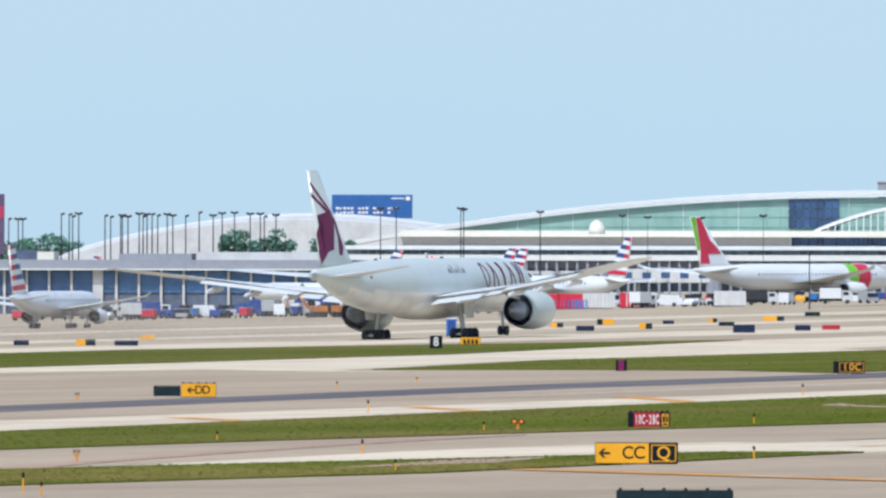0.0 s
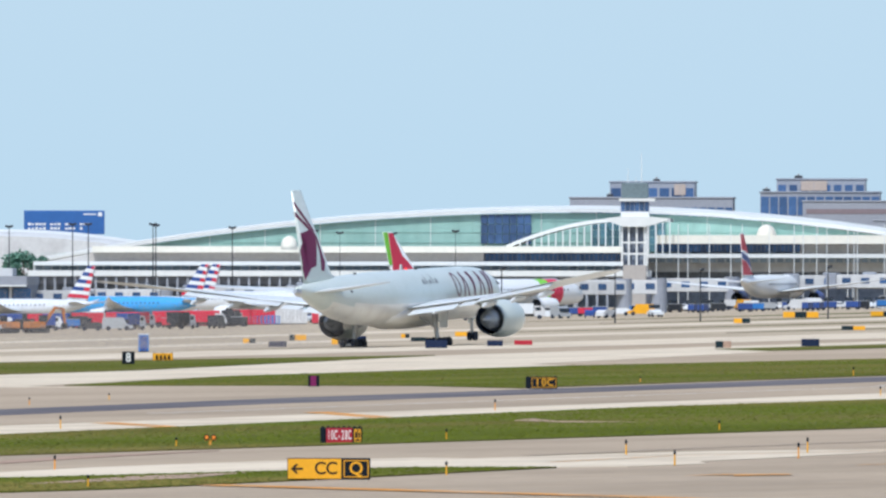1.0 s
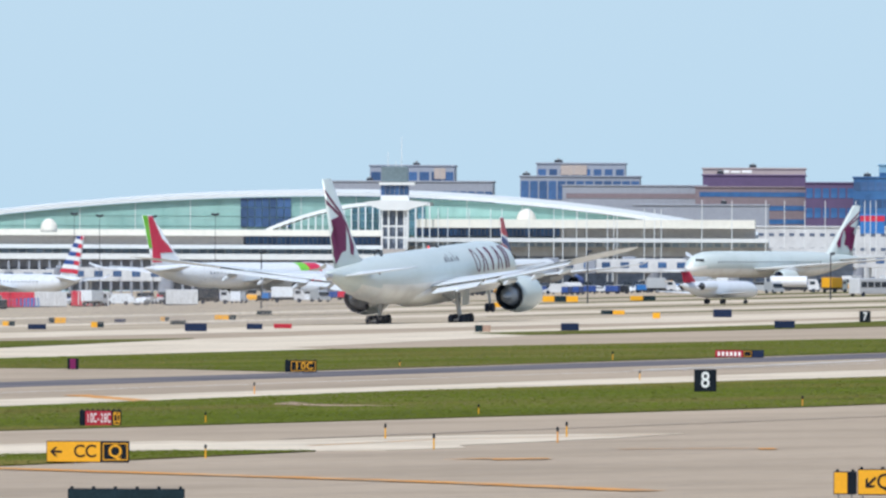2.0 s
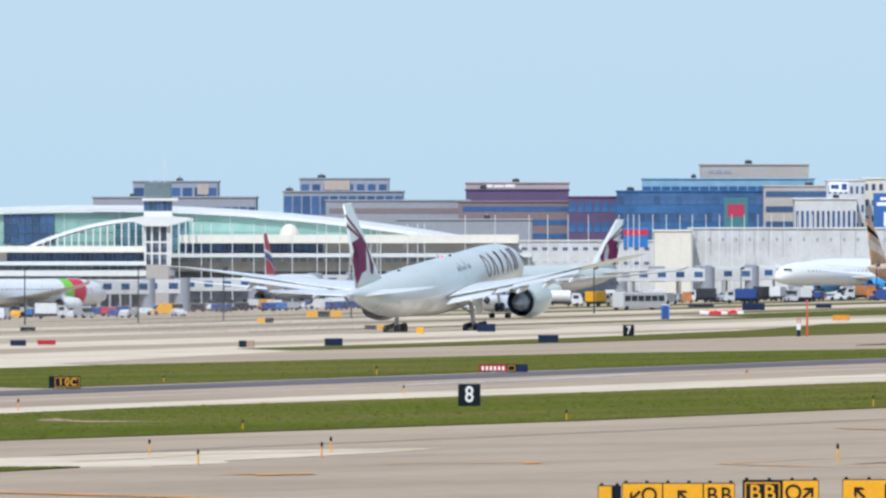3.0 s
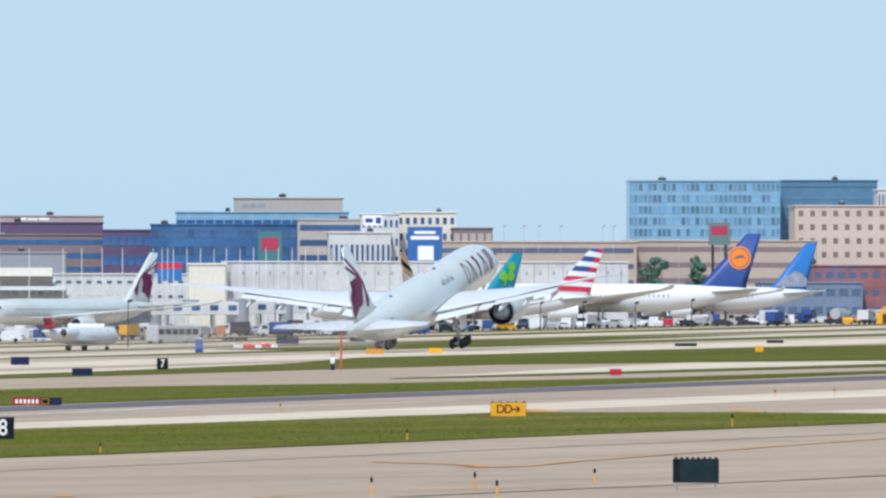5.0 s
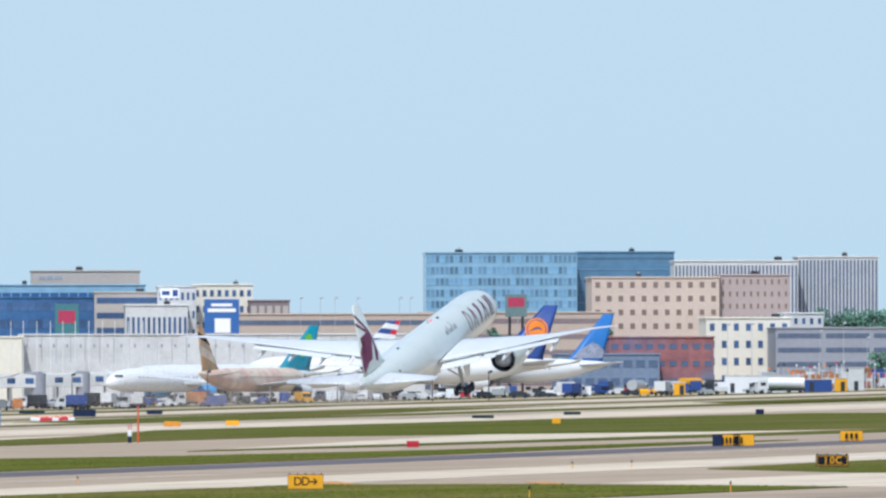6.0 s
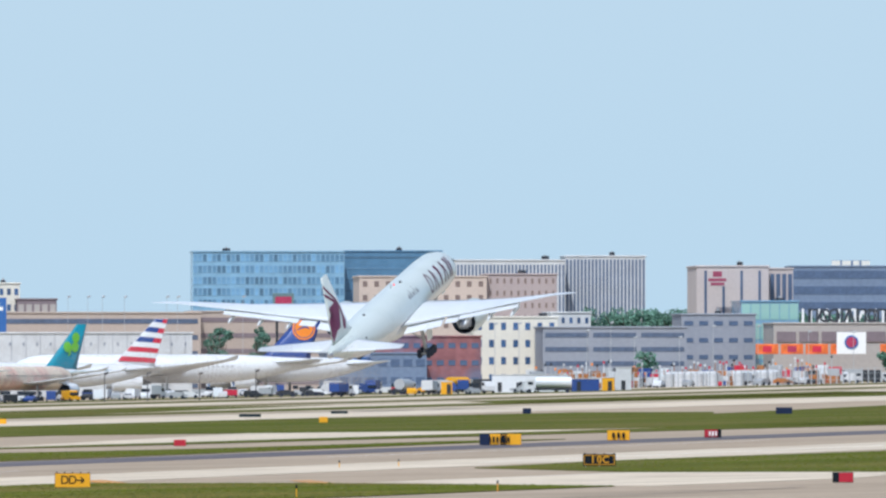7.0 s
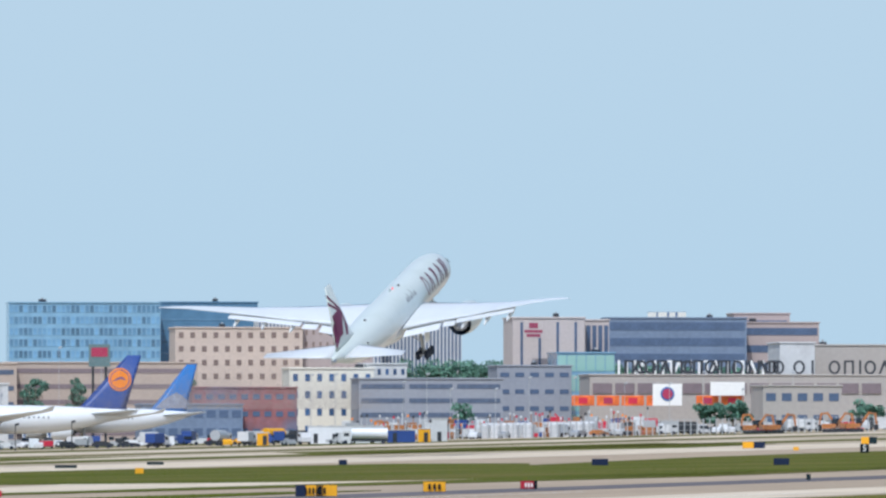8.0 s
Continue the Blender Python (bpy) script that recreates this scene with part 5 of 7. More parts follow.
for k in range(24):
    storage_tank(4170 + k * 8.2 + rng.uniform(-1.5, 1.5), 3760 + rng.uniform(-25, 25))
for b0, b1, d, h, tone, lab in ((3855, 3990, 3480, 3.6, "aa_grey", "long grey portable site building with doors"), (3995, 4045, 3470, 2.6, "navy", "low dark green covered stack by the site building"), (4050, 4072, 3460, 2.8, "yellow", "yellow plant container on the apron edge"), (4074, 4102, 3500, 4.8, "truck_white", "white tall equipment cabin"), (3765, 3785, 3450, 2.6, "yellow", "yellow ground power cart by the gates")):
    t = sign_at("site_cabin", (b0 + b1) / 2, d, lab, "cabin", 0, "site cabins")
    w = (b1 - b0) * STEP * d
    part("body", box(-w / 2, w / 2, -1.3, 1.3, -0.1, h, 0.06), tone, t)
    part("roof", box(-w / 2 - 0.1, w / 2 + 0.1, -1.4, 1.4, h, h + 0.15), "truck_white", t)
    for k in range(max(1, int(w / 4))):
        part("door", box(-w / 2 + 1.2 + k * 4, -w / 2 + 2.1 + k * 4, -1.34, -1.29, 0.1, 2.1), "dark_metal", t)


# ---- buildings and distance ----
M["glass_green"] = mat("green_curtain_glass", (0.30, 0.50, 0.455), 0.25, vary=0.10, scale=0.05, fine=6, stain=((0.25, 0.44, 0.40), 0.1), spec=0.6)
M["glass_blue"] = mat("blue_window_glass", (0.045, 0.10, 0.22), 0.15, vary=0.2, scale=0.1, per=0.3)
M["glass_tower"] = mat("pale_blue_tower_glass", (0.20, 0.36, 0.50), 0.2, vary=0.12, scale=0.05, per=0.15)
M["glass_deep"] = mat("deep_blue_facade", (0.035, 0.11, 0.27), 0.2, vary=0.2, scale=0.05, stain=((0.05, 0.15, 0.33), 0.04))
# base colour differs pane by pane, standing in for the tower's uneven reflections
M["glass_mid"] = mat("mid_blue_glass", (0.13, 0.26, 0.40), 0.2, vary=0.2, scale=0.03, per=0.45)
M["roof_white"] = mat("white_roof_sheet", (0.68, 0.70, 0.69), 0.5, vary=0.05, scale=0.05, fine=10)
M["fascia"] = mat("cream_fascia", (0.70, 0.67, 0.58), 0.6, vary=0.06, scale=0.1, fine=10)
M["beige_wall"] = mat("beige_panel", (0.40, 0.37, 0.345), 0.8, vary=0.07, scale=0.08, fine=12)
M["grey_wall"] = mat("grey_precast", (0.275, 0.295, 0.34), 0.8, vary=0.08, scale=0.08, fine=12)
M["pale_wall"] = mat("pale_precast", (0.56, 0.57, 0.575), 0.8, vary=0.07, scale=0.08, fine=12, stain=((0.50, 0.505, 0.51), 0.2))
M["tan_wall"] = mat("tan_stucco", (0.43, 0.355, 0.305), 0.85, vary=0.06, scale=0.1, fine=12)
M["pinkish"] = mat("pinkish_stone", (0.40, 0.335, 0.325), 0.85, vary=0.06, scale=0.1, fine=12)
# real brown walls, and the shade painted into some garage decks
M["brown_wall"] = mat("brown_stone_and_shade", (0.20, 0.16, 0.175), 0.8, vary=0.1, scale=0.08, fine=12)
M["plum_wall"] = mat("plum_cladding", (0.10, 0.065, 0.14), 0.6, vary=0.1, scale=0.08)
# dark walls and glazing, and the shade painted into other garage decks
M["under_blue"] = mat("blue_grey_wall_and_shade", (0.085, 0.115, 0.18), 0.5, vary=0.25, scale=0.1, fine=8)
M["glass_steel"] = mat("steel_blue_glass", (0.09, 0.20, 0.32), 0.2, vary=0.12, scale=0.05)
M["brick_red"] = mat("dusty_red_cladding", (0.27, 0.11, 0.115), 0.8, vary=0.25, scale=0.05, fine=8, stain=((0.15, 0.14, 0.20), 0.06))
M["gallery"] = mat("gallery_glass", (0.46, 0.50, 0.51), 0.6, vary=0.15, scale=0.1, fine=8)
M["gallery_pane"] = mat("gallery_pane_glass", (0.27, 0.34, 0.40), 0.5, vary=0.2, scale=0.1, per=0.3)
M["glass_teal"] = mat("dark_teal_glass", (0.10, 0.21, 0.26), 0.25, vary=0.2, scale=0.1, per=0.3)
# undercroft shade put into a wall colour; also serves the tower's dark core
M["slate_shade"] = mat("slate_undercroft_shade", (0.18, 0.22, 0.29), 0.6, vary=0.3, scale=0.1, fine=8)
M["leaf"] = mat("tree_leaf", (0.12, 0.24, 0.18), 0.7, vary=0.3, scale=0.3, fine=6, spec=0.15, per=0.2)
M["bark"] = mat("bark", (0.10, 0.08, 0.06), 0.9, vary=0.2, scale=2)
M["billboard_blue"] = mat("billboard_blue", (0.03, 0.12, 0.36), 0.5, vary=0.06, scale=0.1)


def bx(b, d):
    return d * math.sin((b - 2440) * STEP)


def block(name, label, b0, b1, v, d, depth=30.0, wall="grey_wall", rows=0, cols=0, glass="glass_blue", share=(0.7, 0.6), lift=None, group="", category="building", roof="roof_white", strip=False):
    """A building with its front at distance d between two bearings, its roof at level v: walls, roof slab, and windows let into the front."""
    x0, x1, top = bx(b0, d), bx(b1, d), level(v, d)
    y0 = d * math.cos((0.5 * (b0 + b1) - 2440) * STEP)
    gz = ground_z((x0 + x1) / 2)
    low = gz - 1.0 if lift is None else level(lift, d)
    w = x1 - x0
    t = thing(name, Matrix.Translation((x0, y0, 0)), label, category, group)
    body = part("wall", box(0, w, 0, depth, low, top), wall, t)
    part("roof", box(-0.3, w + 0.3, -0.3, depth + 0.3, top, top + 0.45, 0.1), roof if roof else wall, t)
    if rows and cols:
        base = max(low, gz)
        fh, fw = (top - base) / rows, w / cols
        me = {}
        for r in range(rows):
            for c in range(1 if strip else cols):
                ww = (w - 1.2 if strip else fw * share[0])
                cx = w / 2 if strip else (c + 0.5) * fw
                cz = base + (r + 0.52) * fh
                if "m" not in me:
                    bm = box(-ww / 2, ww / 2, -0.10, 0.06, -fh * share[1] / 2, fh * share[1] / 2)
                    win = part("window", bm, glass, t)
                    me["m"] = win.data
                else:
                    win = new("window", me["m"])
                    win.parent = t
                win.matrix_local = Matrix.Translation((cx, 0, cz))
    return t, x0, x1, y0, low, top


# terminal with a long curved roof
TD = 3780
def roof_v(b):
    """The roof's line: rises to the middle of the hall and falls away again."""
    k = (b - 1560) / (1010 if b < 1560 else 800)
    return -100 + (100 * k * k * (1.0 if b < 1560 else 0.85))


def build_terminal():
    t = thing("terminal", Matrix(), "airport terminal with a long white curved roof and green glass", "terminal", kind="structure")
    bs = [560 + 35 * k for k in range(51)]
    bm = bmesh.new()
    prev = None
    for b in bs:
        x, z = bx(b, TD), level(roof_v(b), TD)
        q = [bm.verts.new((x, TD - 1.2, z)), bm.verts.new((x, TD + 70, z + 1.0)), bm.verts.new((x, TD + 70, z - 0.2)), bm.verts.new((x, TD - 1.2, z - 0.85))]
        if prev:
            for i in range(4):
                bm.faces.new((prev[i], prev[(i + 1) % 4], q[(i + 1) % 4], q[i]))
        prev = q
    bmesh.ops.recalc_face_normals(bm, faces=bm.faces)
    part("roof", bm, "roof_white", t, "white curved standing-seam roof")
    bm, prev = bmesh.new(), None
    low = level(-20, TD)
    for b in bs:
        x, z = bx(b, TD), max(low + 0.05, level(roof_v(b), TD) - 1.0)
        q = [bm.verts.new((x, TD, low)), bm.verts.new((x, TD, z))]
        if prev:
            bm.faces.new((prev[0], q[0], q[1], prev[1]))
        prev = q
    bmesh.ops.recalc_face_normals(bm, faces=bm.faces)
    glass = part("glass_wall", bm, "glass_green", t, "green-tinted glass wall under the roof")
    for k in range(68):
        b = 620 + 24.5 * k
        z = level(roof_v(b), TD) - 1.0
        if z > low + 0.5:
            x = bx(b, TD)
            part("mullion", box(x - 0.07, x + 0.07, TD - 0.22, TD - 0.05, low, z), "roof_white" if k % 4 == 0 else "glass_green", glass)
    for v in (-78, -58, -40):
        b0 = next((b for b in bs if roof_v(b) < v - 8), 1500)
        b1 = next((b for b in bs[::-1] if roof_v(b) < v - 8), 1600)
        z = level(v, TD)
        part("transom", box(bx(b0, TD), bx(b1, TD), TD - 0.15, TD - 0.04, z - 0.07, z + 0.07), "glass_green", glass)
    # dark entrance glazing, pane by pane
    for c in range(7):
        for r in range(3):
            x0, x1 = bx(1395 + 12.9 * c, TD), bx(1395 + 12.9 * c + 11.6, TD)
            z0, z1 = level(-38 - 17.5 * r, TD), level(-38 - 17.5 * r - 16.2, TD)
            part("pane", box(x0, x1, TD - 0.5, TD - 0.25, z0, z1), "glass_blue", t)
    # darker glazing of the link beside the tower
    for c in range(9):
        for r in range(4):
            x0, x1 = bx(1592 + 14.6 * c, TD), bx(1592 + 14.6 * c + 13.2, TD)
            part("pane", box(x0, x1, TD - 0.5, TD - 0.25, level(-24 - 13 * r, TD), level(-24 - 13 * r - 12, TD)), "glass_teal", t)
    # arched canopy before the entrance
    bm, prev = bmesh.new(), None
    for k in range(25):
        b = 1450 + k * 12
        v = -34 - 48 * math.sin(min(1.0, k / 17) * math.pi / 2) ** 0.9
        x, z, y = bx(b, TD), level(v, TD), TD - 40
        q = [bm.verts.new((x, y, z)), bm.verts.new((x, y + 30, z)), bm.verts.new((x, y + 30, z - 0.8)), bm.verts.new((x, y, z - 0.8))]
        if prev:
            for i in range(4):
                bm.faces.new((prev[i], prev[(i + 1) % 4], q[(i + 1) % 4], q[i]))
        prev = q
    bmesh.ops.recalc_face_normals(bm, faces=bm.faces)
    can = part("canopy", bm, "roof_white", t, "white arched canopy")
    for k in range(22):
        b = 1475 + k * 12.5
        v = -34 - 48 * math.sin(min(1.0, (b - 1450) / 12 / 17) * math.pi / 2) ** 0.9
        x = bx(b, TD)
        part("post", box(x - 0.12, x + 0.12, TD - 40.2, TD - 39.9, level(-10, TD), level(v, TD) - 0.7), "roof_white", can)
    # the levels below: fascias and glazed galleries stepping down to the apron
    # undercroft storeys are solid boxes, their shade given by dark slate colour
    for b0, b1, v0, v1, dd, m, lab in ((705, 1672, -33, -22, 3700, "fascia", "cream fascia"), (700, 1400, -22, -6, 3702, "beige_wall", "beige wall"), (1400, 1672, -22, -6, 3704, "under_blue", "dark glazing"), (600, 1672, -6, 1, 3690, "roof_white", "white band"),
                                        (600, 1672, 1, 10, 3694, "gallery", "glazed gallery"), (590, 1690, 10, 20, 3648, "roof_white", "white lower roof edge"), (590, 1690, 20, 34, 3650, "grey_wall", "grey lower storey"), (590, 1690, 34, 75, 3660, "slate_shade", "slate box coloured as undercroft shade"),
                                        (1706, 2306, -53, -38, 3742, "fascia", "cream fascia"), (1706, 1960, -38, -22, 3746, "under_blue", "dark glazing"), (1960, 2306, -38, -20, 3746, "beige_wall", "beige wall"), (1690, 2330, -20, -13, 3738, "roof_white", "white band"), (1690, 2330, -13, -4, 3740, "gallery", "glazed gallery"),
                                        (1690, 2480, -4, 12, 3744, "pale_wall", "pale lower wall"), (1690, 2480, 12, 72, 3750, "slate_shade", "slate box coloured as undercroft shade")):
        x0, x1 = bx(b0, dd), bx(b1, dd)
        part("storey", box(x0, x1, dd, dd + 40, level(v1, dd), level(v0, dd)), m, t, lab)
    for k in range(34):
        b = 1404 + k * 8
        part("window", box(bx(b, 3704), bx(b + 6.6, 3704), 3703.6, 3703.9, level(-8, 3704), level(-20, 3704)), "glass_blue", t)
    for k in range(70):
        b = 604 + k * 15.3
        part("window", box(bx(b, 3694), bx(b + 12, 3694), 3693.7, 3693.9, level(9, 3694), level(2, 3694)), "gallery_pane", t)
    for k in range(36):
        b = 1710 + k * 7
        part("window", box(bx(b, 3746), bx(b + 5.6, 3746), 3745.6, 3745.9, level(-24, 3746), level(-36, 3746)), "glass_blue", t)
    for k in range(42):
        b = 1695 + k * 15
        part("window", box(bx(b, 3740), bx(b + 11, 3740), 3739.7, 3739.9, level(-5, 3740), level(-12, 3740)), "gallery_pane", t)
    for k in range(60):
        b = 598 + k * 18.2
        dd = 3640
        part("column", box(bx(b, dd) - 0.25, bx(b, dd) + 0.25, dd + 8.4, dd + 9.4, ground_z(bx(b, dd)) - 0.3, level(20, dd)), "grey_wall", t)
    # roof dome and dish
    for b, v, r, dd in ((1055, -33, 1.9, 3690), (1901, -50, 2.3, 3745)):
        x, z = bx(b, dd), level(v, dd)
        part("radome", loft([[(x + r * math.cos(f) * math.cos(q), dd + r * math.cos(f) * math.sin(q), z + r * 1.25 * math.sin(f)) for q in [2 * math.pi * i / 16 for i in range(16)]] for f in (-0.3, 0, 0.3, 0.6, 0.9, 1.2, 1.5)]), "fascia", t, "cream radome", smooth=True)


build_terminal()


def build_west_hall():
    t = thing("west_hall", Matrix(), "low white domed hall roof beyond the lamp posts", "terminal", kind="structure")
    dd, bm, prev = 3960, bmesh.new(), None
    for k in range(41):
        b = 85 + k * 20
        v = 15 - 75 * math.sin(math.pi * min(1, max(0, (b - 85) / 900))) ** 0.8
        q = [bm.verts.new((bx(b, dd), dd, ground_z(bx(b, dd)) - 1)), bm.verts.new((bx(b, dd), dd, level(v + 9, dd))), bm.verts.new((bx(b, dd), dd + 8, level(v + 2, dd))), bm.verts.new((bx(b, dd), dd + 30, level(v, dd)))]
        if prev:
            for i in range(3):
                bm.faces.new((prev[i], q[i], q[i + 1], prev[i + 1]))
        prev = q
    bmesh.ops.recalc_face_normals(bm, faces=bm.faces)
    part("roof", bm, "pale_wall", t)
    bm, prev = bmesh.new(), None
    for k in range(41):
        b = 85 + k * 20
        v = 15 - 75 * math.sin(math.pi * min(1, max(0, (b - 85) / 900))) ** 0.8
        q = [bm.verts.new((bx(b, dd), dd + 6, level(v + 7, dd) + 0.3)), bm.verts.new((bx(b, dd), dd + 32, level(v, dd) + 0.5))]
        if prev:
            bm.faces.new((prev[0], q[0], q[1], prev[1]))
        prev = q
    bmesh.ops.recalc_face_normals(bm, faces=bm.faces)
    part("roof_crest", bm, "roof_white", t)
    # concourse before it: grey roof edge over blue glazing between pale piers
    dd = 3560
    part("concourse_roof", box(bx(-60, dd), bx(590, dd), dd - 3, dd + 40, level(36, dd), level(20, dd)), "grey_wall", t)
    part("concourse_wall", box(bx(-60, dd), bx(590, dd), dd, dd + 36, ground_z(bx(270, dd)) - 4, level(36, dd)), "under_blue", t)
    part("white_edge", box(bx(-60, dd), bx(590, dd), dd - 3.4, dd - 3.05, level(38.5, dd), level(36, dd)), "roof_white", t)
    for k in range(16):
        b = -40 + k * 40
        part("glazing", box(bx(b + 4, dd), bx(b + 36, dd), dd - 0.4, dd - 0.1, level(78, dd), level(42, dd)), "glass_deep", t)
        part("pier", box(bx(b - 2, dd), bx(b + 2 + (14 if k == 5 else 0), dd), dd - 1.2, dd - 0.2, ground_z(bx(b, dd)) - 0.5, level(37, dd)), "pale_wall", t)
    for b0, b1, v0, m in ((0, 52, 3, "under_blue"), (54, 84, 6, "fascia"), (200, 330, 9, "grey_wall"), (340, 560, 6, "pale_wall")):
        part("roof_plant", box(bx(b0, dd), bx(b1, dd), dd + 6, dd + 20, level(21, dd), level(v0, dd)), m, t)


build_west_hall()


def control_tower():
    d = 3600
    t = thing("control_tower", Matrix.Translation((bx(1667, d), d, 0)), "white apron control tower with dark cab and skeletal shaft", "tower")
    k = STEP * d
    z = [level(v, d) for v in (70, 0, -68, -78, -90, -113, -118, -146)]
    part("base", box(-20 * k, 20 * k, 0, 8, ground_z(bx(1667, d)) - 0.5, z[1]), "beige_wall", t)
    for x in (-22, -10, 4, 18, 22):
        part("column", box(x * k - 0.2, x * k + 0.2, 0.5, 1.0, z[1] - 0.2, z[2]), "roof_white", t)
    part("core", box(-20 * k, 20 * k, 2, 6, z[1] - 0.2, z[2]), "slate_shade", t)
    for v in (-20, -40):
        part("beam", box(-22 * k, 22 * k, 0.6, 1.0, level(v, d) - 0.2, level(v, d) + 0.2), "roof_white", t)
    part("platform", slab([(-52 * k, z[3] + 0.2), (-20 * k, z[2]), (20 * k, z[2]), (60 * k, z[3] + 0.2), (60 * k, z[3] + 0.6), (24 * k, z[4] - 0.5), (-24 * k, z[4] - 0.5), (-52 * k, z[3] + 0.6)], 9, at=4), "roof_white", t)
    part("cab_wall", box(-24 * k, 26 * k, 0.5, 7.5, z[4] - 0.6, z[4] + 0.6), "white", t)
    for c in range(6):
        part("cab_window", box((-24 + 8.4 * c) * k, (-24 + 8.4 * c + 7.2) * k, 0.6, 7.4, z[4] + 0.6, z[5]), "glass_blue", t)
    part("cab_roof", box(-27 * k, 36 * k, 0, 8, z[5], z[6]), "roof_white", t)
    part("top_cab", box(-23 * k, 24 * k, 1, 7, z[6], z[7], 0.2), mat("grey_tower_glass", (0.14, 0.19, 0.21), 0.3, vary=0.15, scale=0.3), t)
    for x, h in ((-12, 3.2), (12, 6.5), (2, 1.2)):
        part("antenna", tube((x * k, 4, z[7] - 0.1), (x * k, 4, z[7] + h), 0.12, 0.05, n=6), "roof_white", t)


control_tower()

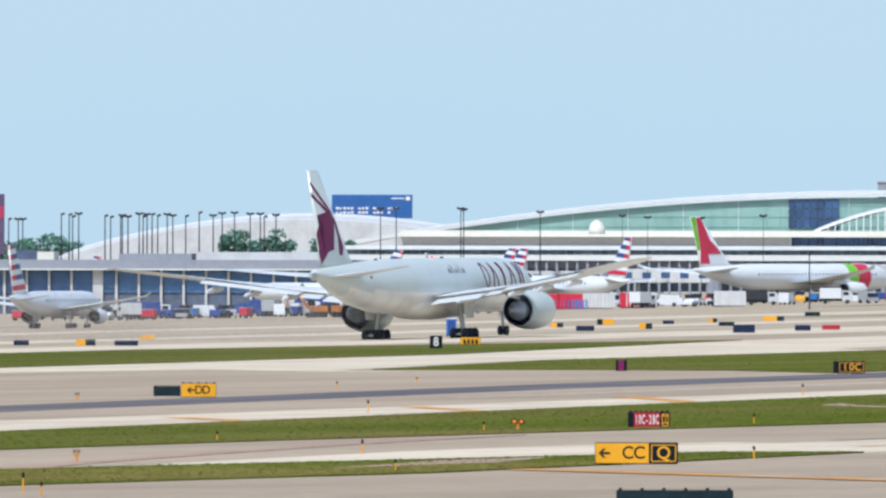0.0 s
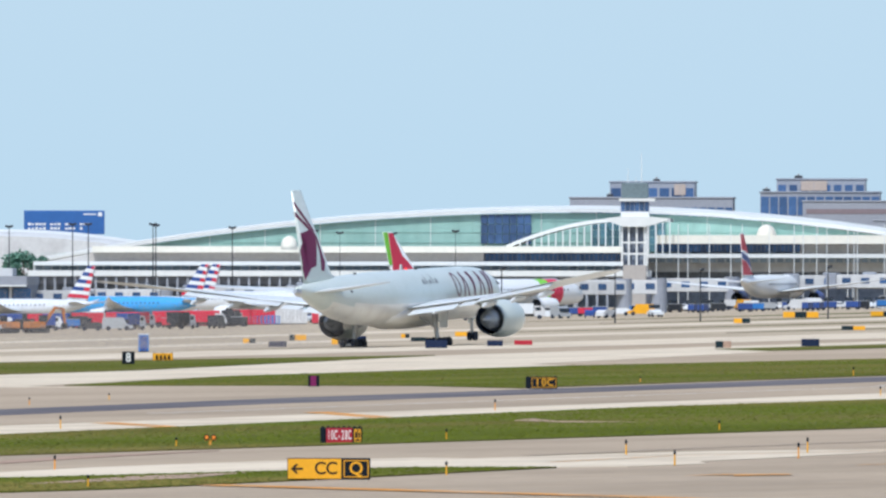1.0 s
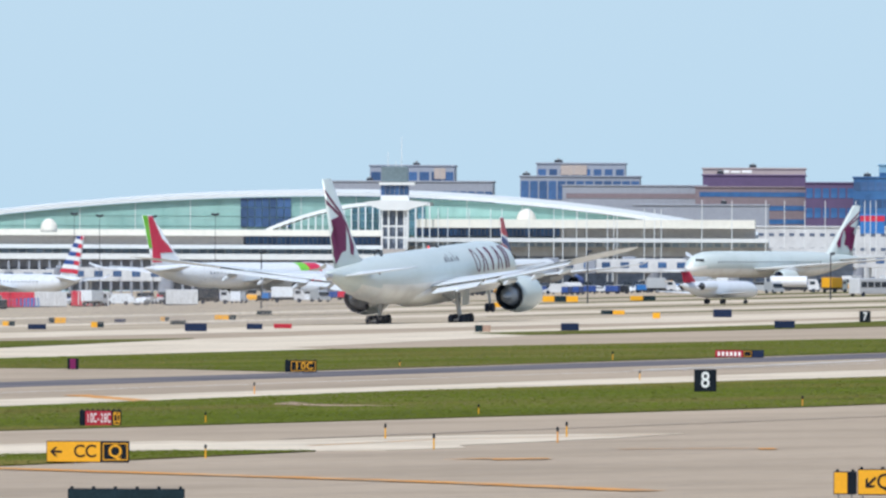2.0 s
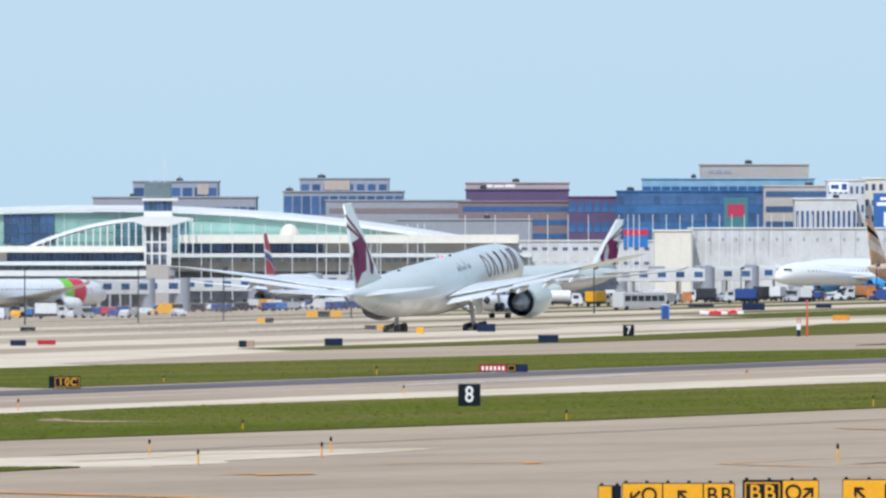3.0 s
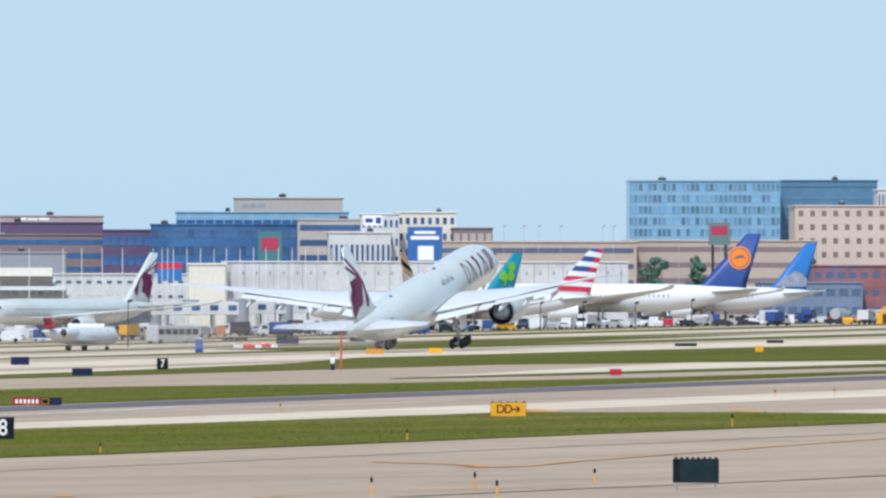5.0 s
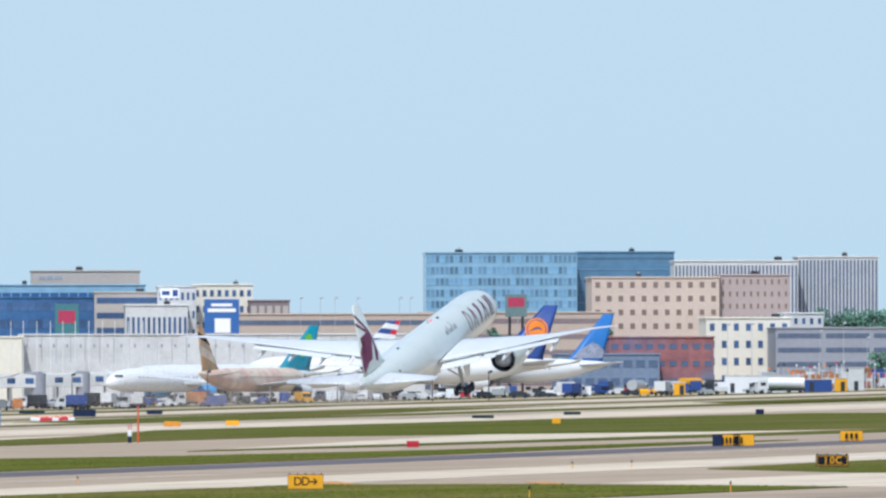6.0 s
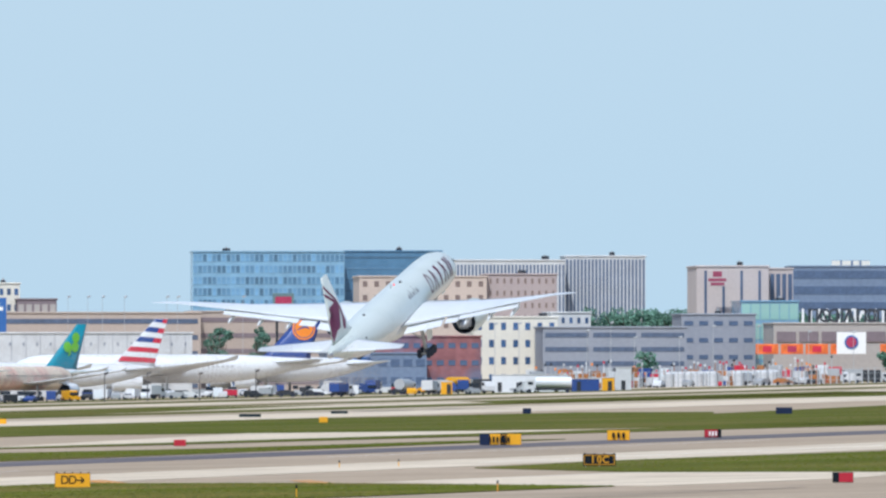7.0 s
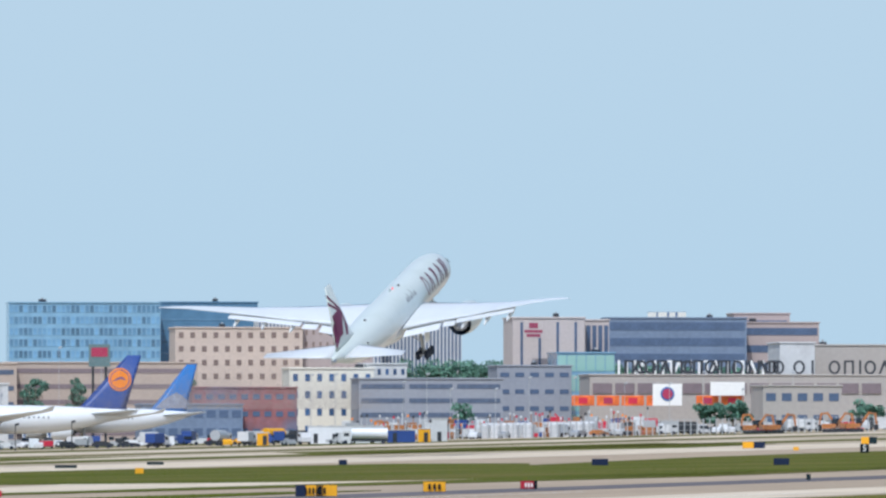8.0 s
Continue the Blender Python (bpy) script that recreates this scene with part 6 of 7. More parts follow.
# office blocks and hotels behind the terminal, each with its windows
M["hotel_tan"] = mat("tan_render", (0.55, 0.455, 0.39), 0.85, vary=0.07, scale=0.1, fine=12)
M["cream_stone"] = mat("cream_stone", (0.50, 0.44, 0.42), 0.85, vary=0.06, scale=0.1, fine=12)
M["brown_glass"] = mat("brown_window_glass", (0.21, 0.155, 0.14), 0.3, vary=0.2, scale=0.4)
M["slate_wall"] = mat("slate_blue_panel", (0.15, 0.205, 0.30), 0.6, vary=0.12, scale=0.1)
M["slate_glass"] = mat("slate_window_glass", (0.075, 0.115, 0.20), 0.35, vary=0.2, scale=0.2)
# garage decks are flat strips on solid fronts, coloured as the shade inside
OFF = (
    ("office_block", "blue-grey office block with lower wing", 1553, 1842, -118, 4560, "grey_wall", 2, 19, "glass_blue", (0.82, 0.62)),
    ("office_block", "upper storeys of a blue-grey office block", 1624, 1774, -146, 4575, "grey_wall", 4, 7, "glass_blue", (0.8, 0.6)),
    ("office_block", "blue-grey office block with tan panels", 1890, 2102, -128, 4540, "grey_wall", 4, 13, "glass_blue", (0.85, 0.68)),
    ("office_block", "upper storeys of an office with tan panel", 1919, 2076, -151, 4555, "grey_wall", 5, 8, "glass_blue", (0.7, 0.55)),
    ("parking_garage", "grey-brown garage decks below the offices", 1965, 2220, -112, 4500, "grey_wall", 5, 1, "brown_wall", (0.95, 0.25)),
    ("hotel", "brown stepped hotel with dark window bands", 2200, 2500, -110, 4480, "brown_wall", 7, 1, "glass_deep", (0.95, 0.35)),
    ("hotel", "plum upper storeys of a brown hotel", 2213, 2395, -131, 4500, "plum_wall", 1, 1, "plum_wall", (0.9, 0.4)),
    ("hotel", "pale sign storey of a brown hotel", 2213, 2395, -143, 4508, "pinkish", 0, 0, "plum_wall", (0.9, 0.4)),
    ("office_block", "deep blue glass office block", 2480, 2765, -128, 4440, "glass_deep", 6, 22, "glass_blue", (0.86, 0.5)),
    ("office_block", "dark blue glass wing of the offices", 2395, 2482, -118, 4460, "plum_wall", 5, 6, "glass_deep", (0.8, 0.5)),
    ("office_block", "blue upper floors below a beige block", 2525, 2830, -150, 4500, "glass_tower", 3, 18, "glass_deep", (0.9, 0.6)),
    ("office_block", "beige windowless crown of an office block", 2628, 2820, -175, 4540, "beige_wall", 0, 0, "glass_blue", (0.9, 0.6)),
    ("hotel", "beige terraced hotel with window bands", 2740, 2870, -137, 4430, "beige_wall", 7, 1, "glass_blue", (0.94, 0.38)),
    ("hotel", "pale hotel with tall dark windows", 2795, 2905, -114, 4400, "pale_wall", 1, 12, "glass_blue", (0.5, 0.72)),
    ("hotel", "white stepped hotel tower", 2852, 2920, -147, 4420, "pale_wall", 6, 7, "glass_blue", (0.45, 0.4)),
    ("hotel", "cream hotel wing with a roof sign", 2915, 3020, -150, 4450, "fascia", 7, 8, "glass_blue", (0.5, 0.4)),
    ("hotel", "brown block beside the cream hotel", 3015, 3085, -122, 4430, "brown_wall", 5, 5, "beige_wall", (0.7, 0.5)),
    ("parking_garage", "tan garage with deck openings as dark shade strips", 2990, 3340, -98, 4300, "tan_wall", 5, 1, "under_blue", (0.97, 0.3)),
    ("parking_garage", "long tan garage with deck openings as brown shade strips", 3320, 3660, -100, 4320, "tan_wall", 5, 1, "brown_wall", (0.97, 0.3)),
    ("office_tower", "pale blue glass slab tower", 3326, 3594, -206, 4640, "glass_tower", 12, 32, "glass_mid", (0.74, 0.62)),
    ("office_tower", "deep blue glass end of the slab tower", 3594, 3766, -207, 4670, "glass_steel", 12, 1, "glass_mid", (0.98, 0.14)),
    ("hotel", "tan hotel with square windows", 3620, 3846, -162, 4380, "hotel_tan", 8, 11, "brown_glass", (0.40, 0.40)),
    ("hotel", "pinkish hotel wing with narrow windows", 3846, 3970, -166, 4384, "pinkish", 9, 10, "brown_glass", (0.3, 0.4)),
    ("office_tower", "grey slab tower with vertical fins", 3766, 3985, -191, 4600, "pale_wall", 1, 34, "slate_glass", (0.5, 0.9)),
    ("office_tower", "grey slab tower end with vertical fins", 3985, 4127, -198, 4620, "pale_wall", 1, 22, "slate_glass", (0.55, 0.92)),
    ("low_building", "white low-rise with dark windows", 3822, 3972, -90, 4160, "fascia", 4, 7, "glass_blue", (0.4, 0.42)),
    ("low_building", "white low-rise wing beside the garage", 3960, 4030, -98, 4180, "pale_wall", 5, 5, "glass_blue", (0.4, 0.4)),
    ("parking_garage", "grey garage with deck openings as dark shade strips", 3945, 4200, -72, 4120, "grey_wall", 4, 3, "under_blue", (0.9, 0.32)),
    ("hotel", "cream hotel tower with dark window strips", 4217, 4345, -180, 4260, "cream_stone", 1, 4, "slate_glass", (0.14, 0.9)),
    ("hotel", "curved glazed end of the cream hotel", 4325, 4388, -176, 4270, "cream_stone", 1, 6, "slate_glass", (0.7, 0.88)),
    ("hotel", "grey hotel podium with small windows", 4190, 4322, -95, 4180, "grey_wall", 4, 5, "slate_glass", (0.6, 0.26)),
    ("hotel", "teal glass hotel link", 4296, 4398, -118, 4215, "glass_tower", 4, 6, "glass_green", (0.9, 0.8)),
    ("office_block", "blue-grey banded office block", 4385, 4632, -180, 4620, "slate_wall", 7, 1, "slate_glass", (0.97, 0.5)),
    ("office_block", "grey banded office with plant storey", 4597, 4760, -172, 4640, "pinkish", 6, 1, "slate_glass", (0.96, 0.42)),
    ("office_block", "top storey of the banded office", 4608, 4708, -188, 4660, "pinkish", 6, 1, "slate_glass", (0.9, 0.3)),
    ("shopping_mall", "long beige outlet mall with brown panels", 4352, 4990, -79, 4140, "beige_wall", 0, 0, "brown_wall", (0.97, 0.3)),
    ("shopping_mall", "pale box on the mall roof", 4690, 4752, -136, 4190, "pale_wall", 0, 0, "brown_wall", (0.97, 0.3)),
    ("shopping_mall", "beige rear block of the mall", 4752, 4990, -132, 4230, "beige_wall", 0, 0, "brown_wall", (0.97, 0.3)),
    ("low_building", "small beige entrance pavilion with dark glass", 4660, 4800, -60, 4060, "beige_wall", 2, 5, "slate_glass", (0.62, 0.36)),
    ("low_building", "white cargo shed with panel joints", 2547, 2612, -58, 3990, "fascia", 0, 0, "pale_wall", (0.97, 0.3)),
    ("cargo_shed", "long pale cargo shed with small dark vents", 2608, 3325, -62, 4010, "pale_wall", 3, 30, "grey_wall", (0.14, 0.16)),
    ("low_building", "low pale wing beyond the terminal", 2200, 2560, -40, 4080, "pale_wall", 4, 20, "under_blue", (0.5, 0.2)),
    ("low_building", "grey flat-roofed shed by the hotels", 2090, 2330, -78, 4300, "grey_wall", 0, 0, "under_blue", (0.5, 0.2)),
    ("low_building", "dusty red low building with dark bays", 3650, 3836, -56, 4100, "brick_red", 3, 9, "slate_glass", (0.6, 0.3)),
    ("low_building", "dark low shed at the field edge", 3560, 3740, -26, 4080, "slate_wall", 2, 8, "slate_glass", (0.7, 0.4)),
)
MALL = None
for name, lab, b0, b1, v, d, wall, rows, cols, glass, share in OFF:
    made = block(name, lab, b0, b1, v, d, 26 if d > 4400 else 40, wall, rows, cols, glass, share, roof=wall)
    if lab.startswith("long beige outlet mall"):
        MALL = made[0]


def board(name, b0, b1, v0, v1, d, m, label, bars=(), ink="sign_white", posts=True, category="billboard"):
    """A flat sign with its frame and posts; unreadable writing as plain bars."""
    x0, x1, z0, z1 = bx(b0, d), bx(b1, d), level(v1, d), level(v0, d)
    t = thing(name, Matrix.Translation(((x0 + x1) / 2, d * math.cos((0.5 * (b0 + b1) - 2440) * STEP), 0)), label, category)
    w = x1 - x0
    p = part("panel", box(-w / 2, w / 2, -0.3, 0.3, z0, z1, 0.05), m, t)
    if posts:
        for x in (-w * 0.3, w * 0.3):
            part("post", tube((x, 0.2, ground_z(x0) - 0.5), (x, 0.2, z0 + 0.2), 0.35, n=8), "dark_metal", t)
    for a0, a1, h0, h1 in bars:
        part("writing_bar", box(-w / 2 + a0 * w, -w / 2 + a1 * w, -0.36, -0.28, z0 + h0 * (z1 - z0), z0 + h1 * (z1 - z0)), ink, p)
    return t


rngl = random.Random(2)
lines = [(0.05 + 0.046 * k, 0.05 + 0.046 * k + rngl.uniform(0.025, 0.04), h, h + rngl.uniform(0.07, 0.1)) for h, n in ((0.38, 17), (0.2, 15)) for k in range(n) if k not in (5, 9, 13)] + [(0.74, 0.9, 0.82, 0.87), (0.92, 0.97, 0.76, 0.92)]
board("billboard", 587, 730, -96, -54, 4020, "billboard_blue", "blue billboard with two lines of white writing", lines)
board("billboard", -14, 8, -96, 10, 3900, "plum_wall", "dark poster board with a red patch", ((0.5, 0.95, 0.6, 0.8),), "pink")
board("billboard", 2934, 2996, -126, -63, 4240, "billboard_blue", "blue parking sign with white panel and writing bars", ((0.1, 0.9, 0.64, 0.74), (0.2, 0.8, 0.8, 0.88), (0.3, 0.75, 0.06, 0.46)))
board("billboard", 2670, 2712, -118, -60, 4240, mat("teal_board", (0.05, 0.17, 0.20), 0.5), "teal board with a pink square poster", ((0.14, 0.86, 0.42, 0.8),), "pink")
board("billboard", 3467, 3505, -134, -94, 4250, mat("grey_teal_board", (0.12, 0.19, 0.20), 0.5), "teal board with a red square poster", ((0.12, 0.88, 0.45, 0.85),), "pink")
emblem_board = board("poster", 4465, 4517, -65, -26, 4126, "sign_white", "white poster with a round blue and pink emblem on the mall", (), "billboard_blue", False, "poster")
ez = level(-47, 4126)
part("ring", tube((0, -0.45, ez), (0, -0.3, ez), 1.75, n=24), "billboard_blue", emblem_board)
part("disc", tube((0, -0.52, ez), (0, -0.44, ez), 1.3, n=24), "pink", emblem_board)
board("poster", 4567, 4628, -68, -44, 4126, "sign_white", "blank white poster panel on the mall front", (), "sign_white", False, "poster")
M["banner"] = mat("orange_banner", (0.70, 0.15, 0.03), 0.6, vary=0.3, scale=0.15, fine=4)
for k in range(7):
    b = 4322 + k * 44
    if not 4458 < b < 4500:
        board("poster", b, b + 40, -44, -26, 4128, M["banner"], "orange-red banner on the mall front", ((0.3, 0.7, 0.2, 0.8),), "pink" if k % 2 else "red", False, "poster")
M["hotel_red"] = mat("hotel_emblem", (0.30, 0.05, 0.10), 0.5)
board("hotel_sign", 4238, 4270, -174, -146, 4253, "cream_stone", "dark red hotel emblem on the tower", ((0.25, 0.75, 0.6, 0.95), (0.0, 1.0, 0.32, 0.5), (0.12, 0.88, 0.06, 0.24)), "hotel_red", False, "sign")
board("hotel_sign", 2856, 2890, -146, -128, 4415, "sign_white", "white hotel sign panel with dark bars", ((0.1, 0.5, 0.3, 0.7), (0.65, 0.92, 0.2, 0.8)), "navy", False, "sign")
board("roof_sign", 2250, 2300, -142, -136, 4500, "pinkish", "white writing bars along a hotel's roof storey", ((0.0, 0.2, 0.1, 0.9), (0.25, 0.6, 0.1, 0.7), (0.65, 1.0, 0.1, 0.9)), "sign_white", False, "sign")
board("roof_sign", 2640, 2685, -168, -160, 4530, "beige_wall", "grey writing bars on a beige office crown", ((0.05, 0.3, 0.1, 0.9), (0.35, 0.6, 0.1, 0.9), (0.65, 0.95, 0.1, 0.9)), "grey_wall", False, "sign")
board("roof_sign", 4456, 4524, -192, -179, 4624, "slate_wall", "pale writing bars on an office roof sign", ((0.0, 0.22, 0.3, 0.95), (0.27, 0.5, 0.3, 0.95), (0.56, 0.72, 0.3, 0.95), (0.78, 1.0, 0.3, 0.95)), "fascia", False, "sign")
board("shop_sign", 2492, 2535, -65, -30, 4060, "blue", "blue and red shop board beyond the terminal", ((0.0, 1.0, 0.62, 0.9),), "red", False, "sign")

# mall name along the parapet as plain standing shapes on a frame
t = thing("mall_sign", Matrix.Translation((0, 4133, 0)), "row of large dark standing shapes along the mall roof", "sign")
M["letter_dark"] = mat("dark_sign_metal", (0.03, 0.035, 0.045), 0.6, vary=0.2, scale=1)
def sign_shape(b, kind, y=0.0, tone="letter_dark"):
    """One standing shape of the sign: ring, post, arch or open wedge."""
    x, w = bx(b, 4130), 17 * STEP * 4130
    z0, z1 = level(-82, 4130), level(-107, 4130)
    zc, hz = (z0 + z1) / 2, (z1 - z0) / 2
    if kind == "ring":
        rim = [[(x + (0.5 * w + a) * math.cos(q), y + c, zc + (hz - 0.28 + a) * math.sin(q)) for q in [2 * math.pi * i / 24 for i in range(24)]] for a, c in ((-0.27, -0.2), (0.27, -0.2), (0.27, 0.2), (-0.27, 0.2), (-0.27, -0.2))]
        bm = loft(rim, cap=False)
    elif kind == "wedge":
        bm = slab([(x - 0.55 * w - 0.27, z0), (x - 0.55 * w + 0.27, z0), (x, z1 - 1.1), (x + 0.55 * w - 0.27, z0), (x + 0.55 * w + 0.27, z0), (x + 0.27, z1), (x - 0.27, z1)], 0.4, at=y)
    elif kind == "post":
        bm = box(x - 0.27, x + 0.27, y - 0.2, y + 0.2, z0, z1)
    else:
        q = 0.42 * w
        bm = slab([(x - q - 0.27, z0), (x - q + 0.27, z0), (x - q + 0.27, z1 - 0.5), (x + q - 0.27, z1 - 0.5), (x + q - 0.27, z0), (x + q + 0.27, z0), (x + q + 0.27, z1), (x - q - 0.27, z1)], 0.4, at=y)
    part("sign_bar", bm, tone, t)


for k, kind in enumerate(("post", "wedge", "ring", "arch", "post", "ring", "arch", "ring", "arch", "post", "post", "post", "ring")):
    sign_shape(4424 + k * 21.5, kind)
    sign_shape(4432 + k * 21.5, ("arch", "ring", "post", "wedge")[k % 4], 5.0)
    sign_shape(4416 + k * 21.5, ("post", "arch", "wedge")[k % 3], 10.0, "sign_white")
for b, kind in ((4696, "ring"), (4733, "ring"), (4757, "post"), (4796, "ring"), (4822, "arch"), (4842, "post"), (4860, "ring"), (4886, "wedge"), (4908, "arch"), (4931, "ring")):
    sign_shape(b, kind)
part("sign_frame", box(bx(4406, 4130), bx(4945, 4130), -0.1, 0.15, level(-82, 4130), level(-80, 4130)), "dark_metal", t)
for k in range(13):
    b = 4362 + k * 40
    part("front_panel", box(bx(b, 4130) - MALL.location.x, bx(b + 34, 4130) - MALL.location.x, -0.35, 0.2, level(-48, 4130), level(-66, 4130)), "brown_wall", MALL, "brown recessed panel")


# ---- lamp posts and poles ----
def mast_lamp(b, d, v, label, tone="dark_metal", heads=2, r=0.2):
    x, z1 = bx(b, d), level(v, d)
    z0 = ground_z(x) - 0.2
    t = thing("lamp_post", Matrix.Translation((x, d, 0)), label, "lamp post", "lamp posts")
    part("post", tube((0, 0, z0), (0, 0, z1), r, r * 0.6, n=8), tone, t)
    for k in range(heads):
        s = -1 if k else 1
        part("lamp_head", move(box(-0.45, 0.45, -0.4, 0.4, -0.24, 0.24, 0.1), Matrix.Translation((s * 0.42 if heads > 1 else 0.3, 0, z1)) @ Matrix.Rotation(s * -0.3, 4, "Y")), tone, t)


for b in (7, 24, 32, 101, 115, 121, 132, 179, 189, 207, 210, 220, 240, 247, 254, 263, 273, 290, 300, 323, 347, 372, 388, 410, 438, 456, 463, 484):
    mast_lamp(b, 3620, -56 - (b * 7 % 9) if b > 90 else -52, "tall dark car park lamp post with angled heads", heads=1 if b % 2 else 2)
for b, v in ((557, -68), (670, -72), (698, -72), (813, -72), (818, -70), (954, -66), (1100, -60), (1145, -57), (1240, -56), (1350, -60)):
    mast_lamp(b, 3585, v, "tall slim apron floodlight mast", r=0.16 if b < 1000 else 0.08)
for b in (1432, 1633, 1784, 2010, 2440, 2700, 2940, 3170, 3246, 3338, 3438):
    mast_lamp(b, 2750 if b < 2500 else 3350, 2 + (b % 7), "slim grey apron light pole on the taxiway edge", r=0.14, heads=1)
for b in (1706, 1745, 1762, 1800, 1838, 1858, 1906, 1950, 1966, 1990, 2008, 2045, 2056, 2062, 2110, 2128, 2140, 2212, 2265, 2325, 2358, 2394, 2430, 2484, 2500, 2510, 2520, 2544, 2568, 2592, 2614, 2638, 2662, 2684, 2706, 2730, 2754, 2776, 2800, 2826, 2852):
    mast_lamp(b, 3728 if b < 2330 else 3975, -72 if b < 2200 else -88, "thin white pole beside the terminal", tone="roof_white", heads=0, r=0.13)
for b in (3105, 3140, 3166, 3205, 3280, 3299, 3415, 3490):
    mast_lamp(b, 4280, -128, "slim mast with a lamp above the garage", heads=1, r=0.08, tone="strut")
for b in (3862, 3905, 4026, 4068, 4110, 4190, 4250, 4330, 4420, 4500, 4560, 4630, 4720):
    mast_lamp(b, 4080, -86 + (b * 13 % 40), "thin grey street lamp by the field fence", heads=1, r=0.09, tone="strut")


# ---- trees ----
def tree(b, d, v, seed, spread=4.5, lobes=9):
    """A tapered trunk with limbs and a crown of many small leaves in uneven clumps."""
    x, rng = bx(b, d), np.random.default_rng(seed)
    z0 = ground_z(x) - 0.1
    h = level(v, d) - z0
    t = thing("tree", Matrix.Translation((x, d, z0)), "leafy deciduous tree with an uneven dark green crown", "tree", "trees")
    bm = tube((0, 0, 0), (0.2, 0, h * 0.55), 0.035 * h, 0.015 * h, n=8)
    for k in range(5):
        a = k * 2.5 + rng.random()
        add_tube(bm, (0.1, 0, h * (0.28 + 0.05 * k)), (math.cos(a) * spread * 0.6, math.sin(a) * spread * 0.6, h * (0.55 + 0.06 * k)), 0.012 * h, 0.004 * h, n=6)
    part("trunk", bm, "bark", t)
    verts, faces = [], []
    for k in range(lobes):
        a, rr = rng.uniform(0, 6.28), spread * rng.uniform(0.1, 0.85)
        c = np.array((math.cos(a) * rr, math.sin(a) * rr, h * rng.uniform(0.42, 0.86)))
        s = spread * rng.uniform(0.28, 0.5)
        for j in range(90):
            q = rng.normal(size=3)
            q = c + q / np.linalg.norm(q) * s * rng.uniform(0.55, 1.05) * (1, 1, 0.75)
            e1, e2 = rng.normal(size=3), rng.normal(size=3)
            e1, e2 = e1 / np.linalg.norm(e1) * 0.42, e2 / np.linalg.norm(e2) * 0.36
            i = len(verts)
            verts += [tuple(q - e1), tuple(q + e2), tuple(q + e1), tuple(q - e2)]
            faces.append((i, i + 1, i + 2, i + 3))
    me = bpy.data.meshes.new("crown")
    me.from_pydata(verts, [], faces)
    me.materials.append(M["leaf"])
    ob = new("crown", me)
    ob.parent = t
    return t


for k, (b, v) in enumerate(((404, -30), (418, -42), (436, -36), (452, -28), (468, -38), (484, -32), (496, -20), (565, -24), (585, -26), (596, -20))):
    tree(b, 3700, v - 13, k, 4.2)
for k in range(9):
    tree(6 + 17 * k, 4250, -36 + abs(k - 4) * 4, 20 + k, 6)
for k in range(16):
    tree(3968 + 16 * k, 4440, -104 - (k * 37 % 23), 40 + k, 6.5, 11)
for k in range(14):
    tree(4400 + 23 * k, 4420, -112 + (k * 29 % 14), 60 + k, 5.5, 10)
for k in range(12):
    tree(3080 + 24 * k, 4560, -112 + (k * 17 % 8), 80 + k, 6, 9)
for k, b in enumerate((4563, 4580, 4612, 4626, 4842, 4860, 4130, 3362, 3380, 3440, 3455, 3640)):
    tree(b, 4020 if b > 4000 else 4240, -42 + (b % 11) if b > 4000 else -85, 100 + k, 3.2, 8)

# wooded skyline and town beyond, one uneven hedge of leaves
rngw = np.random.default_rng(9)
verts, faces = [], []
for k in range(30000):
    b = rngw.uniform(-150, 5050)
    d = rngw.uniform(4720, 4820)
    x = bx(b, d)
    hgt = (9 + 4 * math.sin(b * 0.021) + 3 * math.sin(b * 0.057 + 1) + 2 * math.sin(b * 0.13)) * rngw.uniform(0.15, 1.0)
    q = np.array((x, d, ground_z(x) + max(0.3, hgt)))
    e1, e2 = rngw.normal(size=3), rngw.normal(size=3)
    e1, e2 = e1 / np.linalg.norm(e1) * 0.9, e2 / np.linalg.norm(e2) * 0.8
    i = len(verts)
    verts += [tuple(q - e1), tuple(q + e2), tuple(q + e1), tuple(q - e2)]
    faces.append((i, i + 1, i + 2, i + 3))
me = bpy.data.meshes.new("woods")
me.from_pydata(verts, [], faces)
me.materials.append(M["leaf"])
tagged(new("woods", me), "far dark green belt of trees beyond the airport", "woods", kind="stuff")


# ---- jet bridges and fence ----
def jet_bridge(b, d, turn, L=22):
    t = sign_at("jet_bridge", b, d, "pale grey passenger boarding bridge on a wheeled column", "jet bridge", turn, "jet bridges")
    part("tunnel", box(-L / 2, L / 2, -1.6, 1.6, 4.2, 7.2, 0.1), "pale_wall", t)
    for k in range(5):
        part("window", box(-L / 2 + 1.5 + k * L / 5, -L / 2 + 3.5 + k * L / 5, -1.66, -1.58, 5.2, 6.5), "glass_blue", t)
    part("rotunda", tube((L / 2, 0, -0.1), (L / 2, 0, 7.6), 1.7, n=14), "grey_wall", t)
    part("cab", box(-L / 2 - 3, -L / 2 + 0.2, -2, 2, 3.9, 7.6, 0.2), "grey_wall", t)
    part("leg", add_tube(tube((-L / 2 + 4, -1.2, 0.2), (-L / 2 + 4, -1.2, 4.3), 0.3), (-L / 2 + 4, 1.2, 0.2), (-L / 2 + 4, 1.2, 4.3), 0.3), "strut", t)
    for y in (-1.2, 1.2):
        part("wheel", tube((-L / 2 + 3.6, y - 0.3, 0.5), (-L / 2 + 3.6, y + 0.3, 0.5), 0.55, n=12), "tyre", t)


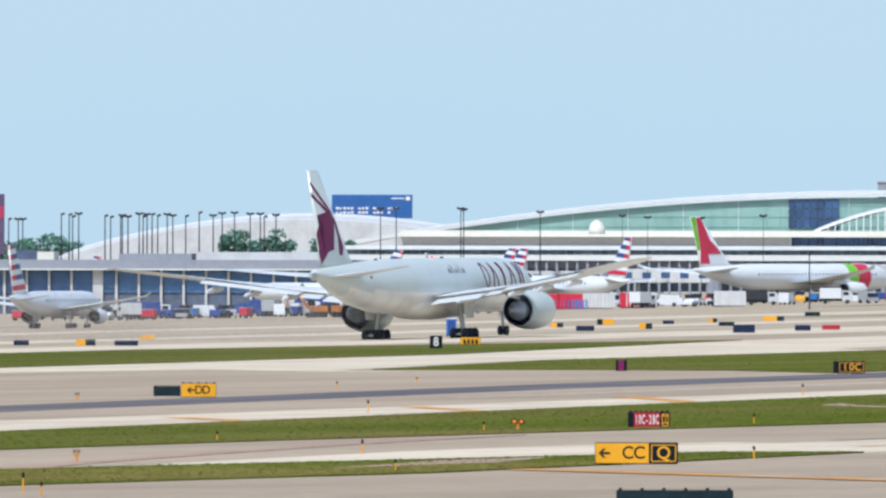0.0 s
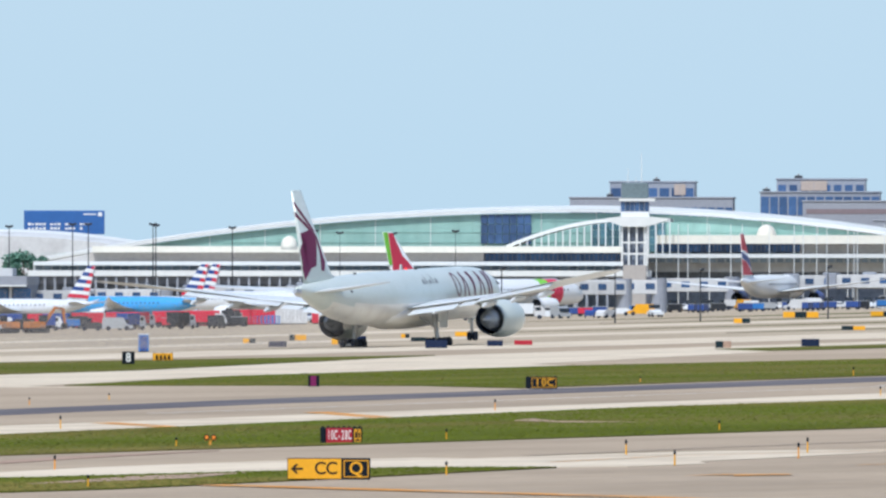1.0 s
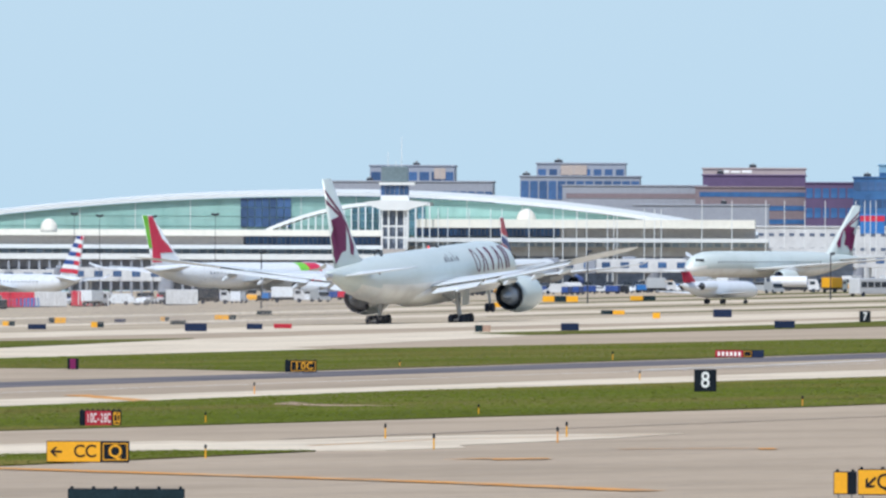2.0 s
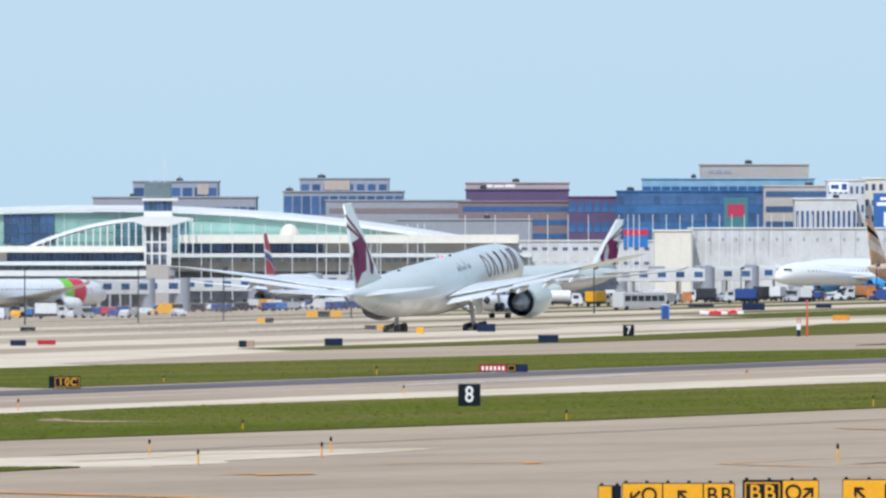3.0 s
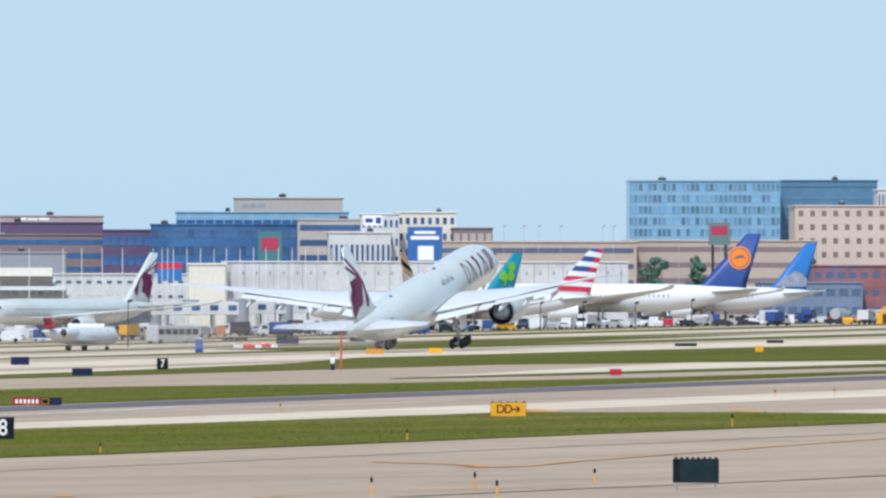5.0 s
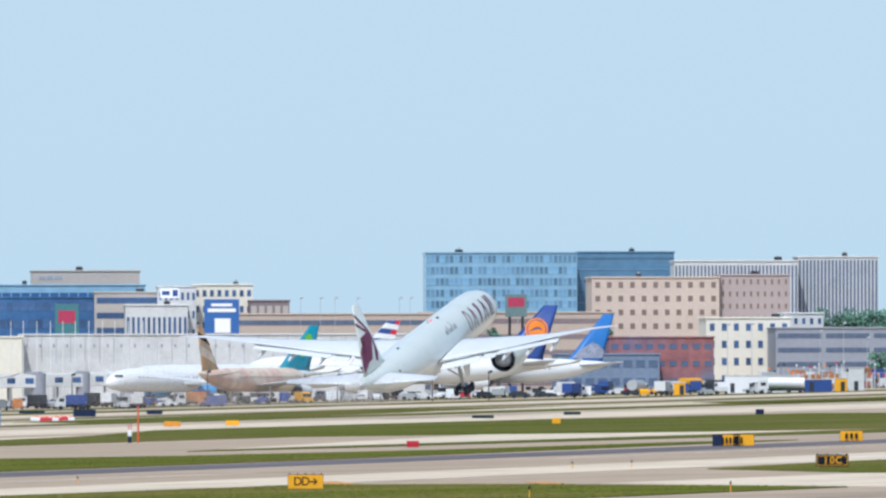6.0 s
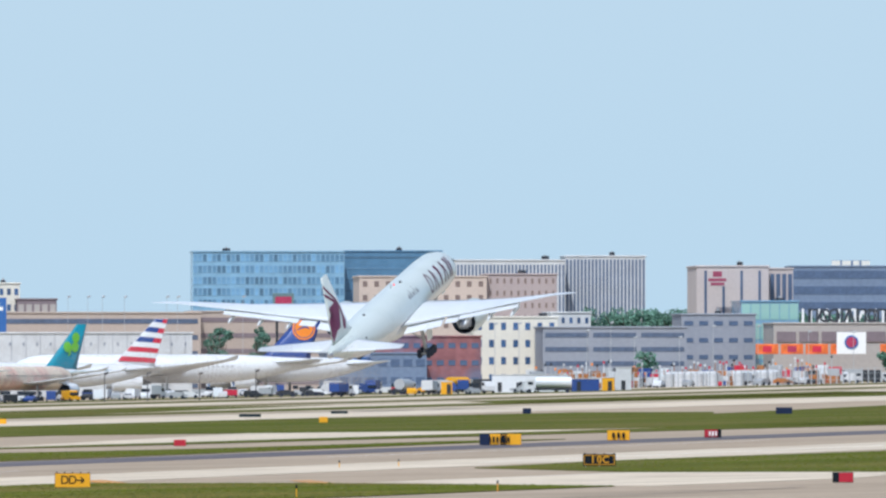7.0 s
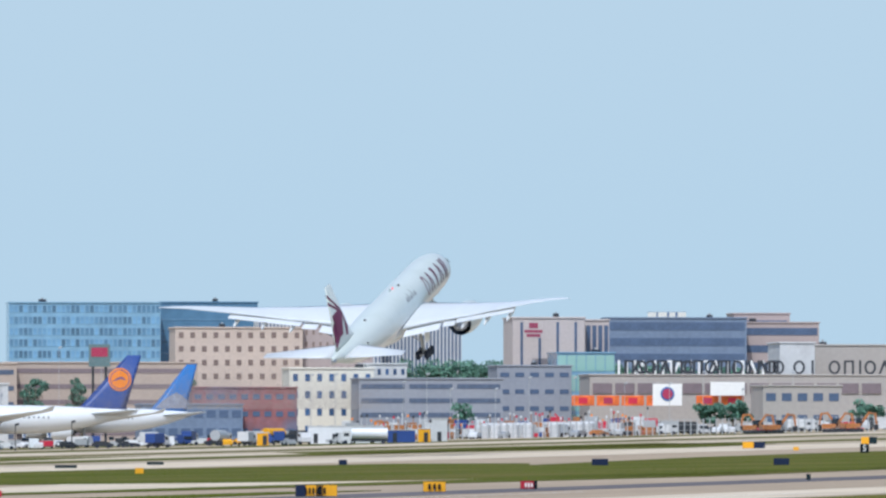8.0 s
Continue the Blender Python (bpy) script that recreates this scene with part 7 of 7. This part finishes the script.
for b, d, a in ((640, 3600, 20), (760, 3600, -30), (980, 3600, 15), (1180, 3600, -20), (1570, 3480, 30), (1620, 3500, 0), (1760, 3716, -20), (2040, 3716, 10), (2110, 3712, -15), (2180, 3720, 0), (2410, 3900, 20), (2560, 3880, -10), (2640, 3890, 15), (2720, 3900, -20), (2810, 3900, 0)):
    jet_bridge(b, d, a)
fence = tagged(new("boundary_fence"), "thin grey boundary fence along the field edge", "fence")
for k in range(90):
    b = 3860 + k * 11.3
    x = bx(b, 3720)
    p = part("post", box(x - 0.13, x + 0.13, 3719.9, 3720.1, ground_z(x) - 0.1, ground_z(x) + 3.6), "strut", fence) if k == 0 else new("post", p0)
    if k == 0:
        p0, x00, z00 = p.data, x, ground_z(x)
    else:
        p.parent = fence
        p.location = (x - x00, 0, ground_z(x) - z00)
for h in (1.0, 2.3, 3.5):
    bm = bmesh.new()
    xa, xb = bx(3860, 3720), bx(4877, 3720)
    vs = [bm.verts.new((x, 3720 + y, ground_z(x) + h + z)) for x, y, z in ((xa, 0, 0), (xb, 0, 0), (xb, 0, 0.08), (xa, 0, 0.08), (xa, 0.05, 0), (xb, 0.05, 0), (xb, 0.05, 0.08), (xa, 0.05, 0.08))]
    for q in ((0, 1, 2, 3), (7, 6, 5, 4), (0, 4, 5, 1), (3, 2, 6, 7)):
        bm.faces.new([vs[i] for i in q])
    part("rail", bm, "strut", fence)

# roof plant on the far blocks
rngp = random.Random(3)
for name, lab, b0, b1, v, d, wall, rows, cols, glass, share in OFF:
    if b1 - b0 > 100 and d > 4150 and "garage" not in name:
        for k in range(1):
            b = rngp.uniform(b0 + 8, b1 - 20)
            w = rngp.uniform(1.2, 2.2)
            x, y, z = bx(b, d), d * math.cos((b - 2440) * STEP) + 5, level(v, d) + 0.55
            t = thing("roof_unit", Matrix.Translation((x, y, z)), "small grey plant unit on a flat roof", "roof unit", "roof units")
            part("casing", box(-w / 2, w / 2, 0, 2.5, 0, rngp.uniform(0.5, 0.9), 0.05), "dark_metal", t)
            part("fan", tube((0, 1.2, 0.3), (0, 1.2, 1.1), 0.35, n=10), "strut", t)
            part("curb", box(-w / 2 - 0.1, w / 2 + 0.1, -0.1, 2.6, -0.05, 0.08), "dark_metal", t)
# vertical joints of the long cargo shed
shed = next(o for o in bpy.data.objects if o.name.startswith("cargo_shed"))
w, top = bx(3325, 4010) - bx(2608, 4010), level(-62, 4010)
for k in range(28):
    x = (k + 0.5) * w / 28
    part("panel_joint", box(x - 0.06, x + 0.06, -0.12, 0.05, ground_z(bx(2960, 4010)), top - 0.1), "grey_wall", shed)
part("base_band", box(0, w, -0.2, 0.02, ground_z(bx(2960, 4010)), level(-14, 4010)), "pale_wall", shed)

for b0, b1, d, v0, v1 in ((1738, 1758, 4575, -143, -124), (1962, 2008, 4555, -149, -132)):
    t = thing("facade_panel", Matrix.Translation((bx(b0, d), d * math.cos((b0 - 2440) * STEP) - 0.2, 0)), "tan stone panel between office windows", "facade panel")
    w = bx(b1, d) - bx(b0, d)
    part("slab", box(0, w, -0.3, 0.25, level(v1, d), level(v0, d), 0.03), "tan_wall", t)
    part("joint", box(w / 2 - 0.05, w / 2 + 0.05, -0.34, -0.28, level(v1, d), level(v0, d)), "grey_wall", t)


# ---- thin exhaust haze and dust behind the engines, fine flakes that move along ----
def build_haze():
    rng = np.random.default_rng(21)
    k = 70000
    back = rng.gamma(2.2, 24.0, k)
    back = back[back < 120]
    k = len(back)
    x = rng.choice((-9.75, 9.75), k) + rng.normal(size=k) * (1.8 + back * 0.045)
    z = np.abs(rng.normal(size=k)) * (1.9 + back * 0.02) + 0.15
    r, a = rng.uniform(0.015, 0.035, k), rng.uniform(0, 6.28, k)
    v = np.stack([np.stack((x + r * np.cos(q + a), -44.0 - back, z + r * np.sin(q + a)), 1) for q in (0, 2.094, 4.189)], 1)
    verts, faces = v.reshape(-1, 3).tolist(), np.arange(3 * k).reshape(-1, 3).tolist()
    me = bpy.data.meshes.new("exhaust_haze")
    me.from_pydata(verts, [], faces)
    me.materials.append(mat("exhaust_dust", (0.30, 0.27, 0.25), 0.9, vary=0.1, spec=0.0))
    return tagged(new("exhaust_haze", me), "thin brownish exhaust haze and dust behind the engines", "exhaust haze", kind="stuff")


haze = build_haze()


# ---- moving things ----
HERO_ROWS = (
    (0.0, 1675, -1.95, 0.4), (0.5, 1716, -1.76, 0.85), (1.0, 1757, -1.50, 1.35), (1.5, 1798, -1.22, 1.95), (3.0, 1925, -0.24, 5.2), (3.5, 1968, 0.06, 6.7), (4.0, 2011, 0.50, 8.0),
    (4.5, 2054, 1.20, 9.4), (6.0, 2186, 5.50, 12.3), (6.5, 2231, 7.90, 12.9), (7.0, 2276, 10.75, 13.9), (7.5, 2321, 14.25, 14.7), (8.0, 2366, 18.40, 15.4))


def hero_pose(s, z, pitch):
    v = AHEAD * s + ACROSS * 735.3
    turn = Matrix.Rotation(-(HEADING - 0.037), 4, "Z") @ Matrix.Rotation(radians(pitch), 4, "X") @ Matrix.Rotation(radians(-1.22), 4, "Y")
    return Matrix.Translation((v.x, v.y, z)) @ turn


WING_ROWS = ((0.0, -1.2), (1.0, -0.9), (1.5, -0.6), (3.0, 2.0), (3.5, 2.4), (4.0, 2.9), (4.5, 3.4), (6.0, 3.8), (8.0, 4.0))


def wing_pose(sd, bend):
    """The wing bends up about its root as it takes the weight."""
    root = Matrix.Translation((sd * 3.0, 0, 4.4))
    return root @ Matrix.Rotation(radians(-sd * bend), 4, "Y") @ root.inverted()


GEAR_ROWS = ((0.0, 0.1), (1.5, 0.12), (3.0, 0.2), (3.5, 0.3), (4.0, 0.45), (4.5, 0.6), (8.0, 0.6))   # the legs lengthen as the weight comes off


def haze_pose(s, z):
    v = AHEAD * s + ACROSS * 735.3
    g = ground_z(v.x)
    return Matrix.Translation((v.x, v.y, g + 0.45 * max(0.0, z - g - 0.3))) @ Matrix.Rotation(-(HEADING - 0.037), 4, "Z")


def motions():
    walk(haze, [(t, haze_pose(s, z)) for t, s, z, p in HERO_ROWS])
    for wing, sd in WINGS:
        walk(wing, [(t, wing_pose(sd, b)) for t, b in WING_ROWS])
    for gear in GEARS:
        walk(gear, [(t, Matrix.Translation((0, 0, -d))) for t, d in GEAR_ROWS])
    walk(hero, [(t, hero_pose(s, z, p)) for t, s, z, p in HERO_ROWS])
    walk(jet, [(t, Matrix.Translation(spot(2225 + 37.7 * (t - 1.5), 2585)) @ Matrix.Rotation(radians(-38), 4, "Z")) for t in (0.0, 4.0, 8.0)])


motions()
